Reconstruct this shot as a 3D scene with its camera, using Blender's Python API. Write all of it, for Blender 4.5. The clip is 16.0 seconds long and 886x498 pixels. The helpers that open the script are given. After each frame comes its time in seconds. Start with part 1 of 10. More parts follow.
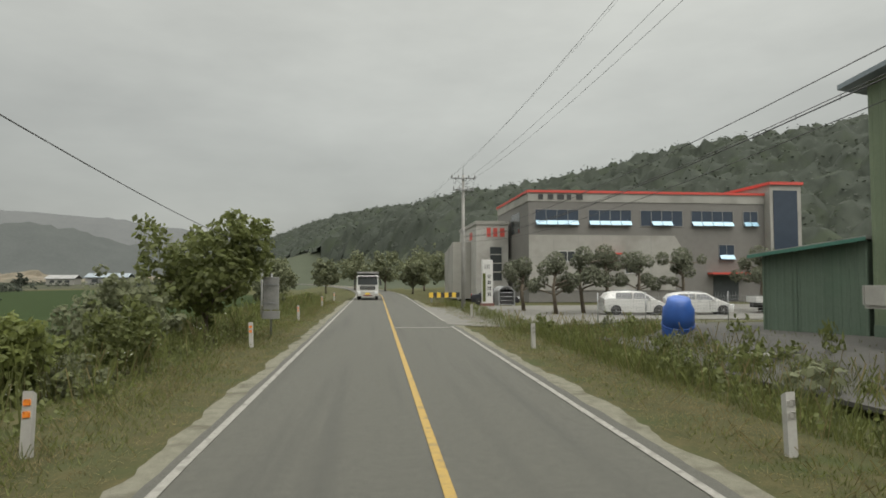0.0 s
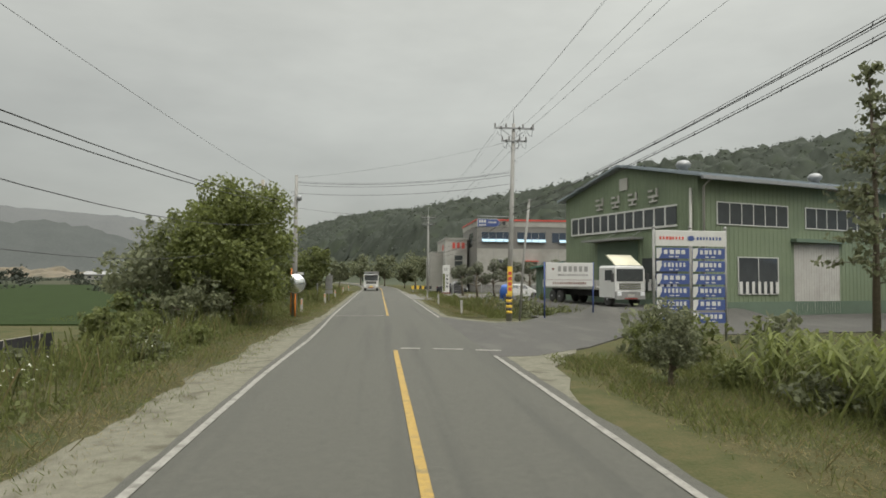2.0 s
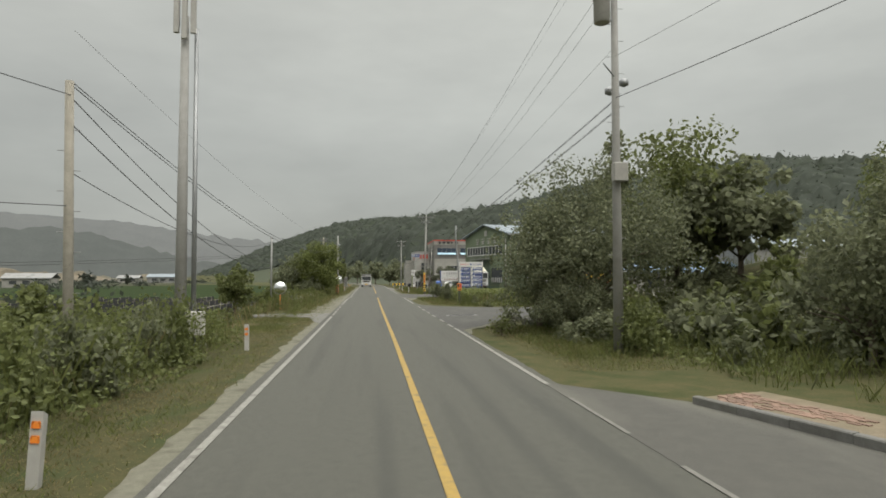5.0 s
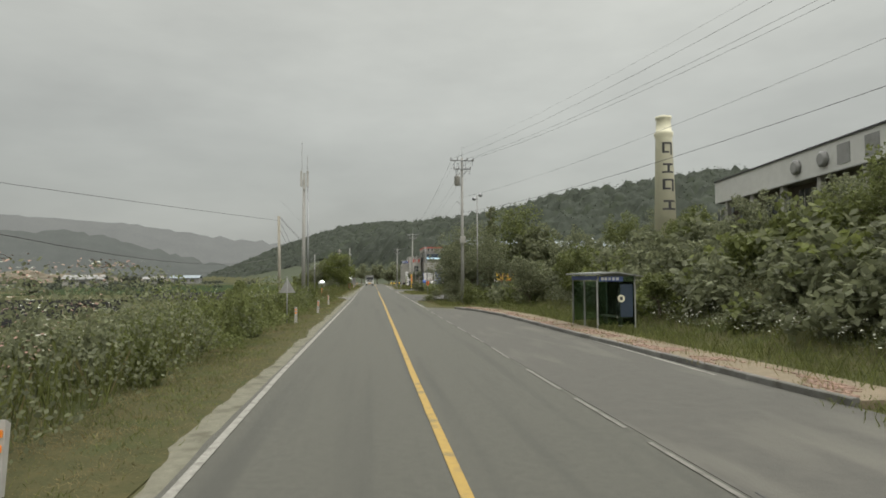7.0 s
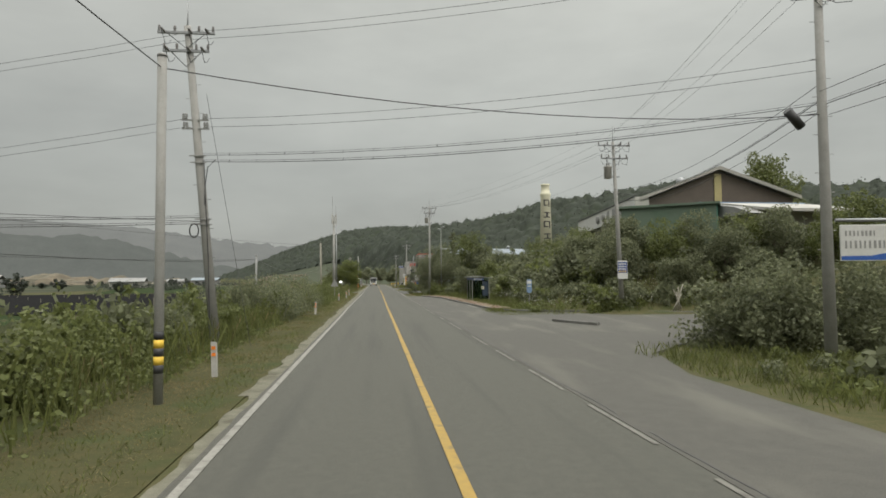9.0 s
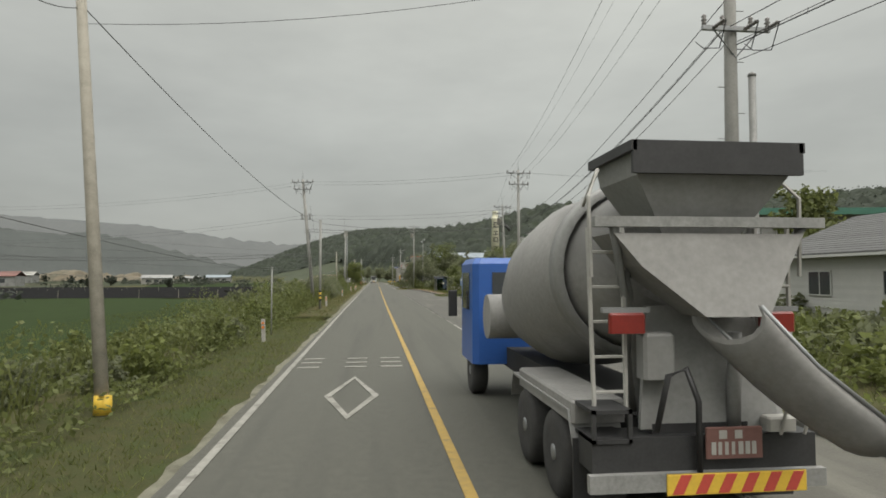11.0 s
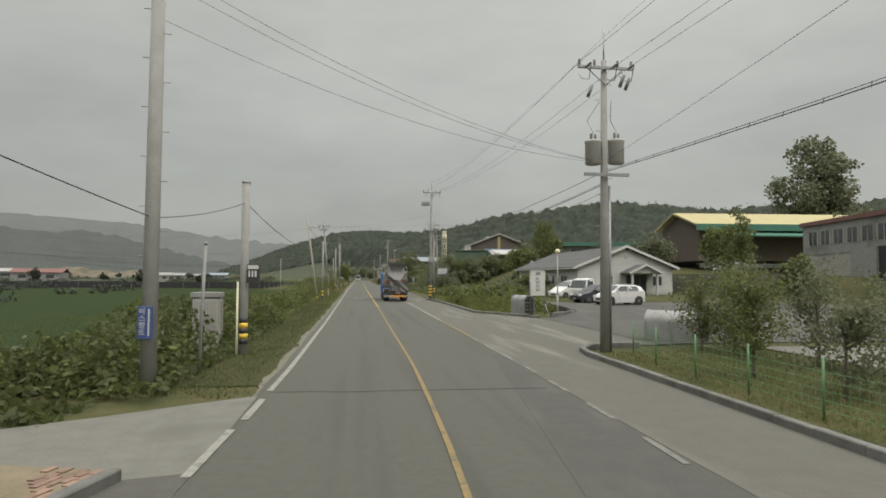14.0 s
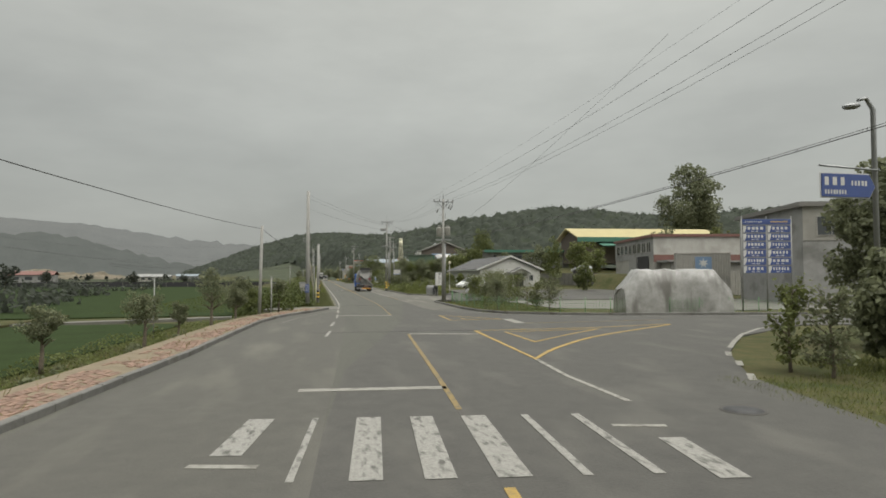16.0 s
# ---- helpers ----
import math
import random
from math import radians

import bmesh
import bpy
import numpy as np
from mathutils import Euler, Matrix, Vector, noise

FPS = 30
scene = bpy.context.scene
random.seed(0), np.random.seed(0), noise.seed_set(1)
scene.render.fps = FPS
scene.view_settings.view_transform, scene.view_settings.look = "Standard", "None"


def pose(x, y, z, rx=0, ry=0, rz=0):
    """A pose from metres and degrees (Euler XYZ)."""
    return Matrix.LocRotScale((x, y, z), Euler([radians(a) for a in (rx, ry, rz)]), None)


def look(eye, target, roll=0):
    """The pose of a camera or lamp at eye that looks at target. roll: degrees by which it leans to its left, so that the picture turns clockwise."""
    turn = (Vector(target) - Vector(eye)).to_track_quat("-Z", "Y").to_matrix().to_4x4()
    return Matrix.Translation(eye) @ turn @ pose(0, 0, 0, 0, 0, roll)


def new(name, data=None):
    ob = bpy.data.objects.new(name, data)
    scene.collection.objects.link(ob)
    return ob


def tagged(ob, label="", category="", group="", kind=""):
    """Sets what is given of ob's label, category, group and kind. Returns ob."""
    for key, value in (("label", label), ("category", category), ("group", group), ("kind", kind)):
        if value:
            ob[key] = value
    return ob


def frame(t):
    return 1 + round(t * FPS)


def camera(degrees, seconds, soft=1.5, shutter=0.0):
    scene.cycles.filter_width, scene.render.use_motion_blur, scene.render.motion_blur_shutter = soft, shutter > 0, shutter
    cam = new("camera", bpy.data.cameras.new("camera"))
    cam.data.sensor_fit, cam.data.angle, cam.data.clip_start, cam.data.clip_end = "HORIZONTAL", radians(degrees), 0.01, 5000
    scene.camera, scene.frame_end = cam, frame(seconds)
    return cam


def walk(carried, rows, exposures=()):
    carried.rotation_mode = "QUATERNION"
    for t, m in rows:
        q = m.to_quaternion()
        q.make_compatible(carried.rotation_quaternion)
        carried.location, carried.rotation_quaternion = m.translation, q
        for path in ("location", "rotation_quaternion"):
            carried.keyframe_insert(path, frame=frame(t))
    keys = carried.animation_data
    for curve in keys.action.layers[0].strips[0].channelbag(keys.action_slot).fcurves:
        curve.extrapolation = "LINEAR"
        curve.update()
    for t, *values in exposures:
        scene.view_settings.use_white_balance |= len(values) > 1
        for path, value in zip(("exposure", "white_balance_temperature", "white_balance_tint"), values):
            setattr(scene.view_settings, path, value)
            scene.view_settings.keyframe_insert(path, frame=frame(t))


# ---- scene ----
cam = camera(71.0, 16.0, soft=1.7)
PATH = [
    (0, (0.188, 0.000, 2.530), (1.263, 9.932, 2.989), -0.01),
    (0.5, (0.263, -8.007, 2.459), (1.304, 1.928, 2.921), 0.34),
    (1, (0.446, -16.163, 2.480), (1.447, -6.223, 2.912), 0.73),
    (1.5, (0.468, -24.832, 2.472), (1.467, -14.891, 2.909), -0.70),
    (2, (0.430, -33.593, 2.497), (1.463, -23.656, 2.937), 0.45),
    (2.5, (0.393, -42.591, 2.431), (1.469, -32.660, 2.894), -0.29),
    (3, (0.298, -52.039, 2.453), (1.397, -42.109, 2.904), 0.90),
    (3.5, (0.252, -61.361, 2.484), (1.382, -51.435, 2.931), 0.24),
    (4, (0.216, -70.192, 2.467), (1.384, -60.271, 2.924), 0.18),
    (6.5, (-0.151, -115.470, 2.494), (1.028, -105.549, 2.934), -0.47),
    (7, (-0.124, -124.751, 2.479), (1.018, -114.827, 2.933), -0.25),
    (7.5, (-0.057, -134.171, 2.441), (1.044, -124.243, 2.910), -0.25),
    (8, (-0.079, -143.741, 2.466), (1.019, -133.813, 2.946), -0.93),
    (8.5, (-0.082, -153.181, 2.488), (1.006, -143.252, 2.964), -0.51),
    (9, (-0.113, -162.580, 2.475), (0.975, -152.650, 2.949), -0.49),
    (11.5, (-0.027, -210.382, 2.503), (1.037, -200.449, 2.955), 0.07),
    (12, (0.054, -220.106, 2.468), (1.055, -210.169, 2.965), 0.20),
    (12.5, (0.137, -229.302, 2.488), (1.139, -219.363, 2.937), 0.82),
    (13, (0.099, -238.418, 2.442), (1.125, -228.481, 2.891), 0.22),
    (13.5, (-0.126, -247.653, 2.420), (1.047, -237.732, 2.879), -0.29),
    (14, (-0.558, -257.300, 2.496), (0.783, -247.400, 2.944), 0.41),
    (14.5, (-1.179, -267.173, 2.421), (0.315, -257.295, 2.862), -0.03),
    (15, (-2.011, -276.933, 2.399), (-0.374, -267.079, 2.860), 0.17),
    (15.5, (-2.975, -286.758, 2.505), (-1.188, -276.929, 2.937), -0.43),
    (16, (-4.071, -296.707, 2.490), (-2.124, -286.908, 2.927), -0.02),
]
walk(cam, [(t, look(eye, target, roll)) for t, eye, target, roll in PATH],
     [(0.0, 0.08), (1.5, 0.13), (3.0, 0.09), (4.0, 0.03), (6.5, 0.07), (9.0, 0.0), (11.5, 0.02), (13.0, -0.03), (16.0, -0.06)])

# ---------- sky and light ----------
world = bpy.data.worlds.new("overcast_sky")
scene.world = world
world.use_nodes = True
wn, wl = world.node_tree.nodes, world.node_tree.links
wn.clear()
w_out = wn.new("ShaderNodeOutputWorld")
w_bg = wn.new("ShaderNodeBackground")
w_sky = wn.new("ShaderNodeTexSky")
w_sky.sky_type, w_sky.sun_disc = "NISHITA", False
w_sky.sun_elevation, w_sky.sun_rotation = radians(52), radians(150)
w_sky.dust_density = 6.0
w_co = wn.new("ShaderNodeTexCoord")
w_sep = wn.new("ShaderNodeSeparateXYZ")
w_ramp = wn.new("ShaderNodeValToRGB")
w_ramp.color_ramp.elements[0].position, w_ramp.color_ramp.elements[0].color = 0.0, (0.43, 0.443, 0.417, 1)
w_ramp.color_ramp.elements[1].position, w_ramp.color_ramp.elements[1].color = 1.0, (2.9, 2.9, 2.76, 1)
e = w_ramp.color_ramp.elements.new(0.14)
e.color = (0.46, 0.473, 0.437, 1)
e = w_ramp.color_ramp.elements.new(0.42)
e.color = (0.585, 0.594, 0.542, 1)
e = w_ramp.color_ramp.elements.new(0.62)
e.color = (1.7, 1.7, 1.61, 1)
w_map = wn.new("ShaderNodeMapping")
w_map.inputs["Scale"].default_value = (1.6, 1.6, 4.5)
w_noise = wn.new("ShaderNodeTexNoise")
w_noise.inputs["Scale"].default_value = 1.5
w_noise.inputs["Detail"].default_value = 5
w_noise.inputs["Roughness"].default_value = 0.55
w_mr = wn.new("ShaderNodeMapRange")
w_mr.inputs["From Min"].default_value, w_mr.inputs["From Max"].default_value = 0.3, 0.7
w_mr.inputs["To Min"].default_value, w_mr.inputs["To Max"].default_value = 0.86, 1.12
w_cloud = wn.new("ShaderNodeVectorMath")
w_cloud.operation = "SCALE"
w_mix = wn.new("ShaderNodeMix")
w_mix.data_type = "RGBA"
w_mix.inputs["Factor"].default_value = 0.985
wl.new(w_co.outputs["Generated"], w_sep.inputs[0])
wl.new(w_sep.outputs["Z"], w_ramp.inputs["Fac"])
wl.new(w_co.outputs["Generated"], w_map.inputs["Vector"])
wl.new(w_map.outputs[0], w_noise.inputs["Vector"])
wl.new(w_noise.outputs["Fac"], w_mr.inputs["Value"])
wl.new(w_ramp.outputs["Color"], w_cloud.inputs[0])
wl.new(w_mr.outputs["Result"], w_cloud.inputs["Scale"])
wl.new(w_sky.outputs["Color"], w_mix.inputs["A"])
wl.new(w_cloud.outputs[0], w_mix.inputs["B"])
# the sky is scaled down towards -x and up towards +x
w_east = wn.new("ShaderNodeMapRange")
w_east.inputs["From Min"].default_value, w_east.inputs["From Max"].default_value = -0.6, 0.5
w_east.inputs["To Min"].default_value, w_east.inputs["To Max"].default_value = 0.87, 1.05
w_tone = wn.new("ShaderNodeVectorMath")
w_tone.operation = "SCALE"
wl.new(w_sep.outputs["X"], w_east.inputs["Value"])
wl.new(w_mix.outputs["Result"], w_tone.inputs[0])
wl.new(w_east.outputs["Result"], w_tone.inputs["Scale"])
wl.new(w_tone.outputs[0], w_bg.inputs["Color"])
wl.new(w_bg.outputs[0], w_out.inputs[0])
w_bg.inputs["Strength"].default_value = 0.93

sun = new("sun", bpy.data.lights.new("sun", "SUN"))
sun.data.energy, sun.data.angle, sun.data.color = 1.9, radians(60), (1.0, 0.97, 0.92)
sun.matrix_world = look((0, 0, 60), (-16, 28, 0))


# ---------- materials ----------
def mat(name, a, b=None, size=1.0, rough=0.8, metal=0.0, bump=0.0, fine=0.0, vary=0.0, island=0.0, stain=None, glow=0.0, spec=0.5, stretch=None):
    """A surface of colours a and b mixed at two scales (metres), with relief, stains and a spread from piece to piece."""
    m = bpy.data.materials.new(name)
    m.use_nodes = True
    n, l = m.node_tree.nodes, m.node_tree.links
    p = n["Principled BSDF"]
    p.inputs["Roughness"].default_value, p.inputs["Metallic"].default_value = rough, metal
    p.inputs["Specular IOR Level"].default_value = spec
    b = b or tuple(c * 0.82 for c in a)
    co = n.new("ShaderNodeNewGeometry")
    big, small = n.new("ShaderNodeTexNoise"), n.new("ShaderNodeTexNoise")
    for tex, s, d in ((big, 1.0 / size, 4), (small, 11.0 / size, 3)):
        tex.inputs["Scale"].default_value, tex.inputs["Detail"].default_value = s, d
        tex.inputs["Roughness"].default_value = 0.62
        l.new(co.outputs["Position"], tex.inputs["Vector"])
    add = n.new("ShaderNodeMath")
    add.operation = "MULTIPLY_ADD"
    add.inputs[1].default_value = 0.45
    l.new(small.outputs["Fac"], add.inputs[0])
    half = n.new("ShaderNodeMath")
    half.operation = "MULTIPLY"
    half.inputs[1].default_value = 0.55
    l.new(big.outputs["Fac"], half.inputs[0])
    l.new(half.outputs[0], add.inputs[2])
    mr = n.new("ShaderNodeMapRange")
    mr.inputs["From Min"].default_value, mr.inputs["From Max"].default_value = 0.36, 0.64
    l.new(add.outputs[0], mr.inputs["Value"])
    mix = n.new("ShaderNodeMix")
    mix.data_type = "RGBA"
    mix.inputs["A"].default_value, mix.inputs["B"].default_value = (*a, 1), (*b, 1)
    l.new(mr.outputs["Result"], mix.inputs["Factor"])
    colour = mix.outputs["Result"]
    if stain:
        st = n.new("ShaderNodeTexNoise")
        st.inputs["Scale"].default_value, st.inputs["Detail"].default_value = 0.35 / size, 6
        if stretch:
            mp = n.new("ShaderNodeVectorMath")
            mp.operation = "MULTIPLY"
            mp.inputs[1].default_value = stretch
            l.new(co.outputs["Position"], mp.inputs[0])
            l.new(mp.outputs[0], st.inputs["Vector"])
        else:
            l.new(co.outputs["Position"], st.inputs["Vector"])
        sr = n.new("ShaderNodeMapRange")
        sr.inputs["From Min"].default_value, sr.inputs["From Max"].default_value = 0.52, 0.68
        l.new(st.outputs["Fac"], sr.inputs["Value"])
        mx = n.new("ShaderNodeMix")
        mx.data_type = "RGBA"
        mx.inputs["B"].default_value = (*stain, 1)
        l.new(sr.outputs["Result"], mx.inputs["Factor"])
        l.new(colour, mx.inputs["A"])
        colour = mx.outputs["Result"]
    if vary or island:
        hsv = n.new("ShaderNodeHueSaturation")
        vr = n.new("ShaderNodeMapRange")
        k = vary or island
        vr.inputs["To Min"].default_value, vr.inputs["To Max"].default_value = 1 - k, 1 + k
        l.new(n.new("ShaderNodeObjectInfo").outputs["Random"] if vary else co.outputs["Random Per Island"], vr.inputs["Value"])
        l.new(vr.outputs["Result"], hsv.inputs["Value"])
        l.new(colour, hsv.inputs["Color"])
        colour = hsv.outputs["Color"]
    l.new(colour, p.inputs["Base Color"])
    if glow:
        l.new(colour, p.inputs["Emission Color"])
        p.inputs["Emission Strength"].default_value = glow
    if bump or fine:
        bp = n.new("ShaderNodeBump")
        bp.inputs["Strength"].default_value, bp.inputs["Distance"].default_value = bump or fine, 0.02
        l.new(small.outputs["Fac"], bp.inputs["Height"])
        l.new(bp.outputs[0], p.inputs["Normal"])
    return m


def leafy(name, a, b, size=0.6, spread=0.35):
    """Leaves: two greens, a spread from leaf to leaf, some light through the blade."""
    m = mat(name, a, b, size, rough=0.6, island=spread, spec=0.3)
    n, l = m.node_tree.nodes, m.node_tree.links
    p, out = n["Principled BSDF"], n["Material Output"]
    tr = n.new("ShaderNodeBsdfTranslucent")
    mx = n.new("ShaderNodeMixShader")
    mx.inputs[0].default_value = 0.5
    l.new(p.inputs["Base Color"].links[0].from_socket, tr.inputs["Color"])
    l.new(p.outputs[0], mx.inputs[1])
    l.new(tr.outputs[0], mx.inputs[2])
    l.new(mx.outputs[0], out.inputs["Surface"])
    return m


def glassy(name, tint=(0.5, 0.55, 0.55), rough=0.05):
    """Thin pane: part clear, part mirror."""
    m = bpy.data.materials.new(name)
    m.use_nodes = True
    n, l = m.node_tree.nodes, m.node_tree.links
    n.remove(n["Principled BSDF"])
    g, t, mx, fr = n.new("ShaderNodeBsdfGlossy"), n.new("ShaderNodeBsdfTransparent"), n.new("ShaderNodeMixShader"), n.new("ShaderNodeFresnel")
    g.inputs["Roughness"].default_value = rough
    t.inputs["Color"].default_value = (*tint, 1)
    fr.inputs["IOR"].default_value = 1.6
    l.new(fr.outputs[0], mx.inputs[0])
    l.new(t.outputs[0], mx.inputs[1])
    l.new(g.outputs[0], mx.inputs[2])
    l.new(mx.outputs[0], n["Material Output"].inputs["Surface"])
    return m


ASPHALT = mat("asphalt", (0.0715, 0.0705, 0.0565), (0.0525, 0.0520, 0.0420), 0.16, rough=0.88, bump=0.5, stain=(0.048, 0.0478, 0.039), stretch=(0.75, 0.022, 1))
APRON = mat("worn_apron", (0.061, 0.059, 0.051), (0.044, 0.042, 0.037), 0.5, rough=0.9, bump=0.5, stain=(0.073, 0.070, 0.060), stretch=(1.2, 0.45, 1))
BAY = mat("dusty_bay", (0.092, 0.088, 0.072), (0.072, 0.069, 0.057), 0.5, rough=0.9, bump=0.5, stain=(0.165, 0.157, 0.130), stretch=(0.9, 0.09, 1))
SIDE_ROAD = mat("dusty_side_road", (0.071, 0.068, 0.057), (0.054, 0.052, 0.044), 0.4, rough=0.9, bump=0.5, stain=(0.094, 0.090, 0.074), stretch=(0.8, 0.16, 1))
CONCRETE = mat("concrete", (0.138, 0.134, 0.114), (0.098, 0.095, 0.081), 0.5, rough=0.9, bump=0.3, stain=(0.094, 0.091, 0.079))
KERB = mat("kerb_stone", (0.142, 0.140, 0.128), (0.092, 0.090, 0.080), 0.3, rough=0.85, bump=0.3, vary=0.15, stain=(0.075, 0.072, 0.058))
GRAVEL = mat("sandy_gravel", (0.172, 0.166, 0.128), (0.118, 0.113, 0.084), 0.22, rough=0.95, bump=0.8, stain=(0.090, 0.086, 0.062), spec=0.15)
BRICK = mat("paving_brick", (0.212, 0.140, 0.100), (0.162, 0.100, 0.072), 0.2, rough=0.9, bump=0.4, vary=0.25)
BRICK_REST = mat("paving_brick_rest", (0.212, 0.140, 0.100), (0.162, 0.100, 0.072), 0.2, rough=0.9, bump=0.4, island=0.25)
SAND = mat("sand_bed", (0.187, 0.149, 0.098), (0.119, 0.098, 0.060), 0.4, rough=0.95, bump=0.5)
PAINT_W = mat("white_road_paint", (0.255, 0.249, 0.220), (0.150, 0.144, 0.122), 0.12, rough=0.75, bump=0.3, stain=(0.098, 0.093, 0.077))
PAINT_Y = mat("yellow_road_paint", (0.330, 0.215, 0.042), (0.230, 0.158, 0.045), 0.12, rough=0.75, bump=0.3, stain=(0.150, 0.115, 0.050))
GROUND = mat("rough_ground", (0.044, 0.052, 0.020), (0.085, 0.074, 0.036), 0.6, rough=0.95, bump=0.9, stain=(0.038, 0.048, 0.017), spec=0.1)
DRY = mat("dry_verge", (0.078, 0.068, 0.032), (0.038, 0.043, 0.018), 0.5, rough=0.95, bump=0.9, stain=(0.044, 0.054, 0.021), spec=0.1)
VERGE = mat("green_verge", (0.032, 0.040, 0.015), (0.058, 0.053, 0.024), 0.45, rough=0.95, bump=0.9, stain=(0.040, 0.052, 0.017), spec=0.1)
PADDY = mat("rice_field", (0.028, 0.043, 0.015), (0.019, 0.029, 0.010), 1.6, rough=0.9, bump=0.9, spec=0.05)
FARFIELD = mat("far_field", (0.050, 0.057, 0.036), (0.036, 0.042, 0.027), 25, rough=0.95, bump=0.5, stain=(0.080, 0.074, 0.052), spec=0.05)
SOIL = mat("bare_soil", (0.150, 0.122, 0.083), (0.092, 0.082, 0.058), 9, rough=0.95, bump=0.9, stain=(0.060, 0.066, 0.045))
# floor given the pale leaf tone so gaps between crowns stay light
FOREST_FLOOR = mat("forest_floor", (0.062, 0.070, 0.050), (0.075, 0.084, 0.060), 8, rough=0.95, spec=0.0)
# distance haze is put into the hills' pale grey and their glow
FAR_HILL_HAZE = mat("far_hill_haze", (0.082, 0.085, 0.082), (0.072, 0.075, 0.073), 60, rough=1.0, glow=1.0, spec=0.0)
MID_HILL_HAZE = mat("mid_hill_haze", (0.062, 0.066, 0.062), (0.052, 0.056, 0.053), 40, rough=1.0, glow=0.75, spec=0.0)
# next two greens lifted above foliage tone, the second greyed: haze veil in colour
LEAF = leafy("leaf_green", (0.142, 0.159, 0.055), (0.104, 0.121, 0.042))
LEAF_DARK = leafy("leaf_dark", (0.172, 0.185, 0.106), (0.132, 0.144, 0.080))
LEAF_LIGHT = leafy("leaf_light", (0.156, 0.179, 0.054), (0.121, 0.139, 0.042))
LEAF_PINE = leafy("pine_needles", (0.156, 0.165, 0.112), (0.119, 0.128, 0.088))
# distant woodland: haze is put into the greyed leaf and canopy colours
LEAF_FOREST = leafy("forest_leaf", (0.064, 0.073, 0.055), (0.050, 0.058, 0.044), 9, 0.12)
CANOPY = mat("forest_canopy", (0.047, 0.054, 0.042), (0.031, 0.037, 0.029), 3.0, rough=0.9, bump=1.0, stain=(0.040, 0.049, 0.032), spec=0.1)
LEAF_VINE = leafy("vine_leaf", (0.098, 0.116, 0.038), (0.070, 0.086, 0.030))
GRASS_DEEP = leafy("grass_deep", (0.104, 0.112, 0.038), (0.074, 0.082, 0.029), 1.5)
GRASS_DRY = leafy("grass_dry", (0.215, 0.176, 0.084), (0.122, 0.112, 0.048), 1.2)
GRASS = leafy("grass_green", (0.141, 0.154, 0.048), (0.098, 0.112, 0.036), 1.5)
FLOWER_W = mat("white_blossom", (0.434, 0.434, 0.364), (0.350, 0.364, 0.280), 0.3, rough=0.7, island=0.2)
FLOWER_P = mat("pink_blossom", (0.270, 0.140, 0.110), (0.230, 0.165, 0.115), 0.3, rough=0.7, island=0.2)
BARK = mat("bark", (0.16, 0.13, 0.095), (0.09, 0.075, 0.055), 0.12, rough=0.95, bump=0.9)
POLE = mat("pole_concrete", (0.289, 0.285, 0.264), (0.221, 0.217, 0.200), 0.4, rough=0.9, bump=0.25)
POLE_WOOD = mat("pole_timber", (0.30, 0.28, 0.23), (0.2, 0.185, 0.15), 0.25, rough=0.9, bump=0.4)
STEEL = mat("galvanised_steel", (0.302, 0.310, 0.310), (0.238, 0.245, 0.245), 0.3, rough=0.5, metal=0.6)
STEEL_DULL = mat("weathered_steel", (0.30, 0.30, 0.285), (0.2, 0.2, 0.19), 0.4, rough=0.7, metal=0.3)
CABLE = mat("cable_sheath", (0.03, 0.03, 0.03), (0.045, 0.045, 0.045), 0.3, rough=0.6)
PORCELAIN = mat("insulator", (0.20, 0.19, 0.18), (0.14, 0.13, 0.12), 0.1, rough=0.4)
BLACK = mat("black_paint", (0.022, 0.022, 0.022), (0.035, 0.035, 0.035), 0.3, rough=0.6)
RUBBER = mat("tyre_rubber", (0.025, 0.025, 0.025), (0.045, 0.043, 0.04), 0.2, rough=0.85, bump=0.2)
WHITE = mat("white_paint", (0.527, 0.527, 0.501), (0.451, 0.451, 0.425), 0.8, rough=0.5)
WHITE_OLD = mat("weathered_white", (0.400, 0.392, 0.360), (0.320, 0.312, 0.284), 0.9, rough=0.7, stain=(0.272, 0.264, 0.236))
WORN_W = mat("worn_crossing_paint", (0.270, 0.264, 0.240), (0.150, 0.146, 0.128), 0.05, rough=0.8, bump=0.3, stain=(0.068, 0.066, 0.057), stretch=(1.3, 0.4, 1))
CREAM = mat("cream_render", (0.62, 0.60, 0.45), (0.54, 0.52, 0.39), 0.8, rough=0.85, stain=(0.44, 0.42, 0.32))
FAINT_W = mat("faint_road_paint", (0.165, 0.160, 0.138), (0.100, 0.096, 0.082), 0.15, rough=0.8, bump=0.3, stain=(0.080, 0.076, 0.064))
WORN_Y = mat("worn_yellow_paint", (0.225, 0.155, 0.046), (0.120, 0.094, 0.050), 0.12, rough=0.8, bump=0.3, stain=(0.075, 0.068, 0.052))
YELLOW = mat("yellow_paint", (0.72, 0.48, 0.05), (0.6, 0.4, 0.05), 0.4, rough=0.6)
ORANGE = mat("orange_reflector", (0.75, 0.25, 0.03), (0.65, 0.2, 0.03), 0.2, rough=0.4)
RED = mat("red_paint", (0.52, 0.07, 0.05), (0.42, 0.06, 0.045), 0.5, rough=0.6)
BLUE = mat("sign_blue", (0.045, 0.075, 0.22), (0.04, 0.065, 0.18), 0.5, rough=0.5)
BLUE_TARP = mat("blue_plastic", (0.03, 0.10, 0.36), (0.025, 0.08, 0.28), 0.3, rough=0.45)
BLUE_CAB = mat("blue_lacquer", (0.03, 0.10, 0.34), (0.028, 0.09, 0.3), 0.6, rough=0.35)
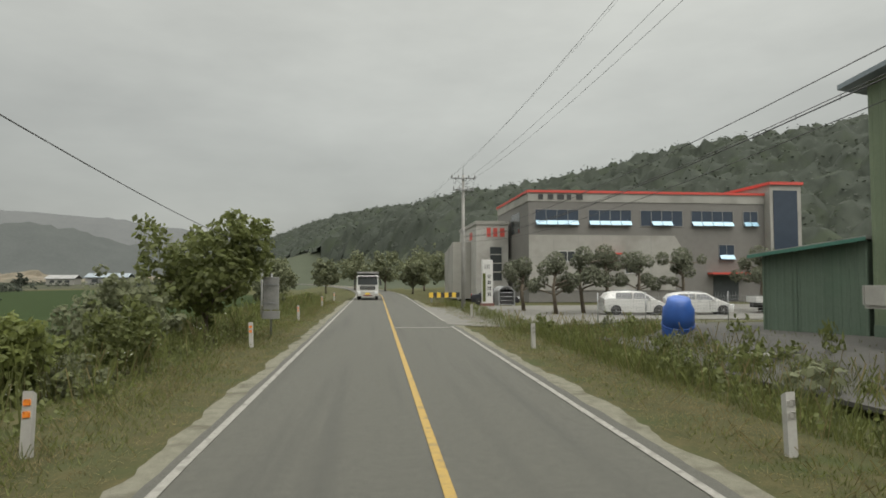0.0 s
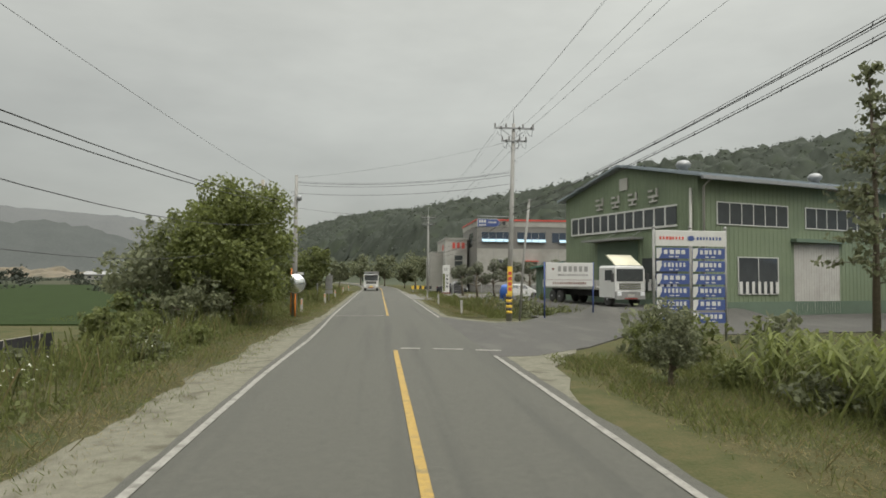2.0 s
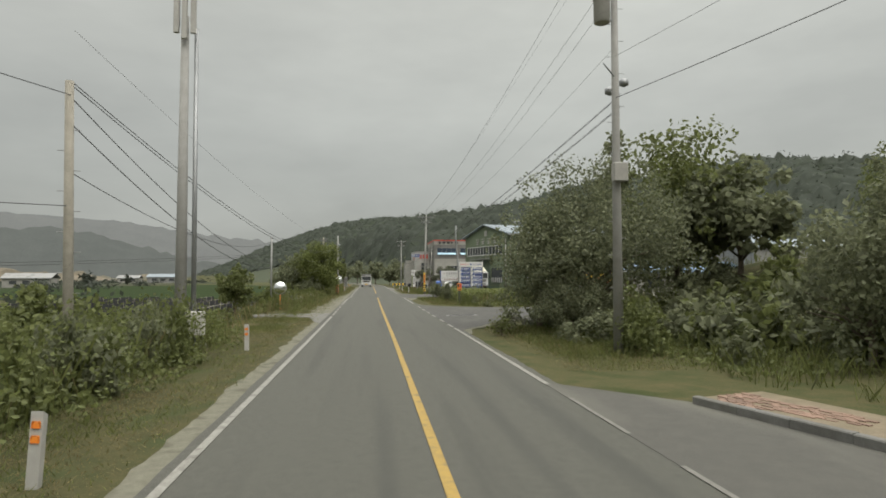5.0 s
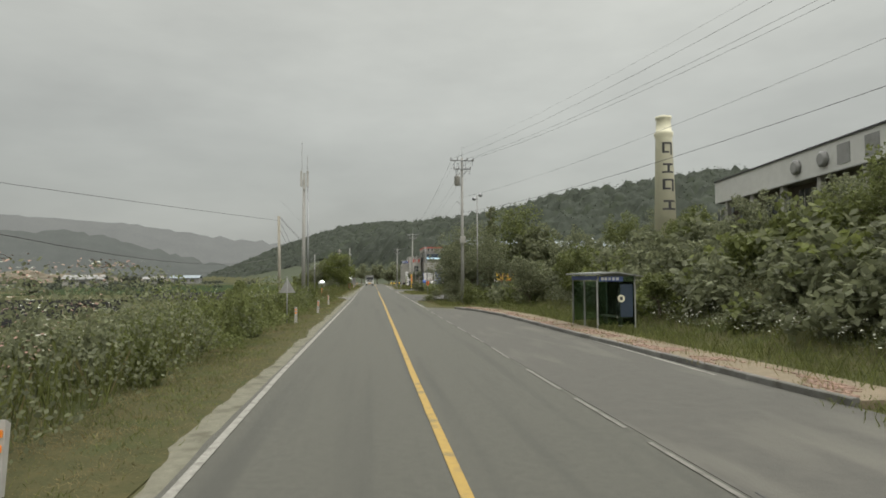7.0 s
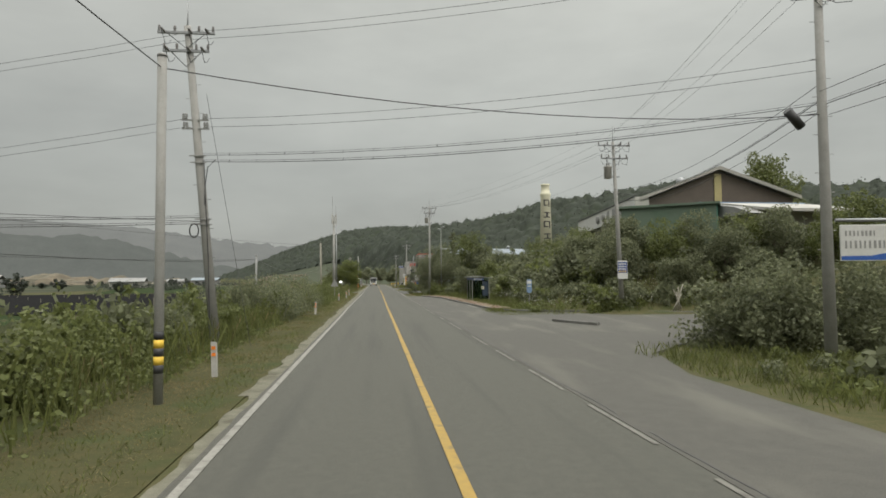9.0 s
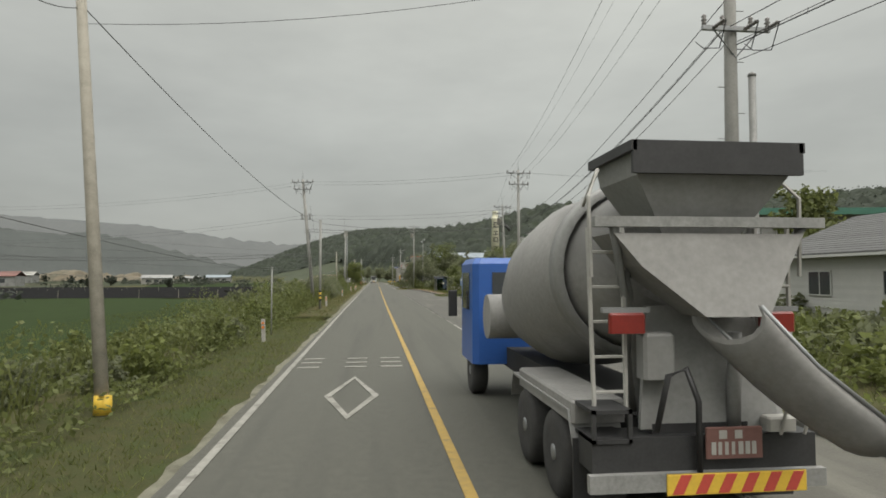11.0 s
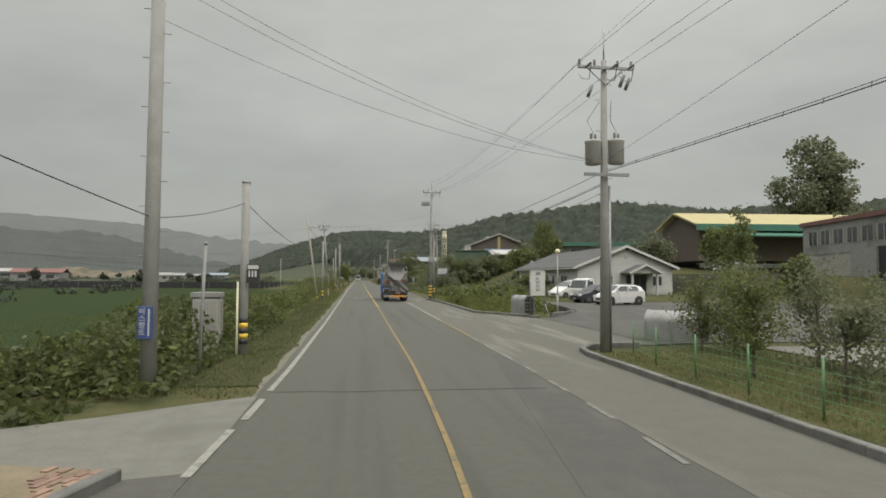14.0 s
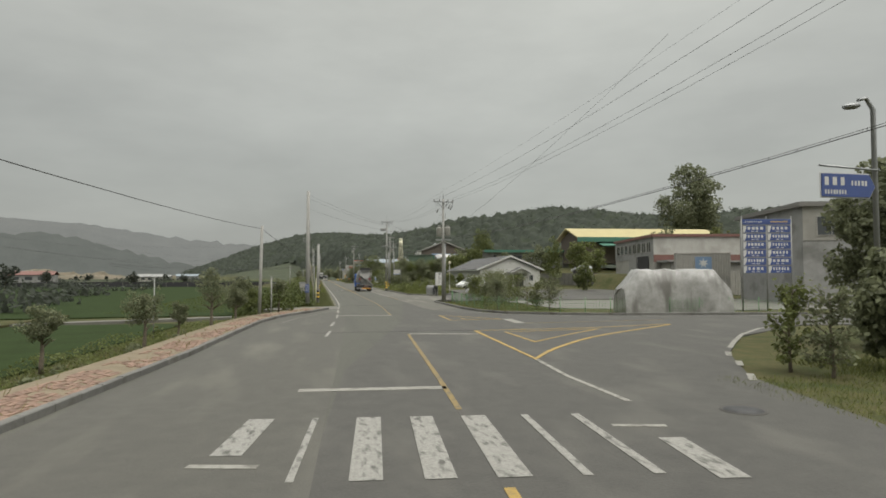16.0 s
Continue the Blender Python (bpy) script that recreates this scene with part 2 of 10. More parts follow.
BLUE_ROOF = mat("blue_sheet_roof", (0.16, 0.24, 0.35), (0.13, 0.2, 0.31), 1.5, rough=0.55)
# pale blue base colour paints the sky's reflection onto tilted panes
SKY_PAINTED_PANE = mat("sky_painted_pane", (0.36, 0.56, 0.68), (0.32, 0.52, 0.66), 0.8, rough=0.15)
TEAL = mat("teal_glass_paint", (0.038, 0.052, 0.074), (0.032, 0.044, 0.062), 0.8, rough=0.25)
GREEN_WALL = mat("green_cladding", (0.150, 0.188, 0.115), (0.128, 0.163, 0.100), 1.2, rough=0.6, stain=(0.118, 0.150, 0.094))
GREEN_SHED = mat("faded_green_sheet", (0.105, 0.145, 0.105), (0.085, 0.120, 0.085), 0.9, rough=0.7, stain=(0.075, 0.12, 0.08))
GREEN_ROOF = mat("green_sheet_roof", (0.05, 0.155, 0.11), (0.042, 0.125, 0.09), 1.0, rough=0.6)
ROOF_BLUE_GREY = mat("blue_grey_roof", (0.21, 0.245, 0.265), (0.17, 0.2, 0.22), 1.2, rough=0.55)
GREY_TILE = mat("grey_facade", (0.162, 0.157, 0.142), (0.138, 0.133, 0.122), 0.5, rough=0.7)
PANEL = mat("pale_panel", (0.306, 0.299, 0.268), (0.255, 0.249, 0.223), 1.0, rough=0.7, stain=(0.221, 0.214, 0.191))
SHINGLE = mat("roof_shingle", (0.10, 0.10, 0.098), (0.07, 0.07, 0.068), 0.3, rough=0.9, bump=0.6, vary=0.12)
SIDING = mat("white_siding", (0.476, 0.476, 0.446), (0.425, 0.425, 0.395), 0.8, rough=0.6, vary=0.05)
BROWN = mat("brown_wall", (0.112, 0.092, 0.075), (0.088, 0.073, 0.060), 1.0, rough=0.85)
YELLOW_ROOF = mat("straw_sheet_roof", (0.374, 0.323, 0.153), (0.306, 0.264, 0.128), 1.5, rough=0.7)
DARKGLASS = mat("dark_window", (0.045, 0.050, 0.052), (0.06, 0.066, 0.068), 0.8, rough=0.08)
SHOPGLASS = glassy("clear_pane", (0.52, 0.62, 0.58))
GREY = mat("grey_paint", (0.25, 0.25, 0.24), (0.19, 0.19, 0.18), 0.6, rough=0.6, stain=(0.14, 0.14, 0.13))
DRUM = mat("dusty_drum", (0.27, 0.265, 0.25), (0.2, 0.195, 0.185), 0.7, rough=0.7, stain=(0.15, 0.147, 0.14))
DARK = mat("dark_interior", (0.02, 0.02, 0.02), (0.03, 0.03, 0.03), 0.6, rough=0.9)
MIRROR = mat("mirror_face", (0.75, 0.78, 0.76), (0.72, 0.75, 0.72), 0.4, rough=0.22, metal=1.0)
CHROME = mat("chrome", (0.65, 0.65, 0.65), (0.55, 0.55, 0.55), 0.3, rough=0.2, metal=1.0)
CARWHITE = mat("car_white", (0.558, 0.558, 0.540), (0.504, 0.504, 0.486), 1.0, rough=0.3)
CARDARK = mat("car_dark", (0.03, 0.03, 0.035), (0.04, 0.04, 0.045), 1.0, rough=0.25)
LAMP_RED = mat("tail_lamp", (0.22, 0.025, 0.018), (0.16, 0.02, 0.015), 0.1, rough=0.3)
LAMP_CLEAR = mat("head_lamp", (0.7, 0.72, 0.72), (0.55, 0.57, 0.57), 0.1, rough=0.15)
LAMP_GLOBE = mat("lamp_globe", (0.62, 0.58, 0.40), (0.55, 0.5, 0.34), 0.2, rough=0.4)
PLASTIC_SHEET = mat("clear_plastic_wrap", (0.300, 0.298, 0.280), (0.165, 0.162, 0.148), 0.45, rough=0.28, bump=0.8, stain=(0.110, 0.105, 0.092), stretch=(1.6, 1.6, 0.3))
BLACK_NET = mat("black_shade_cloth", (0.018, 0.018, 0.02), (0.03, 0.03, 0.032), 0.5, rough=0.8)
STONE = mat("boulder", (0.230, 0.221, 0.200), (0.153, 0.149, 0.132), 0.4, rough=0.9, bump=0.8, vary=0.15)
BLUE_BOX = mat("container_blue", (0.05, 0.07, 0.12), (0.04, 0.055, 0.1), 0.8, rough=0.6)
PALE_BOX = mat("container_grey", (0.30, 0.29, 0.26), (0.24, 0.235, 0.21), 0.8, rough=0.6)
FENCE_GREEN = mat("fence_green", (0.10, 0.22, 0.09), (0.08, 0.17, 0.07), 0.4, rough=0.55)
RUST = mat("rusty_red", (0.17, 0.085, 0.07), (0.14, 0.07, 0.058), 0.8, rough=0.8)


# ---------- mesh building ----------
class Build:
    """Collects vertices and faces, then makes one mesh."""

    def __init__(self):
        self.v, self.f, self.s = [], [], []

    def add(self, verts, faces, smooth=False):
        k = len(self.v)
        self.v += [tuple(p) for p in verts]
        self.f += [tuple(i + k for i in q) for q in faces]
        self.s += [smooth] * len(faces)
        return self

    def box(self, x0, x1, y0, y1, z0, z1):
        return self.add([(x, y, z) for x in (x0, x1) for y in (y0, y1) for z in (z0, z1)],
                        [(0, 1, 3, 2), (4, 6, 7, 5), (0, 4, 5, 1), (2, 3, 7, 6), (0, 2, 6, 4), (1, 5, 7, 3)])

    def rbox(self, x0, x1, y0, y1, z0, z1, r):
        """A box with its upright and top edges cut back by r."""
        def ring(c, z):
            a, b, p, q = x0 + c, x1 - c, y0 + c, y1 - c
            k = r
            return [(a + k, p, z), (b - k, p, z), (b, p + k, z), (b, q - k, z), (b - k, q, z), (a + k, q, z), (a, q - k, z), (a, p + k, z)]
        rings = [ring(0, z0), ring(0, z1 - r), ring(r * 0.7, z1)]
        return self.loft(rings)

    def loft(self, rings, caps=True, smooth=False, closed=True):
        n = len(rings[0])
        k = len(self.v)
        for ring in rings:
            self.v += [tuple(p) for p in ring]
        for i in range(len(rings) - 1):
            for j in range(n if closed else n - 1):
                j2 = (j + 1) % n
                self.f.append((k + i * n + j, k + i * n + j2, k + (i + 1) * n + j2, k + (i + 1) * n + j))
                self.s.append(smooth)
        if caps and closed:
            self.f.append(tuple(k + j for j in reversed(range(n))))
            self.f.append(tuple(k + (len(rings) - 1) * n + j for j in range(n)))
            self.s += [False, False]
        return self

    def tube(self, pts, r, n=8, r2=None, caps=True):
        """A round bar along pts, from radius r to r2."""
        pts = [Vector(p) for p in pts]
        rings = []
        for i, p in enumerate(pts):
            d = (pts[min(i + 1, len(pts) - 1)] - pts[max(i - 1, 0)]).normalized()
            u = d.cross(Vector((0, 0, 1)) if abs(d.z) < 0.9 else Vector((1, 0, 0))).normalized()
            w = d.cross(u)
            k = r if r2 is None else r + (r2 - r) * i / (len(pts) - 1)
            rings.append([p + (u * math.cos(a) + w * math.sin(a)) * k for a in (2 * math.pi * j / n for j in range(n))])
        return self.loft(rings, caps, smooth=n > 5)

    def lathe(self, prof, n=16, at=(0, 0, 0)):
        """prof: (radius, z) from the bottom up."""
        rings = [[(at[0] + r * math.cos(2 * math.pi * j / n), at[1] + r * math.sin(2 * math.pi * j / n), at[2] + z) for j in range(n)] for r, z in prof]
        return self.loft(rings, True, smooth=True)

    def poly(self, pts, z0, z1):
        """An upright prism over a plan outline."""
        return self.loft([[(x, y, z0) for x, y in pts], [(x, y, z1) for x, y in pts]])

    def side(self, pts, y0, y1):
        """A prism along y over an outline (x, z)."""
        return self.loft([[(x, y0, z) for x, z in pts], [(x, y1, z) for x, z in pts]])

    def across(self, pts, x0, x1):
        """A prism along x over an outline (y, z)."""
        return self.loft([[(x0, y, z) for y, z in pts], [(x1, y, z) for y, z in pts]])

    def mesh(self, name, material):
        me = bpy.data.meshes.new(name)
        me.from_pydata(self.v, [], self.f)
        me.polygons.foreach_set("use_smooth", self.s)
        me.materials.append(material)
        me.update()
        return me


def part(name, b, material, parent=None, label="", m=None):
    ob = new(name, b.mesh(name, material) if isinstance(b, Build) else b)
    if parent:
        ob.parent = parent
    if m is not None:
        ob.matrix_basis = m
    if label:
        ob["label"] = label
    return ob


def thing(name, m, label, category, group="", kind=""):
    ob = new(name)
    ob.matrix_basis = m
    ob.empty_display_size = 0.3
    return tagged(ob, label, category, group, kind)


def solo(name, b, material, label, category, group="", kind="", m=None):
    return tagged(part(name, b, material, None, "", m), label, category, group, kind)


def fixed(name, b, material, label, category="ground"):
    return tagged(part(name, b, material), label, category, "", "structure")


def words(text, size, material, parent, m, label="", name="lettering"):
    """Flat raised letters in the built-in font, centred on m, standing on its x axis and facing its z."""
    c = bpy.data.curves.new("words", "FONT")
    c.body, c.size, c.align_x, c.align_y, c.extrude = text, size, "CENTER", "CENTER", 0.006
    c.resolution_u = 2
    tmp = bpy.data.objects.new("words", c)
    me = bpy.data.meshes.new_from_object(tmp)
    bpy.data.objects.remove(tmp)
    me.materials.clear()
    me.materials.append(material)
    return part(name, me, material, parent, label, m)


def bars(x0, x1, z0, z1, y, n, rnd, d=0.012, gap=0.25):
    """Writing too small or not to be read: n plain bars in a row on a plate facing -y."""
    b = Build()
    w = (x1 - x0) / n
    for i in range(n):
        k = rnd.uniform(0.6, 1.0) * (1 - gap)
        b.box(x0 + i * w, x0 + (i + k) * w, y - d, y, z0, z1)
    return b


def write(name, material, parent, *args, label=""):
    """The same bars, each a piece of its own."""
    x0, x1, z0, z1, y, n, g = args[:7]
    d, gap = (tuple(args[7:]) + (0.012, 0.25)[len(args) - 7:])[:2]
    w = (x1 - x0) / n
    for i in range(n):
        k = g.uniform(0.6, 1.0) * (1 - gap)
        part(name, Build().box(x0 + i * w, x0 + (i + k) * w, y - d, y, z0, z1), material, parent, label)


rnd = random.Random(7)
rng = np.random.default_rng(11)


# ---------- terrain ----------
def bend(y):
    """How far the road's middle has moved sideways at y."""
    if y > 80:
        return -((y - 80) ** 2) / 900.0
    if y > -240:
        return 0.0
    xs = [(-240, 0), (-247, -0.15), (-257, -0.6), (-270, -1.3), (-283, -2.3), (-290, -2.9), (-300, -3.9), (-320, -6.2), (-400, -18)]
    for (a, p), (b, q) in zip(xs, xs[1:]):
        if y >= b:
            return p + (q - p) * (a - y) / (a - b)
    return xs[-1][1]


RIDGE = [(-160, 810, 12), (-120, 760, 30), (-60, 650, 46), (-12, 562, 54), (20, 450, 48), (45, 330, 37), (64, 255, 35), (130, 235, 48), (190, 200, 55), (240, 120, 42), (260, 0, 35), (280, -120, 31), (330, -280, 22)]


def hill(x, y):
    best = 0.0
    for (ax, ay, ah), (bx, by, bh) in zip(RIDGE, RIDGE[1:]):
        dx, dy = bx - ax, by - ay
        t = min(1, max(0, ((x - ax) * dx + (y - ay) * dy) / (dx * dx + dy * dy)))
        d = math.hypot(x - ax - t * dx, y - ay - t * dy)
        h = ah + (bh - ah) * t
        w = 85 + 1.35 * h
        if d < w:
            best = max(best, h * (0.5 + 0.5 * math.cos(math.pi * d / w)) ** 0.9)
    return best


def ramp(v, a, b):
    t = min(1.0, max(0.0, (v - a) / (b - a)))
    return t * t * (3 - 2 * t)


def bank(x, y):
    """The wooded bank and the terraces beside the road."""
    z = 0.0
    # wooded bank by the bus stop, and the works standing on it
    s = ramp(y, -124, -112) * (1 - ramp(y, -58, -46))
    z += s * (3.4 * ramp(x, 12.3, 21) + 1.2 * ramp(x, 21, 30))
    s = ramp(y, -190, -150) * (1 - ramp(y, -124, -112))
    z += s * 4.6 * ramp(x, 22, 36)
    # house garden
    s = ramp(y, -222, -214) * (1 - ramp(y, -186, -176))
    z += s * (0.7 * ramp(x, 8.5, 14) * (1 - ramp(y, -206, -214)) + 2.2 * ramp(x, 37, 40))
    s = 1 - ramp(x, 6, 30)
    return z


def ground_z(x, y):
    c = bend(y)
    left = x - c
    z = -0.045
    if left < -3.2:
        z -= 0.75 * ramp(-left, 6.4, 11.0)
    if left > 4.4 and y > 4:
        z -= 0.25 * ramp(left, 6.5, 9) * (1 - ramp(left, 11, 15))
    z += bank(x, y) if x > 4 else 0
    h = hill(x, y)
    if abs(x - c) < 40:
        h *= ramp(abs(x - c), 12, 40) if y < 300 else 1
    z += h
    if left < -4 or left > 8:
        z += 0.06 * noise.noise((x * 0.35, y * 0.35, 0))
    return z


def axis(fine0, fine1, step, lo, hi, grow):
    v = list(np.arange(fine0, fine1 + 1e-6, step))
    s = step
    while v[-1] < hi:
        s *= grow
        v.append(v[-1] + s)
    s = step
    while v[0] > lo:
        s *= grow
        v.insert(0, v[0] - s)
    return v


gx = axis(-14, 44, 1.0, -2500, 2500, 1.16)
gy = axis(-330, 75, 2.0, -1500, 3000, 1.12)
gv = [(x, y, ground_z(x, y)) for y in gy for x in gx]
nx = len(gx)
gf = [(j * nx + i, j * nx + i + 1, (j + 1) * nx + i + 1, (j + 1) * nx + i) for j in range(len(gy) - 1) for i in range(nx - 1)]
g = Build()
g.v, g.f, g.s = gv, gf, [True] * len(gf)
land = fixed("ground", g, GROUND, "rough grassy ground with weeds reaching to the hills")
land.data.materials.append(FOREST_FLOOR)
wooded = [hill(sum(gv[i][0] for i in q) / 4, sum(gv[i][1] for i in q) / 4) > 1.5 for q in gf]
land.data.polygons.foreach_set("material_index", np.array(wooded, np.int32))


def strip(rows, z=0.0, thick=0.06):
    """A flat sheet between a left and a right edge, given as rows (y, left, right)."""
    b = Build()
    n = len(rows)
    b.add([(l, y, z) for y, l, r in rows] + [(r, y, z) for y, l, r in rows] + [(l, y, z - thick) for y, l, r in rows] + [(r, y, z - thick) for y, l, r in rows],
          [(i, i + 1, n + i + 1, n + i) for i in range(n - 1)]
          + [(2 * n + i, 2 * n + i + 1, i + 1, i) for i in range(n - 1)]
          + [(n + i, n + i + 1, 3 * n + i + 1, 3 * n + i) for i in range(n - 1)])
    return b


def wob(y, k=0.12, s=0.7):
    return k * noise.noise((y * s, 3.1, 0.4))


def rag(y, k=0.12):
    """A ragged edge: long swings and short bites."""
    return k * (0.9 * noise.noise((y * 0.28, 3.1, k)) + 0.8 * noise.noise((y * 0.9, 1.3, k)) + 0.55 * noise.noise((y * 2.6, 7.7, k)))


ys = list(np.arange(420, 90, -12)) + list(np.arange(90, -332, -0.5))
fixed("road", strip([(y, bend(y) - 2.60 + rag(y, 0.05), bend(y) + 4.42 + rag(y + 50, 0.08)) for y in ys], 0.0, 0.3), ASPHALT, "worn grey two-lane asphalt road", "road")
# sandy shoulders
fixed("shoulder_left", strip([(y, -3.0 + rag(y, 0.19), -2.5) for y in np.arange(70, -148.8, -0.3)], -0.012), GRAVEL, "pale dusty gravel shoulder", "shoulder")
fixed("shoulder_narrow", strip([(y, -2.78 + rag(y, 0.16), -2.5) for y in np.arange(-148.7, -246, -0.3)], -0.0125), GRAVEL, "narrow gravel shoulder", "shoulder")
fixed("shoulder_wide", strip([(y, -3.2 + rag(y + 9, 0.26) - 0.75 * ramp(-y, -4, 6) - 0.25 * ramp(-y, 20, 40), -2.55) for y in np.arange(4, -46, -0.3)], -0.006), GRAVEL, "pale dusty shoulder strip", "shoulder")
fixed("shoulder_right", strip([(y, 4.35, 4.82 + rag(y + 33, 0.2)) for y in np.arange(70, 4, -0.3)], -0.012), GRAVEL, "narrow gravel shoulder", "shoulder")
fixed("verge_left", strip([(y, -5.3 + wob(y, 0.9, 0.3), -2.9) for y in np.arange(90, -165, -1.5)], -0.022), DRY, "mown dry grass verge", "verge")
fixed("verge_green", strip([(y, -6.2 + wob(y, 0.9, 0.3), -2.7) for y in np.arange(-160, -244, -1.5)], -0.022), VERGE, "rough green grass verge", "verge")
fixed("verge_right", strip([(y, 4.6, 7.0 + wob(y, 0.8, 0.3)) for y in np.arange(90, 3, -1.5)], -0.022), DRY, "mown dry grass verge", "verge")


def rounded(pts, times=2):
    """The outline with its corners cut to curves."""
    for _ in range(times):
        pts = [p for (ax, ay), (bx, by) in zip(pts, pts[1:] + pts[:1]) for p in ((ax * 0.78 + bx * 0.22, ay * 0.78 + by * 0.22), (ax * 0.22 + bx * 0.78, ay * 0.22 + by * 0.78))]
    return pts


def dusty_rim(name, line_pts, width, z, label):
    """An uneven strip of pale dust along the edge of a pavement."""
    pts = [Vector(p) for p in line_pts]
    fine = []
    for a, b in zip(pts, pts[1:]):
        n = max(1, round((b - a).length / 0.4))
        fine += [a.lerp(b, i / n) for i in range(n)]
    fine.append(pts[-1])
    left, right = [], []
    for i, p in enumerate(fine):
        d = (fine[min(i + 1, len(fine) - 1)] - fine[max(i - 1, 0)]).normalized()
        n = Vector((-d.y, d.x))
        left.append(p + n * (width * 0.5 + rag((p.x + p.y) * 0.6, width * 0.3)))
        right.append(p - n * (width * 0.5 + rag((p.y - p.x) * 0.6 + 20, width * 0.3)))
    k = len(fine)
    b = Build().add([(*p, z) for p in left] + [(*p, z) for p in right], [(i, k + i, k + i + 1, i + 1) for i in range(k - 1)])
    return fixed(name, b, GRAVEL, label, "shoulder")


def slab(name, pts, z, material, label, thick=0.1, soft=0):
    pts = rounded(pts, soft)
    return fixed(name, Build().poly(pts, z - thick, z), material, label, "pavement")


slab("pavement_works_entrance", [(4.1, 5.5), (4.1, -14.3), (5.4, -14.2), (8, -11.8), (10.8, -8), (20, -6.5), (75, 2), (75, 22), (22, 24), (9.5, 26), (9.5, 15), (10.5, 4.5), (8.6, 1.0), (6.9, 0.0), (5.5, 2.4)], 0.004, APRON, "concrete forecourt of the green works")
b = Build()
rx, ry = np.linspace(11.6, 24, 26), np.linspace(-1, 26, 30)
b.add([(x, y, 0.006 + 0.55 * ramp(x, 11.8, 15.0 - 1.6 * ramp(y, 8, 18)) * ramp(y, -0.5, 5.2)) for y in ry for x in rx], [(j * 26 + i, j * 26 + i + 1, (j + 1) * 26 + i + 1, (j + 1) * 26 + i) for j in range(29) for i in range(25)], True)
fixed("pavement_works_ramp", b, APRON, "worn concrete ramp rising to the green works", "pavement")
LANE_N = [(4.2, -29.6), (4.5, -33.0), (5.4, -35.0), (7.4, -36.8), (10, -38.0), (14, -38.4), (25, -38)]
LANE_S = [(25, -43.8), (16.4, -46.4), (11.3, -49.9), (9.1, -51.9), (6.9, -54.4), (5.6, -57), (4.4, -59), (4.2, -61)]
slab("pavement_side_lane", LANE_N + [(45, -36.5), (80, -30), (80, -38), (40, -40.5)] + LANE_S, 0.004, APRON, "worn asphalt side lane", soft=1)
dusty_rim("shoulder_lane_north", LANE_N[:-1], 0.6, -0.003, "pale dusty rim of the side lane")
dusty_rim("shoulder_lane_south", LANE_S[1:], 0.6, -0.003, "pale dusty rim of the side lane")
dusty_rim("shoulder_works_corner", [(4.5, 5.2), (5.6, 2.3), (6.9, 0.1), (8.5, 1.0)], 0.6, 0.0052, "pale dusty rim of the forecourt")
slab("pavement_front_yard", [(4.1, 33.5), (4.1, 52), (9, 55), (75, 58), (75, 36), (16, 36), (9, 31), (6, 31.8)], 0.006, CONCRETE, "pale concrete factory yard")
slab("pavement_gravel_corner", [(4.2, -13.6), (5.6, -13.9), (7.4, -12.2), (7.0, -13.4), (6.3, -14.2), (6.0, -15.6), (5.4, -16.4), (5.2, -18.5), (4.7, -20), (4.2, -23)], -0.004, GRAVEL, "pale sandy dirt at the entrance corner")
slab("pavement_bus_bay", [(4.1, -188.5), (6.8, -190), (7.45, -198), (7.5, -214.5), (9.3, -217.6), (10.5, -220.4), (13.8, -217), (14.5, -219), (42, -221), (42, -234), (12.5, -234.6), (8.6, -235.4), (7.4, -236.2), (6.75, -238), (6.6, -252), (7.9, -256.6), (11, -258.8), (15, -260), (60, -264), (60, -273), (20, -269), (13.2, -273.6), (9, -278.6), (6.4, -283), (5.2, -288), (4.1, -300), (0, -330), (-8, -330), (-3.4, -280), (0.5, -262), (4.1, -235)], 0.004, APRON, "dusty asphalt lay-by and junction")
slab("pavement_bay", [(4.1, -73.6), (6.4, -76.3), (7.5, -80.5), (8.1, -86), (8.35, -98), (8.65, -107.6), (8.85, -110.2), (4.1, -110.2)], 0.005, SIDE_ROAD, "dusty asphalt bus bay")
b = Build()
b.loft([[(x, y, z) for x, z in ((10.8, z0), (37.4, z0), (37.4, z0 - 0.6), (10.8, z0 - 0.6))] for y, z0 in ((-233.4, 0.012), (-221.5, 0.014), (-217.5, 0.30), (-213, 0.50), (-193, 0.55))])
for i, (x, y, z) in enumerate(b.v):
    if x < 12 and y > -220:
        b.v[i] = (13.9 if y > -218 else 13.0, y, z)
fixed("pavement_car_park", b, APRON, "worn asphalt car park before the house", "pavement")
slab("pavement_side_road", [(4.1, -110), (8.75, -110), (9, -116), (13.5, -119.4), (21, -123), (60, -128), (60, -136), (22, -135), (14, -137.6), (9, -143), (7.8, -147.5), (7.8, -153), (7.0, -189), (4.1, -191)], 0.0075, SIDE_ROAD, "worn side road and wide shoulder")
slab("pavement_lay_by", [(4.15, -180), (6.6, -186), (6.75, -190.4), (7.38, -198), (7.45, -214.6), (9.2, -217.7), (10.4, -220.3), (10.4, -234.8), (8.6, -235.3), (7.4, -236.1), (6.75, -238), (6.55, -250), (4.0, -252), (4.0, -232)], 0.0095, BAY, "dusty pale lay-by strip")
slab("pavement_yard", [(14, -236), (42, -236), (70, -222), (70, -256), (22, -256), (14, -250)], 0.004, CONCRETE, "pale concrete yard behind the fence")
slab("pavement_left_apron", [(-2.6, -44.2), (-7.5, -45.2), (-12, -47), (-12, -48.4), (-6.6, -47.6), (-3.6, -48.8), (-3.1, -52), (-2.6, -54)], 0.002, CONCRETE, "cracked concrete field entrance", 0.9)
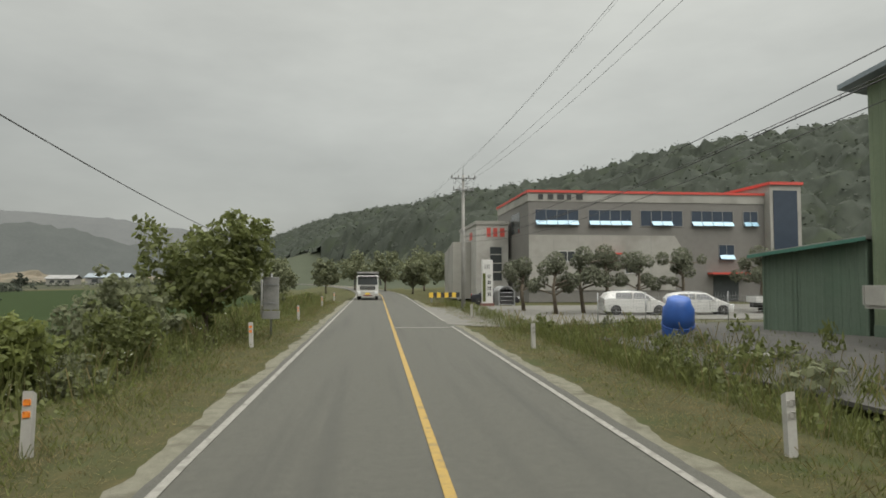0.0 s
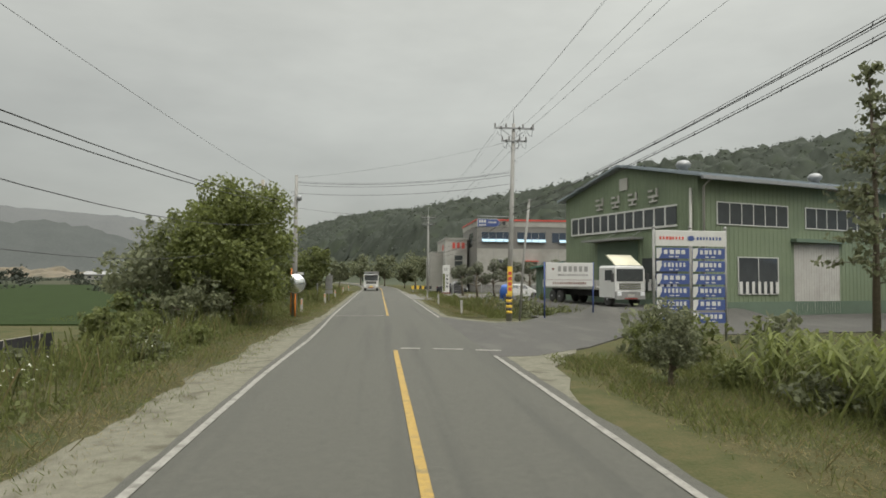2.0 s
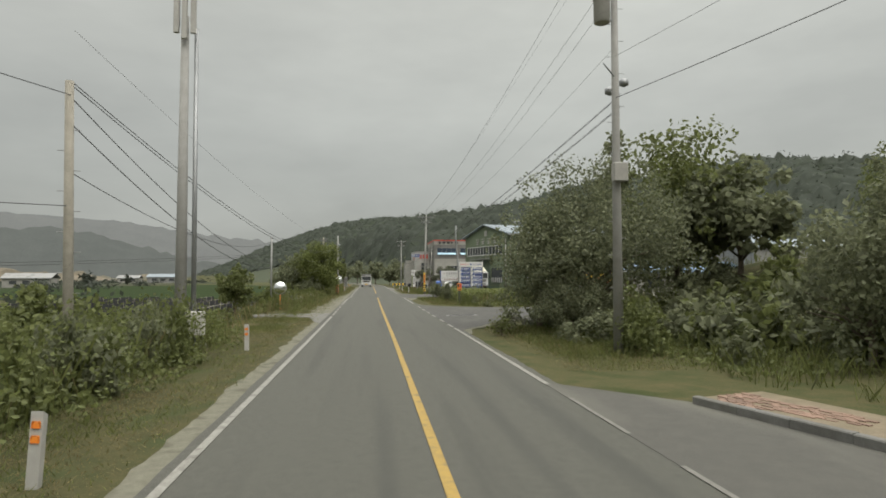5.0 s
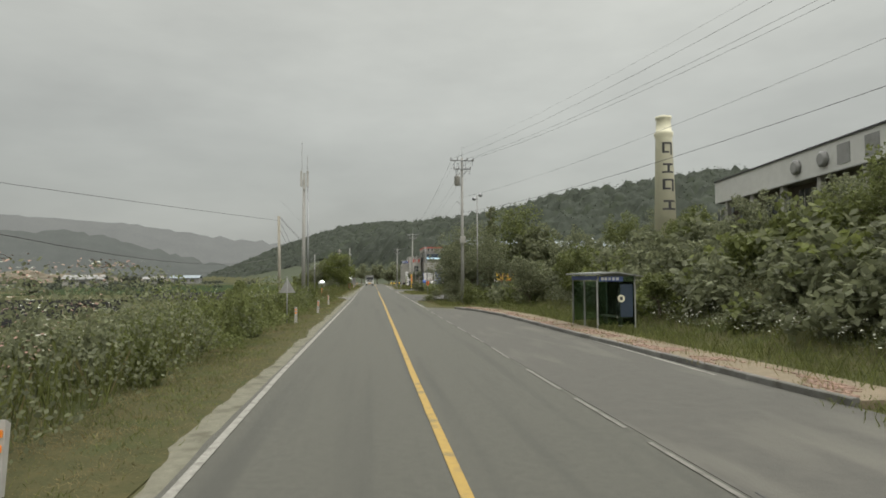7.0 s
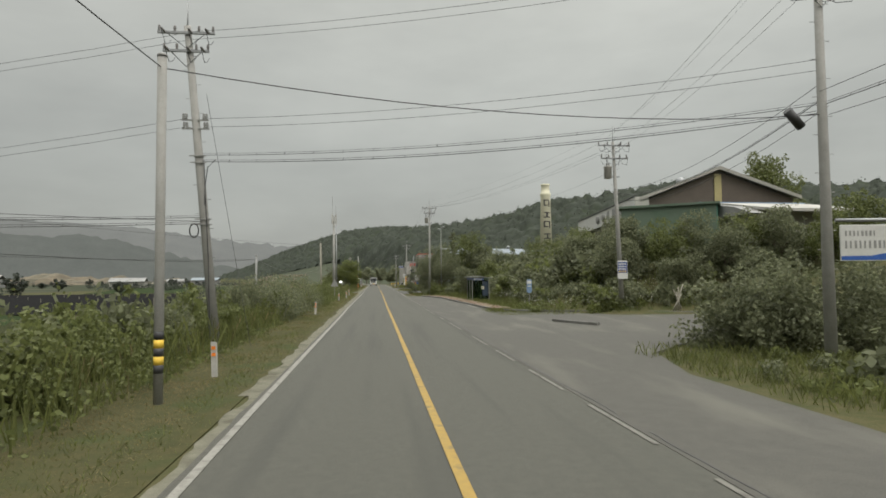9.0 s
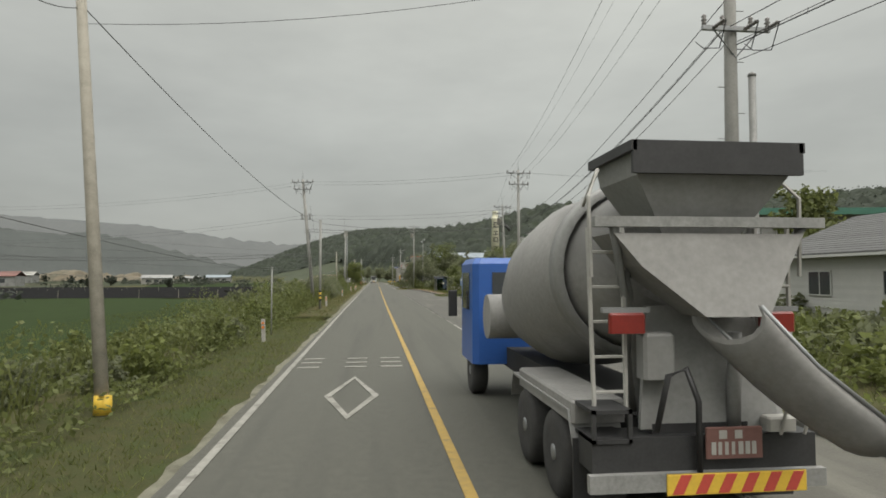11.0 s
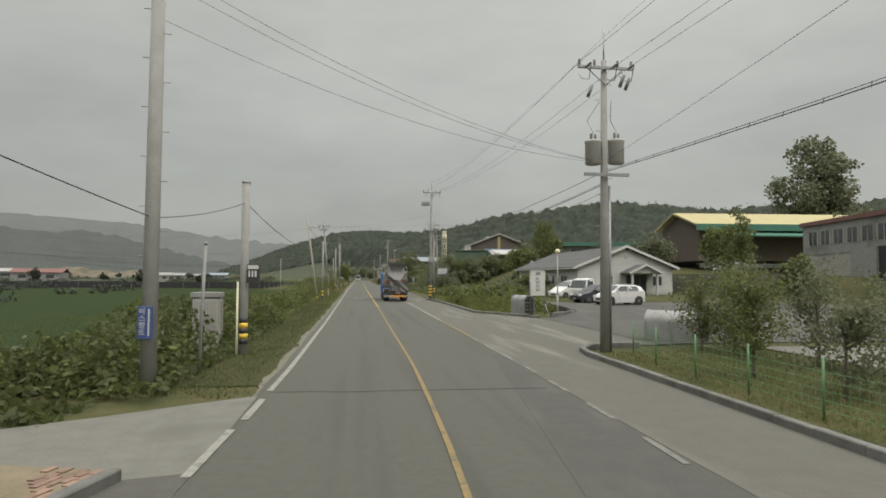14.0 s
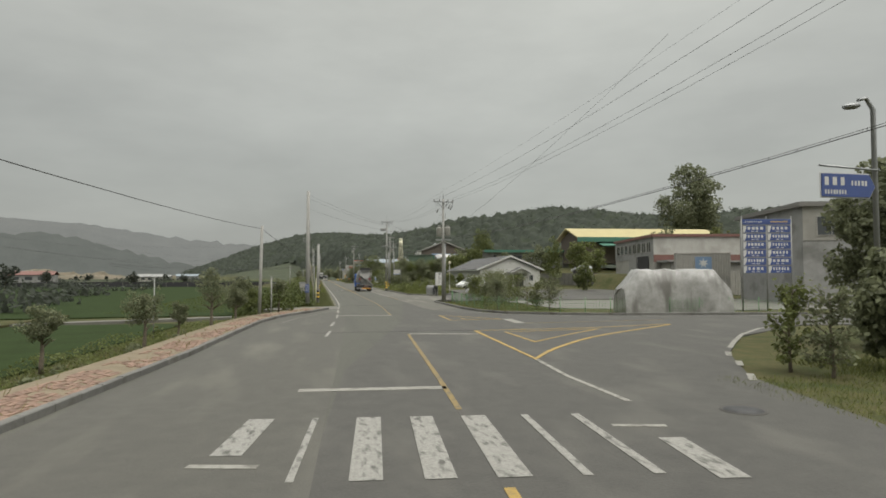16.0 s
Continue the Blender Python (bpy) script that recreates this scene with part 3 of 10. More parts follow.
slab("pavement_left_entrance", [(-2.6, -243.9), (-3.65, -244.6), (-5.0, -245.6), (-6.3, -246.4), (-8.2, -247.0), (-8.2, -248.5), (-5.0, -248.8), (-3.4, -249.5), (-2.6, -250.2)], 0.003, CONCRETE, "concrete field entrance", 0.9)
LK = [(-3.45, -249.2), (-4.1, -251.5), (-4.9, -253.9), (-5.66, -255.6), (-6.45, -258), (-7.2, -262.5), (-7.6, -268), (-8.1, -276), (-9.1, -286), (-10.7, -298), (-13.2, -312), (-16.5, -328)]
slab("pavement_left_bay", [(-2.6, -249.0)] + [(x + 0.05, y) for x, y in LK] + [(-6.5, -328), (-4.2, -290), (-2.6, -262)], 0.006, SIDE_ROAD, "dusty lay-by lane")

# fields
for nm, pts, mt, lb in (
        ("field_rice", [(-11, 95), (-11.5, 8), (-75, 8), (-110, 130), (-60, 190)], PADDY, "bright green rice field"),
        ("field_paddy", [(-10.5, -118), (-10.5, -243), (-90, -250), (-140, -60), (-40, -95)], PADDY, "green rice field"),
        ("field_paddy_south", [(-13, -252), (-16, -330), (-120, -330), (-110, -250)], PADDY, "green rice field with low bunds"),
        ("field_plots", [(-90, 180), (-120, -240), (-420, -240), (-420, 520), (-60, 420)], FARFIELD, "patchwork of distant fields")):
    fixed(nm, Build().poly(pts, -0.95, -0.76 if mt == FARFIELD else -0.70), mt, lb, "field")
fixed("field_bund", strip([(y, -24.0, -23.3) for y in np.arange(-243, -330, -4)], -0.55, 0.3), DRY, "narrow concrete field path", "path")
fixed("field_path", Build().poly([(-10.6, -247.7), (-24, -252.9), (-60, -266), (-60, -264.4), (-24, -251.5), (-10.6, -246.4)], -0.8, -0.58), CONCRETE, "narrow concrete field path", "path")


# ---------- road markings ----------
def line(name, pts, w, material, label, z=0.014):
    """A painted stripe along a plan line, mitred at its bends."""
    p = [Vector(q) for q in pts]
    left, right = [], []
    for i, q in enumerate(p):
        d0 = (q - p[i - 1]).normalized() if i else (p[1] - q).normalized()
        d1 = (p[i + 1] - q).normalized() if i + 1 < len(p) else d0
        n0, n1 = Vector((-d0.y, d0.x)), Vector((-d1.y, d1.x))
        m = n0 + n1
        m = m / max(m.length_squared, 0.35) * w
        left.append(q + m)
        right.append(q - m)
    b = Build()
    k = len(p)
    b.add([(*q, z) for q in left] + [(*q, z) for q in right] + [(*q, z - 0.005) for q in left] + [(*q, z - 0.005) for q in right],
          [(i, k + i, k + i + 1, i + 1) for i in range(k - 1)] + [(i, i + 1, 2 * k + i + 1, 2 * k + i) for i in range(k - 1)] + [(k + i + 1, k + i, 3 * k + i, 3 * k + i + 1) for i in range(k - 1)])
    return fixed(name, b, material, label, "road marking")


def drift(x, y):
    """How far a painted line strays from its straight course at y."""
    if x < 0:
        return float(np.interp(-y, [-25, -8, 4, 9, 17, 26, 45, 63, 108, 118, 150, 196, 224, 240], [0.05, 0.02, 0.18, 0.2, 0.0, 0.02, 0.1, 0.1, -0.06, 0.0, -0.03, 0.06, 0.12, 0.05]))
    if x < 2:
        return float(np.interp(-y, [-5, 37, 63, 110, 118, 150, 203, 224], [0.06, 0.0, 0.04, -0.07, -0.05, -0.07, 0.05, 0.0]))
    return float(np.interp(-y, [40, 60, 100, 110, 150, 180], [0.0, 0.03, -0.03, -0.13, -0.13, 0.0]))


def along(x, a, b, step=3.0):
    n = max(1, round(abs(b - a) / step))
    ys = [a + (b - a) * i / n for i in range(n + 1)]
    return [(x + bend(y) + drift(x, y), y) for y in ys]


line("edge_line_left", along(-2.4, 300, -33.0), 0.135, PAINT_W, "white edge line")
line("edge_line_left_far", along(-2.4, -48, -243.4), 0.135, PAINT_W, "white edge line")
for y in (-35.4, -39.0, -42.4, -45.0, -244.3):
    line("edge_dash", along(-2.4, y, y - 1.8), 0.14, PAINT_W, "short white edge dash")
for pts in ([(-2.56, -246.8), (-2.64, -249.2)], [(-2.72, -250.4), (-2.82, -254.1)], [(-2.93, -256.2), (-3.04, -259.2)]):
    line("edge_dash", pts, 0.13, PAINT_W, "white edge dash")
for y in (-262.5, -268):
    line("edge_dash", [(-2.98 + bend(y) + 0.6, y), (-3.02 + bend(y - 3) + 0.6, y - 2.6)], 0.13, WORN_W, "short white edge dash")
line("centre_line_north", along(1.0, 300, 5.6), 0.14, PAINT_Y, "yellow centre line")
line("centre_line_middle", along(1.0, -12.6, -206), 0.15, PAINT_Y, "yellow centre line")
line("centre_line_worn", along(1.0, -206, -257.2), 0.095, WORN_Y, "narrow worn yellow centre line")
line("centre_line_crossing", along(1.0, -289.6, -330), 0.14, PAINT_Y, "yellow centre line")
line("centre_line_south", along(1.0, -270.2, -285.3), 0.12, WORN_Y, "yellow centre line")
line("edge_line_right", along(4.12, 300, 36), 0.135, PAINT_W, "white edge line")
line("edge_line_right_near", along(4.12, 32, 4.0), 0.135, PAINT_W, "white edge line")
line("edge_line_right_mid", along(4.12, -14.2, -30), 0.135, PAINT_W, "white edge line")
line("edge_line_right_south", along(4.12, -58, -74), 0.135, PAINT_W, "white edge line")
for y in (-36.0, -40.0, -44.0, -47.7, -51.9, -55.6):
    line("lane_dash", along(4.12, y, y - 1.9), 0.13, PAINT_W, "short white lane dash")
for y, y1 in [(-75.6 - 4.6 * i, -78.5 - 4.6 * i) for i in range(6)] + [(-103.2, -106.1), (-108.4, -111.4), (-112.4, -114.9), (-115.8, -119.9), (-122.5, -125.4), (-128.0, -132.9), (-136.2, -139.9), (-141.5, -144.4), (-146.1, -149.2), (-150.8, -153.7), (-155.3, -158.2), (-159.9, -162.8), (-164.5, -167.4)]:
    line("lane_dash", along(4.12, y, y1), 0.085, FAINT_W, "short worn white lane dash")
line("bay_line", [(8.2, -88), (8.45, -98), (8.4, -110)], 0.12, PAINT_W, "faint white kerb line")
line("edge_line_right_lay_by", along(4.1, -168, -222), 0.135, PAINT_W, "white edge line")
line("edge_line_yellow", along(4.1, -222, -231.5), 0.10, WORN_Y, "yellow edge line")
for y in np.arange(-232.0, -250, -2.66):
    line("lane_dash", along(4.1, y, y - 1.4), 0.11, FAINT_W, "short white lane dash")
line("stop_line_north", [(-2.35, 5.45), (0.95, 5.35)], 0.3, PAINT_W, "white stop line")
line("stop_line_works", [(1.25, -12.0), (1.9, -12.1)], 0.28, PAINT_W, "worn white stop line across the lane")
line("stop_line_works", [(2.35, -12.2), (3.35, -12.4)], 0.28, PAINT_W, "worn white stop line across the lane")
line("stop_line_works", [(3.75, -12.6), (4.6, -12.8)], 0.28, PAINT_W, "worn white stop line across the lane")
line("stop_line_yard", [(0.9, 31.5), (4.1, 31.3)], 0.25, PAINT_W, "white stop line")
line("stop_line_south", [(-2.97, -257.0), (-0.92, -257.3), (0.42, -257.5)], 0.38, PAINT_W, "white stop line")
line("stop_line_junction", [(-0.25, -270.05), (2.63, -270.7)], 0.3, PAINT_W, "worn white stop line across the lane")
line("stop_line_crossing", [(-4.5, -282.75), (-1.28, -283.0)], 0.34, PAINT_W, "white stop line")
line("edge_line_junction", [(5.9, -254.2), (8.0, -257.6), (11.5, -259.9), (15.5, -261.1), (30, -263.2), (60, -266.5)], 0.16, PAINT_W, "white edge line")
line("edge_line_turn", [(20, -268.9), (16.5, -270.5), (13.6, -273.1), (11.4, -275.6), (9.9, -277.4)], 0.18, PAINT_W, "white edge line")
for y0, x0 in ((-278.4, 9.1), (-280.4, 8.0), (-282.6, 6.7)):
    line("edge_dash", [(x0, y0), (x0 - 0.6, y0 - 0.9)], 0.18, PAINT_W, "short white edge dash")
line("hatch_outer", [(2.9, -269.1), (2.33, -278.8), (3.25, -277.3), (4.0, -276.25), (4.84, -275.2), (5.75, -274.1), (6.74, -273.05), (8.1, -271.8), (9.55, -270.65), (11.6, -269.1), (13.65, -267.5)], 0.17, PAINT_Y, "yellow chevron outline")
line("hatch_outer_top", [(2.9, -269.1), (8.8, -268.6), (13.8, -267.2)], 0.14, PAINT_Y, "yellow chevron outline")
line("hatch_inner", [(4.06, -270.0), (3.94, -274.2), (6.2, -271.8), (8.8, -269.3), (4.06, -270.0)], 0.12, PAINT_Y, "yellow chevron outline")
line("hatch_north", [(3.4, -258.0), (3.2, -262.2), (6.4, -261.9), (3.4, -258.0)], 0.12, PAINT_Y, "yellow chevron outline")
line("hatch_north_inner", [(4.15, -260.7), (4.2, -261.7), (4.75, -261.6)], 0.1, PAINT_Y, "yellow chevron outline")
line("hatch_north_edge", [(6.6, -265.2), (11, -264.8), (15, -264.3)], 0.11, WORN_Y, "yellow edge line")
line("turn_bar", [(6.6, -261.9), (6.4, -265.1)], 0.55, PAINT_W, "white painted bar")
line("centre_tail", [(2.3, -279.0), (2.0, -282), (1.98, -285.2)], 0.14, PAINT_W, "worn white line")
for i, w in enumerate((0.44, 0.10, 0.42, 0.40, 0.44, 0.13, 0.16, 0.40)):
    x, y = -5.25 + i * 0.915, -285.4 - i * 0.11
    if i == 7:
        line("crossing_stripe", [(1.25, -287.9), (0.98, -289.8)], w, WORN_W, "worn white crossing stripe")
        continue
    end = y - (2.2 if i == 0 else 3.4)
    line("crossing_stripe", [(x + 0.22, y), (x - 0.08, end)], w, WORN_W, "worn white crossing stripe")
line("crossing_arrow", [(-5.75, -288.0), (-4.84, -288.2)], 0.16, PAINT_W, "small white arrow")
line("crossing_arrow", [(0.73, -287.0), (1.6, -287.2)], 0.16, PAINT_W, "small white arrow")
line("crossing_diamond", [(-1.05, -187.3), (-0.56, -184.9), (-0.05, -187.3), (-0.56, -189.3), (-1.05, -187.3)], 0.15, PAINT_W, "white painted diamond")
for x in (-1.9, -0.6, 0.4):
    for k in range(3):
        line("road_character", [(x - 0.3, -181.2 - k * 0.9), (x + 0.3, -181.2 - k * 0.9)], 0.2, PAINT_W, "worn white painted character bars")
line("bay_edge_line", [(-2.9, -250.6), (-3.9, -254.2), (-4.5, -256.3), (-5.35, -258.8), (-6.0, -262.5)], 0.07, FAINT_W, "faint white lay-by line")


# long crack where the widened shoulder meets the old road
for k, (ya, yb) in enumerate(((-118, -134), (-134.5, -152), (-153, -171), (-40, -58))):
    line("road_crack", [(4.22 + 0.05 * noise.noise((y * 0.9, 4.0, k)) + 0.06 * noise.noise((y * 0.2, 8.0, 0)), y) for y in np.arange(ya, yb, -0.45)], 0.022, BLACK, "dark crack in the worn asphalt", 0.0125)
for k, (xa, y, xb) in enumerate(((-4.6, -268.9, 5.8), (-2.3, -243.6, 3.8))):
    line("road_crack", [(x, y + 0.16 * noise.noise((x * 0.8, 2.0, k))) for x in np.arange(xa, xb, 0.4)], 0.022, BLACK, "dark crack across the asphalt", 0.0125)


# ---------- poles, cables and street furniture ----------


def span(a, b, sag=0.8, r=0.010, n=14, rope=False):
    """A hanging cable between two points; rope: a lashed bundle with rings."""
    a, b = Vector(a), Vector(b)
    pts = [a.lerp(b, i / n) - Vector((0, 0, 4 * sag * (i / n) * (1 - i / n))) for i in range(n + 1)]
    r = r * 0.62
    k = Build().tube(pts, r, 5)
    if rope:
        k.tube([p + Vector((0.02, 0, 0.07)) for p in pts], r * 0.6, 4)
        m = int((b - a).length / 1.1)
        for i in range(1, m):
            f = i / m * n
            p = pts[int(f)].lerp(pts[min(n, int(f) + 1)], f - int(f))
            k.tube([p + Vector((0, 0, -0.03)), p + Vector((0.03, 0, 0.09))], 0.008, 4)
    ob = solo("lashed_cable" if rope else "overhead_cable", k, CABLE, "lashed black cable bundle strung between poles" if rope else "thin black overhead cable strung between poles", "cable", "overhead cables")
    return ob


def insulator(b, p, up=True):
    s = 1 if up else -1
    b.lathe([(0.02, 0), (0.055, 0.04 * s), (0.03, 0.07 * s), (0.065, 0.11 * s), (0.03, 0.15 * s), (0.055, 0.19 * s), (0.02, 0.24 * s)][::1 if up else -1], 8, p)


def utility_pole(x, y, top, base=-0.3, lean=(0, 0), arms=((0.0, 1.9),), yaw=0, r=(0.17, 0.10), spike=True, wood=False, bands=True, cans=(), steps=True, extra=None, label="tall round concrete utility pole with steel crossarms", box_z=None, ring=None, ring_x=0.28, poster=None):
    t = thing("utility_pole", pose(x, y, base, 0, 0, yaw), label, "utility pole", "utility poles")
    h = top - base
    lx, ly = lean
    shaft_top = h - (1.1 if spike else 0)
    part("shaft", Build().tube([(0, 0, 0), (lx * 0.5, ly * 0.5, shaft_top / 2), (lx, ly, shaft_top)], r[0], 14, r[1]), POLE_WOOD if wood else POLE, t)
    if spike:
        part("lightning_spike", Build().tube([(lx, ly, shaft_top - 0.3), (lx, ly, h)], 0.035, 6, 0.015), STEEL, t)
    if steps:
        for i in range(int(h / 0.55) - 5):
            z = 2.4 + i * 0.55
            if z > shaft_top - 0.8:
                break
            k = z / shaft_top
            s = 0.30 if i % 2 else -0.30
            part("step_bolt", Build().tube([(lx * k, ly * k, z), (lx * k + s, ly * k, z)], 0.01, 4), STEEL_DULL, t)
    if bands:
        for i in range(7):
            z = 0.7 + i * 0.16
            part("stripe_band", Build().lathe([(r[0] + 0.006, 0), (r[0] + 0.006, 0.16)], 14, (0, 0, z)), (YELLOW, BLACK)[i % 2], t, "yellow band" if i % 2 == 0 else "black band")
    for dz, w in arms:
        z = shaft_top - 0.35 - dz
        arm = part("crossarm", Build().box(lx - w / 2, lx + w / 2, ly - 0.20, ly - 0.11, z, z + 0.09), STEEL, t)
        for s in (-1, 1):
            part("arm_brace", Build().tube([(lx + s * w * 0.32, ly - 0.15, z), (lx, ly - 0.12, z - 0.55)], 0.018, 4), STEEL, t)
        for s in (-0.47, -0.2, 0.22, 0.47):
            b = Build()
            insulator(b, (lx + s * w, ly - 0.155, z + 0.09))
            part("insulator", b, PORCELAIN, arm)
        for s in (-0.36, 0.1, 0.40):
            b = Build()
            for k in range(5):
                b.tube([(lx + s * w, ly - 0.25 - k * 0.09, z + 0.02), (lx + s * w, ly - 0.31 - k * 0.09, z + 0.01)], 0.05, 6, 0.03)
            part("strain_insulator", b, PORCELAIN, arm)
            b = Build().tube([(lx + s * w, ly - 0.7, z), (lx + s * w + 0.05, ly - 0.35, z - 0.45), (lx + s * w, ly + 0.2, z - 0.25), (lx + s * w, ly + 0.5, z)], 0.012, 5)
            part("jumper_wire", b, CABLE, arm)
    for cx, cz in cans:
        c = part("transformer", Build().lathe([(0.22, 0), (0.27, 0.03), (0.27, 0.75), (0.29, 0.78), (0.29, 0.84), (0.1, 0.9)], 16, (cx, -0.05, cz)), WHITE_OLD, t, "pale grey transformer can")
        b = Build()
        insulator(b, (cx - 0.08, -0.1, cz + 0.86))
        insulator(b, (cx + 0.1, 0.0, cz + 0.86))
        part("bushing", b, PORCELAIN, c)
        part("bracket", Build().box(min(0, cx), max(0, cx), -0.06, 0.02, cz + 0.1, cz + 0.17), STEEL, c)
        part("lead_wire", Build().tube([(cx, -0.1, cz + 1.1), (cx - 0.25, -0.15, cz + 1.5), (cx * 0.5, -0.12, cz + 2.2)], 0.01, 4), CABLE, c)
    if box_z:
        part("meter_box", Build().rbox(-0.24, 0.24, -0.42, -0.14, box_z, box_z + 0.6, 0.03), PALE_BOX, t)
    if ring:
        b = Build()
        for k in range(3):
            b.tube([(ring_x + (0.15 + 0.012 * k) * math.cos(a), -0.2 - 0.02 * (k % 2), ring + (0.24 + 0.015 * k) * math.sin(a)) for a in np.linspace(0, 6.28, 17)], 0.014, 5)
        part("coiled_cable", b, CABLE, t)
    if poster:
        z, w, hh, m = poster
        part("poster", Build().rbox(-w / 2, w / 2, -r[0] - 0.05, -r[0] - 0.03, z, z + hh, 0.005), m, t, "printed advert wrapped to the pole")
        for i in range(4):
            write("print_bar", (WHITE, RED, BLUE, BLACK)[i], t, -w * 0.4, w * 0.4, z + hh * (0.15 + 0.2 * i), z + hh * (0.27 + 0.2 * i), -r[0] - 0.05, 4, rnd, 0.004)
    return t


def steel_post(x, y, h, r=0.06, base=-0.3, lean=(0, 0), stripes=False, label="slim grey steel post", mt=None):
    t = thing("steel_post", pose(x, y, base), label, "post", "slim posts")
    part("shaft", Build().tube([(0, 0, 0), (lean[0] * 0.4, lean[1] * 0.4, (h - base) * 0.5), (lean[0], lean[1], h - base)], r, 10), mt or STEEL_DULL, t)
    part("cap", Build().lathe([(r + 0.01, 0), (r + 0.01, 0.05), (r * 0.4, 0.09)], 10, (lean[0], lean[1], h - base - 0.02)), STEEL_DULL, t)
    if stripes:
        for i in range(5):
            part("stripe_band", Build().lathe([(r + 0.006, 0), (r + 0.006, 0.17)], 10, (lean[0] * 0.2, 0, 0.9 + 0.17 * i)), (BLACK, YELLOW)[i % 2], t)
    return t


utility_pole(6.9, 47.5, 11.6, arms=((0, 1.9), (0.9, 1.6)), bands=False)
p1 = utility_pole(7.95, 1.7, 12.6, arms=((0, 2.4), (0.75, 1.5)), lean=(0.3, 0.3), ring=None)
part("notice", Build().rbox(-0.14, 0.14, -0.21, -0.18, 1.8, 3.4, 0.005), YELLOW, p1, "yellow notice wrapped round the pole")
for i in range(4):
    part("print_bar", Build().box(-0.1, 0.1, -0.222, -0.21, 2.0 + i * 0.3, 2.2 + i * 0.3), RED, p1)
arm = part("sign_arm", Build().tube([(0, -0.1, 6.25), (-1.95, -0.35, 6.25)], 0.03, 6), STEEL, p1)
plate = part("street_sign", Build().side([(-1.9, 5.66), (-0.78, 5.66), (-0.62, 5.87), (-0.78, 6.08), (-1.9, 6.08)], -0.36, -0.33), BLUE, p1, "blue arrow-shaped street sign with white writing")
part("sign_border", Build().side([(-1.93, 5.63), (-0.77, 5.63), (-0.59, 5.87), (-0.77, 6.11), (-1.93, 6.11)], -0.328, -0.31), WHITE, plate)
for x0, x1, z0, z1, n in ((-1.84, -1.4, 5.88, 6.03, 3), (-1.84, -1.42, 5.71, 5.8, 7), (-1.3, -0.82, 5.86, 5.95, 6)):
    w = (x1 - x0) / n
    for i in range(n):
        part("writing_bar", Build().box(x0 + i * w, x0 + (i + 0.75) * w, -0.366, -0.36, z0, z1), WHITE, plate)
steel_post(8.65, 2.1, 6.9, 0.07, lean=(0.35, -0.9), label="thin leaning concrete service post", mt=POLE)
lp = utility_pole(-4.6, 4.85, 8.6, arms=(), spike=False, wood=False, bands=False, label="concrete pole with a lamp and a sign plate")
part("lamp_arm", Build().tube([(0.05, -0.05, 7.55), (0.22, -0.15, 7.62)], 0.025, 6), STEEL, lp)
part("stay_strut", Build().tube([(-0.1, 0.03, 6.95), (-2.05, 0.8, 6.1)], 0.045, 6), STEEL_DULL, lp, "diagonal steel strut")
part("street_light", Build().lathe([(0.05, 0), (0.16, 0.1), (0.14, 0.3), (0.05, 0.36)], 10, (0.2, -0.15, 7.3)), STEEL, lp, "small round street light")
nb = part("number_sign", Build().rbox(0.12, 0.58, -0.2, -0.17, 2.35, 3.0, 0.02), BLACK, lp, "black and white road number sign with bars")
write("sign_writing", WHITE, nb, 0.2, 0.5, 2.58, 2.78, -0.2, 3, rnd, 0.006)
part("sign_top", Build().box(0.15, 0.55, -0.21, -0.2, 2.82, 2.97), WHITE, nb)
part("sign_bottom", Build().box(0.15, 0.55, -0.21, -0.2, 2.38, 2.52), WHITE, nb)
part("conduit", Build().tube([(-0.19, -0.08, 0.4), (-0.19, -0.08, 3.2)], 0.03, 8), ORANGE, lp, "orange plastic conduit")
utility_pole(-6.76, 5.7, 8.4, base=-0.3, arms=((0.2, 1.0),), spike=False, bands=False, wood=True, label="old grey utility pole standing in weeds")
steel_post(-7.95, 8.76, 6.2, 0.07, base=-0.9, mt=POLE)
steel_post(-9.63, 15.6, 3.5, 0.09, base=-0.9, mt=POLE, label="short grey concrete stub post")
span((-4.65, 4.9, 6.9), (-9.63, 15.6, 3.4), 0.1, 0.008)


def convex_mirror(x, y, z, r, yaw=0, orange=True):
    t = thing("convex_mirror", pose(x, y, -0.2, 0, 0, yaw), "round convex traffic mirror on an orange post", "mirror", "traffic mirrors")
    prof = [(r * k, 0.16 * (1 - k * k)) for k in (1, 0.85, 0.7, 0.5, 0.3, 0.1, 0.01)]
    b = Build()
    rings = [[(k * math.cos(a), -0.05 - d, z + 0.2 + k * math.sin(a)) for a in np.linspace(0, 2 * math.pi, 33)[:-1]] for k, d in prof]
    b.loft(rings, False, True)
    part("mirror_face", b, MIRROR, t, "dusty mirror face")
    b = Build()
    b.loft([[(k * math.cos(a), yy, z + 0.2 + k * math.sin(a)) for a in np.linspace(0, 2 * math.pi, 33)[:-1]] for k, yy in ((r, -0.05), (r + 0.035, -0.06), (r + 0.03, 0.02), (r * 0.5, 0.1), (0.05, 0.12))], True, True)
    part("mirror_back", b, STEEL_DULL, t)
    part("post", Build().tube([(0, 0.1, 0), (0, 0.1, z + 0.1)], 0.045, 8), ORANGE if orange else STEEL, t)
    part("bracket", Build().box(-0.05, 0.05, 0.02, 0.14, z + 0.05, z + 0.3), STEEL_DULL, t)
    return t


convex_mirror(-4.5, 4.45, 1.99, 0.56, 8)
convex_mirror(-6.92, -37.9, 1.63, 0.47, 6)
steel_post(-8.3, -33.4, 5.85, 0.075, label="slim grey steel post behind a mirror")


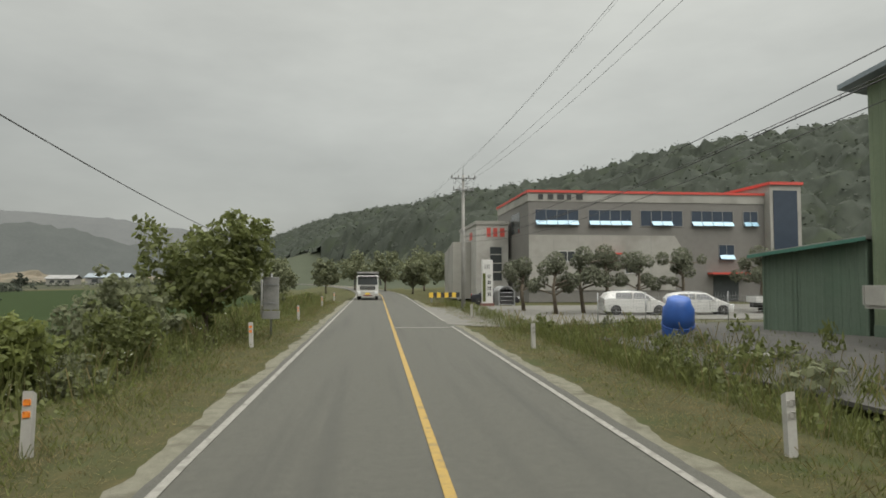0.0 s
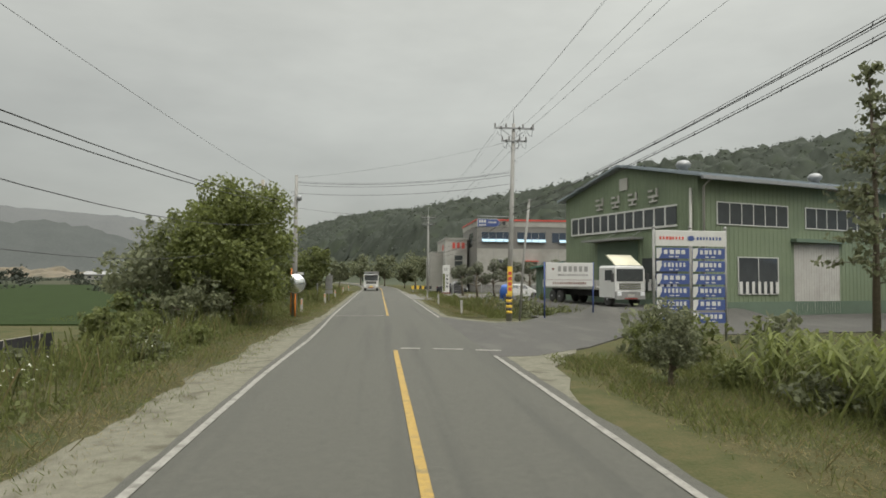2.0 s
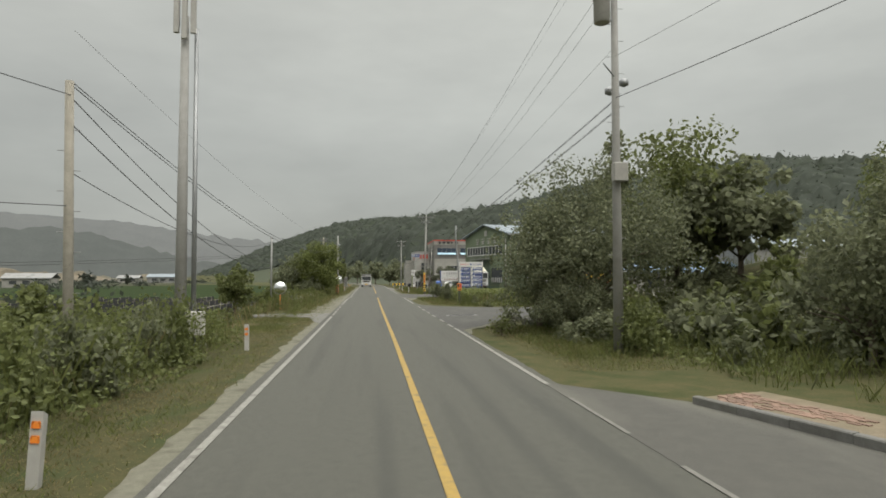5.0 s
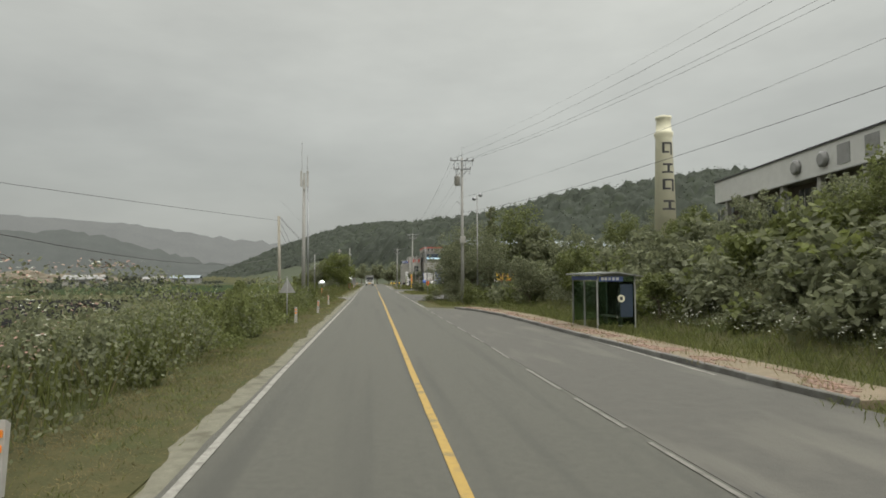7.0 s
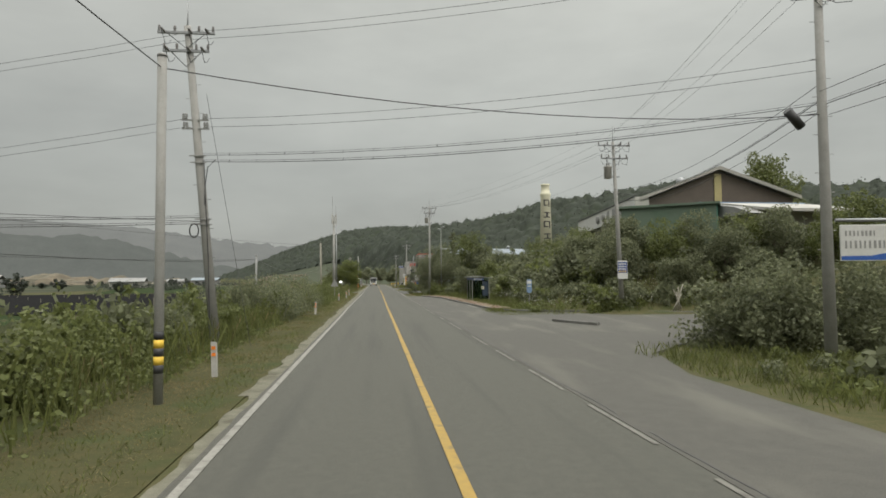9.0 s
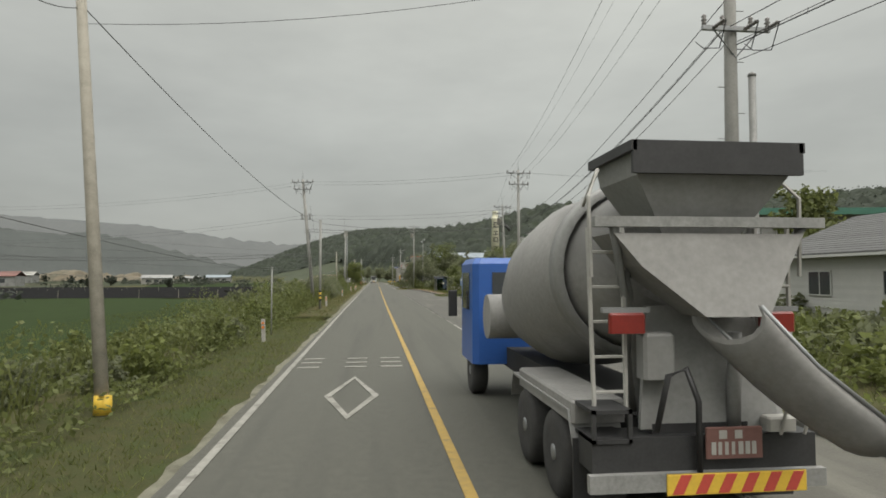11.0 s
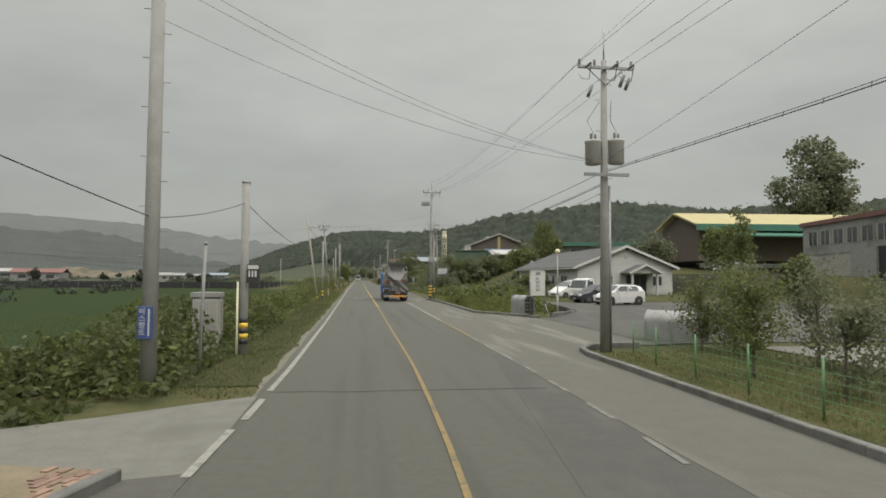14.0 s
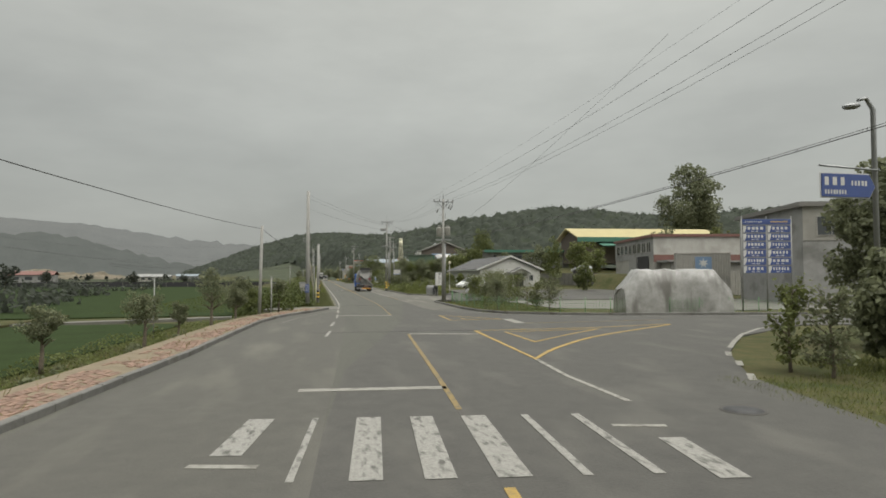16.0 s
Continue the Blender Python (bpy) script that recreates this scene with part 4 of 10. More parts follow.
def delineator(x, y, yaw=0):
    t = thing("delineator_post", pose(x, y, ground_z(x, y) - 0.05, rnd.uniform(-3, 3), rnd.uniform(-3, 3), yaw), "white plastic road delineator post with orange reflectors", "delineator", "delineator posts")
    part("post", Build().across([(-0.055, 0), (0.055, 0), (0.055, 0.93), (-0.055, 0.99)], -0.07, 0.07), WHITE_OLD, t)
    for z in (0.79, 0.62):
        part("reflector", Build().rbox(-0.05, 0.05, -0.064, -0.054, z, z + 0.085, 0.02), ORANGE if x < 0 else PALE_BOX, t)
    return t


for x, y in ((-4.72, 9.5), (-4.3, 23.4), (-4.4, 38.2), (-4.5, 56), (6.1, 8.4), (5.85, 22), (6.1, 38.2), (-4.3, -89.4), (-3.9, -80), (-4.4, -117.0), (-4.25, -145.8), (-4.1, -66), (-4.4, -175.5), (-4.4, 70)):
    delineator(x, y)

# two plates on a post seen from behind
t = thing("road_sign", pose(-4.3, 27.6, -0.2), "grey back of a two-part road sign on a post", "road sign")
part("post", Build().tube([(0, 0, 0), (0, 0, 2.9)], 0.045, 8), STEEL, t)
part("plate", Build().rbox(-0.34, 0.34, -0.09, -0.05, 1.35, 2.75, 0.02), STEEL_DULL, t)
part("plate", Build().rbox(-0.37, 0.37, -0.09, -0.05, 0.95, 1.3, 0.02), STEEL_DULL, t)
for z in (1.6, 2.4):
    part("rail", Build().box(-0.3, 0.3, -0.12, -0.09, z, z + 0.06), STEEL, t)

# middle stretch
q1 = utility_pole(8.15, -68.4, 14.6, arms=((0, 2.2), (0.8, 1.6)), cans=((-0.45, 11.2),), box_z=5.9, bands=False)
part("street_light_arm", Build().tube([(0, 0, 9.4), (-0.6, -0.5, 9.7)], 0.025, 6), STEEL, q1)
lt = thing("street_lamp", pose(10.5, -62.8, -0.2), "twin-headed street lamp on a tall mast", "street lamp")
part("mast", Build().tube([(0, 0, 0), (0, 0, 11.0)], 0.09, 10, 0.05), STEEL_DULL, lt)
for s in (-0.3, 0.35):
    part("lamp_head", Build().lathe([(0.05, 0), (0.2, 0.08), (0.2, 0.28), (0.08, 0.36)], 10, (s, 0, 10.6 + s * 0.6)), STEEL, lt)
am = thing("antenna_mast", pose(-6.45, -65.5, -0.9), "pale antenna mast with panel aerials and whips", "mast")
part("mast", Build().tube([(0, 0, 0), (0, 0, 12.6)], 0.21, 14, 0.13), POLE, am)
part("mast_leg", Build().tube([(0.42, 0.1, 0), (0.36, 0.1, 12.2)], 0.09, 10, 0.07), STEEL, am)
for x, z in ((-0.22, 11.9), (0.35, 11.9), (0.05, 11.7)):
    part("panel_aerial", Build().rbox(x - 0.09, x + 0.09, -0.35, -0.2, z, z + 1.5, 0.02), WHITE_OLD, am)
for x, h in ((-0.2, 16.2), (0.3, 14.9)):
    part("whip_aerial", Build().tube([(x, 0, 12.2), (x, 0, h)], 0.02, 5), STEEL_DULL, am)
part("cabinet", Build().rbox(0.3, 0.85, -0.4, 0, 1.4, 2.2, 0.03), WHITE_OLD, am)
utility_pole(-7.9, -70.3, 7.8, base=-0.9, arms=(), spike=False, bands=False, lean=(-0.15, 0), wood=True, r=(0.14, 0.11), label="old timber pole without arms")
q2 = utility_pole(16.8, -121.2, 13.0, base=1.0, arms=((0, 2.3), (0.9, 1.9)), lean=(-0.4, 0), cans=((-0.82, 8.3),), bands=False, poster=None)
part("advert_board", Build().rbox(-0.36, 0.36, -0.26, -0.22, 1.35, 2.6, 0.02), WHITE, q2, "blue and white printed advert board")
part("advert_panel", Build().box(-0.33, 0.33, -0.27, -0.26, 1.75, 2.5), BLUE, q2)
for i in range(4):
    write("print_bar", (YELLOW, WHITE, WHITE, WHITE)[i], q2, -0.28, 0.28, 1.8 + i * 0.17, 1.9 + i * 0.17, -0.27, 5, rnd, 0.005)
q3 = utility_pole(12.7, -146.2, 13.2, arms=((0, 2.2), (1.0, 1.8)), bands=False, label="tall concrete utility pole with cable closure")
part("cable_closure", Build().tube([(-1.3, -0.3, 7.4), (-0.85, -0.25, 6.95)], 0.13, 10), BLACK, q3, "black cable splice closure")
q4 = utility_pole(-6.02, -138.3, 13.3, base=-0.7, arms=((0, 2.1), (0.7, 1.7)), lean=(-1.2, 0), bands=False, ring=5.05, ring_x=-0.83, r=(0.19, 0.13))
for z, k in ((5.25, 0.17), (5.45, 0.17), (7.6, 0.16), (7.85, 0.16)):
    part("pole_clamp", Build().lathe([(k + 0.012, 0), (k + 0.012, 0.06)], 14, (-1.2 * z / 12.9, 0, z)).box(-1.2 * z / 12.9 - 0.3, -1.2 * z / 12.9 + 0.3, -0.2, -0.15, z + 0.01, z + 0.05), STEEL_DULL, q4)
for z in (8.95, 9.28):
    b = Build()
    for s in (-0.42, -0.32, 0.32, 0.42):
        insulator(b, (-1.2 * z / 12.9 + s, -0.1, z))
    b.box(-1.2 * z / 12.9 - 0.5, -1.2 * z / 12.9 + 0.5, -0.13, -0.07, z - 0.05, z)
    part("insulator_bracket", b, STEEL_DULL, q4)
part("down_lead", Build().tube([(-0.5, -0.17, 7.7), (-0.42, -0.21, 6.2), (-0.3, -0.22, 4.0), (-0.22, -0.22, 1.0)], 0.018, 5), CABLE, q4)
part("drop_loop", Build().tube([(-0.1, -0.1, 7.75), (-0.35, -0.22, 7.45), (-0.44, -0.22, 6.7), (-0.45, -0.2, 6.0)], 0.018, 5), CABLE, q4)
span((-6.5, -138.3, 9.6), (-4.7, -138.6, -0.2), 0.03, 0.014)
steel_post(-4.5, -149.3, 7.15, 0.095, stripes=True, label="tall grey steel post with warning stripes", mt=POLE)
steel_post(-8.57, -116.9, 4.2, 0.07, base=-0.9, mt=GREY)
t = steel_post(-4.8, -89.3, 2.5, 0.03, label="slim grey sign post in the weeds")
part("sign_panel", Build().add([(-0.46, 0.04, 1.95), (0.46, 0.04, 1.95), (0.0, 0.04, 2.75), (-0.46, 0.06, 1.95), (0.46, 0.06, 1.95), (0.0, 0.06, 2.75)],
     [(0, 1, 2), (5, 4, 3), (0, 3, 4, 1), (1, 4, 5, 2), (2, 5, 3, 0)]), STEEL_DULL, t, "grey back of a triangular road sign")

# southern stretch
r1 = utility_pole(7.35, -188.4, 13.3, arms=((0, 2.0), (4.2, 1.5)), box_z=4.4, lean=(0.1, 0))
for i in range(4):
    part("switch_gear", Build().lathe([(0.08, 0), (0.11, 0.05), (0.11, 0.42), (0.05, 0.5)], 10, (-0.95 + i * 0.24, -0.3, 10.7)), GREY, r1)
part("gear_rack", Build().tube([(-1.2, -0.3, 10.65), (0.1, -0.3, 10.75)], 0.03, 5), STEEL, r1)
part("gear_stay", Build().tube([(-1.0, -0.3, 10.7), (0.05, -0.1, 11.6)], 0.025, 5), STEEL, r1)
steel_post(7.75, -188.6, 6.7, 0.075, stripes=True, label="short grey service post with warning stripes")
s1 = utility_pole(7.85, -236.8, 11.2, arms=((0, 2.0),), cans=((-0.42, 6.7), (0.42, 6.75)), bands=False)
part("crossarm_low", Build().box(-0.8, 0.8, -0.28, -0.18, 6.3, 6.4), STEEL, s1)
for x, z in ((-0.7, 9.0), (0.45, 9.4), (0.65, 9.3)):
    part("fuse_cutout", Build().tube([(x, -0.3, z), (x + 0.14, -0.35, z + 0.4)], 0.06, 7), GREY, s1)
part("service_pipe", Build().tube([(0.22, 0.05, 0), (0.2, 0.05, 6)], 0.06, 8), STEEL, s1)
utility_pole(9.2, -305, 12.5, arms=((0, 2.0),), bands=False)
steel_post(-4.05, -195.3, 5.9, 0.085, stripes=True, base=-0.5)
leaning = utility_pole(-4.95, -188.6, 8.9, base=-0.5, arms=(), spike=False, lean=(-1.35, 1.6), wood=True, bands=False, steps=False, r=(0.13, 0.10), label="leaning timber pole on the verge")
part("stripe_band", Build().lathe([(0.16, 0), (0.15, 0.35)], 12, (-0.08, 0.1, 0.5)), YELLOW, leaning, "yellow warning sleeve")
steel_post(-9.0, -187.6, 4.3, 0.045, base=-0.9, label="thin grey post with a cable coil")
steel_post(-4.6, -172.5, 2.9, 0.03)
p295 = steel_post(-4.2, -236.6, 5.5, 0.13, base=-0.6, stripes=True, label="concrete post with a number sign", mt=POLE)
nb = part("number_sign", Build().rbox(0.1, 0.5, -0.2, -0.17, 2.85, 3.45, 0.02), BLACK, p295, "black and white number sign with bars")
write("sign_writing", WHITE, nb, 0.16, 0.44, 3.05, 3.25, -0.2, 3, rnd, 0.006)
part("sign_top", Build().box(0.13, 0.47, -0.21, -0.2, 3.3, 3.42), WHITE, nb)
part("conduit", Build().tube([(-0.18, -0.12, 0), (-0.18, -0.12, 2.9)], 0.035, 8), CREAM, p295)
m1 = utility_pole(-5.05, -243.0, 9.7, base=-0.6, arms=(), spike=False, bands=False, r=(0.17, 0.14), label="bare concrete pole with an advert and cables")
part("advert", Build().rbox(-0.19, 0.13, -0.21, -0.19, 1.72, 2.42, 0.01), BLUE, m1, "blue advert with white letters")
words("아\n스\n팔\n트", 0.15, WHITE, m1, pose(-0.09, -0.215, 2.08, 90, 0, 0), "white letters")
write("print_bar", WHITE, m1, 0.03, 0.1, 1.78, 2.36, -0.21, 1, rnd, 0.005)
utility_pole(-7.9, -254.6, 5.8, base=-0.7, arms=(), spike=False, bands=False, steps=False, r=(0.11, 0.09), lean=(0.12, 0), label="short leaning concrete pole")
steel_post(-7.25, -253.2, 2.4, 0.045, label="thin grey post with a small lamp", mt=POLE)
steel_post(-4.6, -240.5, 3.3, 0.04, lean=(0.1, 0))
steel_post(-12.5, -262, 2.4, 0.03, base=-0.8)

# overhead cables along the right and left
A, B1, C1, D1, E1, F1, G1 = (6.9, 47.5), (8.25, 2.0), (8.15, -68.4), (16.4, -121.2), (12.7, -146.2), (7.4, -188.4), (7.85, -236.8)
tops = {A: 10.1, B1: 11.1, C1: 13.15, D1: 11.55, E1: 11.75, F1: 11.85, G1: 9.75, (9.2, -305): 11.0, (2, 110): 11.0}
chain = [(2, 110), A, B1, C1, D1, E1, F1, G1, (9.2, -305)]
for p, q in zip(chain, chain[1:]):
    for s in (-0.9, 0.5, 1.05):
        span((p[0] + s, p[1], tops[p] + 0.25), (q[0] + s, q[1], tops[q] + 0.25), 0.9 * math.hypot(p[0] - q[0], p[1] - q[1]) / 60, 0.011)
    span((p[0], p[1], tops[p] + 1.2), (q[0], q[1], tops[q] + 1.2), 0.7, 0.006)
for p, q, zp, zq in ((A, B1, 5.7, 6.2), (D1, E1, 8.2, 7.6), (E1, F1, 7.4, 8.0), (F1, G1, 7.4, 5.8)):
    span((p[0] + 0.1, p[1], zp), (q[0] + 0.1, q[1], zq), 0.9, 0.022, rope=True)
    span((p[0] - 0.1, p[1], zp + 0.35), (q[0] - 0.1, q[1], zq + 0.35), 0.8, 0.016)
    span((p[0] + 0.2, p[1], zp - 0.3), (q[0] + 0.2, q[1], zq - 0.25), 1.0, 0.014)
span((7.95, -236.8, 6.2), (9.3, -305, 7.0), 0.9, 0.022, rope=True)
span((7.95, -236.8, 6.6), (8.6, -276, 11.5), 0.5, 0.009)
span((8.1, -68.4, 8.4), (16.8, -121.2, 8.6), 0.8, 0.018)
span((8.1, -68.4, 9.8), (16.8, -121.2, 10.0), 0.8, 0.010)
# service lane cables from the bent post
span((7.95, -31.5, 6.72), (8.15, 1.7, 6.5), 0.4, 0.02, rope=True)
span((7.95, -31.5, 6.5), (8.15, 1.7, 6.1), 0.4, 0.02, rope=True)
span((7.95, -31.5, 6.62), (8.15, 1.7, 6.35), 0.3, 0.012)
span((7.95, -31.5, 6.72), (8.3, -68.4, 8.5), 0.2, 0.02, rope=True)
span((7.95, -31.5, 6.5), (8.3, -68.4, 8.1), 0.25, 0.02, rope=True)
span((8.15, 1.7, 9.2), (8.2, -68.4, 10.2), 0.9, 0.008)
for z in (8.1, 8.25, 7.6):
    span((8.0, 1.7, z + 0.3), (-4.6, 4.85, z - 0.1), 0.35, 0.018, rope=z > 8.2)
span((8.0, 1.7, 10.4), (-4.6, 4.85, 8.45), 0.3, 0.008)
span((8.0, 1.7, 7.2), (-4.6, 4.85, 6.6), 0.7, 0.01)
span((-4.6, 4.85, 6.95), (-7.95, -70.3, 7.75), 2.2, 0.022, 30)
span((-4.6, 4.85, 6.85), (-7.95, -70.3, 7.65), 2.3, 0.022, 30)
span((-4.6, 4.85, 7.4), (-7.95, -70.3, 9.2), 1.2, 0.008, 30)
span((-8.3, -33.4, 3.6), (-7.95, -70.3, 7.3), 0.95, 0.024, 24)
span((-8.3, -33.4, 3.3), (-7.95, -70.3, 6.6), 1.15, 0.026, 24)
span((-7.95, -70.3, 7.4), (-60, -205, 9.7), 1.5, 0.02, 30)
span((-4.6, 4.85, 6.0), (-8.3, -33.4, 5.55), 1.5, 0.02)
span((-8.3, -33.4, 4.4), (-6.6, -6.0, 3.4), 0.9, 0.014)
span((-4.6, 4.85, 7.4), (-6.76, 5.7, 7.6), 0.2, 0.02)
span((-4.6, 4.85, 4.95), (-6.2, 36, 4.2), 0.35, 0.018)
span((-6.2, 36, 4.2), (-6.4, 62, 5.2), 0.5, 0.018)
steel_post(-6.2, 36, 4.4, 0.06, base=-0.8)
span((-8.3, -33.4, 5.55), (-7.95, -70.3, 5.3), 1.1, 0.02, 24)
for k, z in enumerate((4.5, 4.35)):
    span((-8.3, -33.4, z), (-46, -160, z + 0.2 + 0.1 * k), 2.2, 0.02, 28)
for z in (12.1, 11.8):
    span((12.7, -146.2, z - 0.1), (-7.1, -138.3, z - 0.1), 0.35, 0.012)
    span((-7.1, -138.3, z - 0.1), (-60, -128, z - 1.2), 1.6, 0.012)
for z in (8.62, 8.3):
    span((12.7, -146.2, z + 0.1), (-6.45, -138.4, z), 0.35, 0.012)
    span((-7.15, -138.4, z), (-60, -128, z - 1.2), 1.6, 0.012)
span((12.7, -146.2, 7.15), (-6.6, -138.4, 6.97), 0.42, 0.02, rope=True)
span((12.7, -146.2, 7.4), (-6.6, -138.4, 7.22), 0.38, 0.016, rope=True)
span((-4.5, -149.3, 6.9), (12.7, -146.2, 7.1), 0.5, 0.022)
span((-4.5, -149.3, 6.9), (-6.3, -186.8, 8.3), 0.7, 0.02)
for z in (4.85, 4.62):
    span((-6.6, -138.4, z), (-46, -160, z + 0.3), 0.9, 0.02, rope=True)
span((-6.6, -138.4, 4.7), (-46, -161, 6.1), 0.5, 0.016)
span((-4.05, -195.3, 5.7), (-4.2, -236.6, 4.85), 0.95, 0.02)
span((-6.3, -187, 8.2), (-4.05, -195.3, 5.7), 0.3, 0.016)
span((-4.2, -236.6, 4.85), (-5.05, -243, 3.75), 0.12, 0.018)
span((-5.05, -243.0, 3.75), (-7.8, -254.6, 5.6), 0.1, 0.02)
span((-7.8, -254.6, 5.6), (-14, -330, 5.6), 0.9, 0.02)
for k, z in enumerate((9.4, 9.1, 8.2)):
    span((-5.0, -243.0, z), (7.85, -236.8, 6.5), 0.6, 0.009)
span((7.4, -188.4, 9.5), (-6.2, -186.9, 7.9), 0.5, 0.010)
span((-9.0, -187.6, 4.1), (-8.57, -116.9, 3.95), 0.9, 0.018)
span((-9.0, -187.6, 4.1), (-30, -240, 5), 0.9, 0.018)
span((-8.57, -116.9, 3.95), (-8, -70.3, 4.4), 1.0, 0.018)
span((-8.57, -116.9, 3.95), (-30, -170, 4.9), 0.8, 0.018)

# bent slim post with an orange advert
t = thing("steel_post", pose(8.15, -31.4, -0.25), "slim bent steel post with an orange advert board", "post", "slim posts")
part("shaft", Build().tube([(0.12, 0, 0), (0.05, 0, 3.0), (-0.1, 0, 5.0), (-0.22, 0, 6.2), (-0.2, 0, 7.45)], 0.075, 10, 0.06), STEEL, t)
ad = part("advert_board", Build().rbox(-0.08, 0.3, -0.12, -0.09, 1.5, 2.15, 0.01), ORANGE, t, "orange advert board with dark writing bars")
part("print_bar", Build().box(-0.05, 0.09, -0.126, -0.12, 1.75, 2.1), BLACK, ad)
write("print_bar", BLACK, ad, -0.05, 0.27, 1.53, 1.66, -0.12, 6, rnd, 0.005)
part("print_bar", Build().box(0.13, 0.27, -0.126, -0.12, 1.75, 2.1), RED, ad)

# ---------- signs ----------
t = thing("company_sign", pose(10.55, 3.5, -0.1, 0, 0, 8), "white company board on two blue posts", "sign")
for x in (0.0, 3.25):
    part("post", Build().tube([(x, 0.06, 0), (x, 0.06, 3.55)], 0.05, 8), BLUE, t, "blue steel post")
bd = part("board", Build().rbox(0.05, 3.2, -0.03, 0.03, 2.05, 3.5, 0.02), WHITE, t)
write("writing", GREY, bd, 0.85, 2.95, 2.95, 3.28, -0.03, 6, rnd, 0.008, label="grey company name as bars")
write("writing", GREY, bd, 0.85, 2.9, 2.68, 2.8, -0.03, 13, rnd, 0.008)
write("writing", RUST, bd, 0.5, 2.8, 2.16, 2.32, -0.03, 15, rnd, 0.008, label="red-brown number bars")
part("rule", Build().box(0.1, 3.15, -0.036, -0.03, 2.42, 2.45), RUST, bd)
part("emblem", Build().side([(0.42, 3.1), (0.52, 3.0), (0.62, 3.1), (0.52, 3.2)], -0.036, -0.03), RUST, bd)


def directory_sign(m, label, rows, w, h, z0, head, plate_h):
    """Two columns of small plates between posts, under a header board."""
    t = thing("directory_sign", m, label, "sign")
    for x in (0.0, w / 2, w):
        part("post", Build().tube([(x, 0.05, 0), (x, 0.05, z0 + h + 0.1)], 0.055, 8), STEEL_DULL, t)
        part("post_cap", Build().lathe([(0.07, 0), (0.07, 0.05), (0.02, 0.12)], 8, (x, 0.05, z0 + h + 0.08)), STEEL_DULL, t)
    hd = part("header_board", Build().rbox(0.04, w - 0.04, -0.04, 0.02, z0 + h - head, z0 + h, 0.015), WHITE if head > 0.4 else BLUE, t)
    write("writing", RED if head > 0.4 else WHITE, hd, 0.2, w * 0.42, z0 + h - head * 0.6, z0 + h - head * 0.4, -0.04, 8, rnd, 0.008)
    write("writing", BLUE if head > 0.4 else YELLOW, hd, w * 0.58, w - 0.2, z0 + h - head * 0.6, z0 + h - head * 0.4, -0.04, 8, rnd, 0.008)
    part("emblem", Build().lathe([(0.13, 0), (0.13, 0.01)], 14, (0, 0, 0)), BLUE, hd, "", pose(w / 2, -0.045, z0 + h - head / 2, 90, 0, 0) @ Matrix.Diagonal((1.2, 0.8, 1, 1)))
    step = (h - head - 0.05) / rows
    for c in range(2):
        for i in range(rows):
            x0 = 0.07 + c * w / 2
            x1 = x0 + w / 2 - 0.14
            zt = z0 + h - head - 0.08 - i * step
            zb = zt - plate_h
            pl = part("name_plate", Build().rbox(x0, x1, -0.04, 0.0, zb, zt, 0.012), BLUE, t)
            part("white_corner", Build().side([(x0, zb), (x0 + 0.1, zb), (x0 + 0.22, zb + plate_h * 0.55), (x0 + 0.22, zt), (x0, zt)][:4] + [(x0, zt - 0.02)], -0.046, -0.04), WHITE, pl)
            write("writing", WHITE, pl, x0 + 0.32, x1 - 0.1, zb + plate_h * 0.42, zb + plate_h * 0.82, -0.04, rnd.choice((4, 5, 5, 6)), rnd, 0.007)
            write("arrow", WHITE, pl, x0 + 0.55, x1 - 0.35, zb + plate_h * 0.12, zb + plate_h * 0.22, -0.04, 2, rnd, 0.007)
    return t


directory_sign(pose(11.3, -10.0, 0.0, 0, 0, 3), "tall directory sign with blue name plates and white header", 6, 3.1, 3.75, 0.65, 0.62, 0.42)
directory_sign(pose(25.15, -257.9, 0.0, 0, 0, -14), "tall blue directory sign with name plates", 6, 3.4, 3.85, 2.65, 0.38, 0.48)

t = thing("company_sign", pose(13.75, -145.4, 0, 0, 0, -8), "white and blue company board hung on a bent pipe", "sign")
part("pipe_frame", Build().tube([(1.75, 0.03, 0), (1.75, 0.03, 3.9), (1.68, 0.03, 4.05), (1.55, 0.03, 4.12), (-0.1, 0.03, 4.12)], 0.055, 8), STEEL, t)
bd = part("board", Build().rbox(0.0, 1.55, 0.0, 0.05, 2.9, 3.98, 0.02), WHITE, t)
part("blue_foot", Build().side([(0.02, 2.92), (1.53, 2.92), (1.53, 3.16), (0.9, 3.05), (0.02, 3.04)], -0.006, 0.0), BLUE_TARP, bd)
write("writing", GREY, bd, 0.15, 1.1, 3.64, 3.80, 0.0, 8, rnd, 0.008, 0.45)
write("writing", GREY, bd, 0.14, 1.40, 3.27, 3.50, 0.0, 9, rnd, 0.008, 0.45)

t = thing("company_sign", pose(10.75, -217.2, 0.0, 0, 0, -2), "white upright company board with grey writing", "sign")
for x in (-0.03, 0.98):
    part("post", Build().tube([(x, 0.05, 0), (x, 0.05, 3.0)], 0.035, 8), STEEL, t)
bd = part("board", Build().rbox(0.0, 0.95, -0.04, 0.04, 1.3, 2.95, 0.02), WHITE, t)
part("frame_top", Build().box(-0.05, 1.0, -0.05, 0.05, 2.95, 3.0), STEEL, bd)
for i in range(3):
    part("emblem", Build().side([(0.33 + i * 0.1, 2.66), (0.39 + i * 0.1, 2.66), (0.45 + i * 0.1, 2.84), (0.39 + i * 0.1, 2.84)], -0.047, -0.04), BLACK, bd)
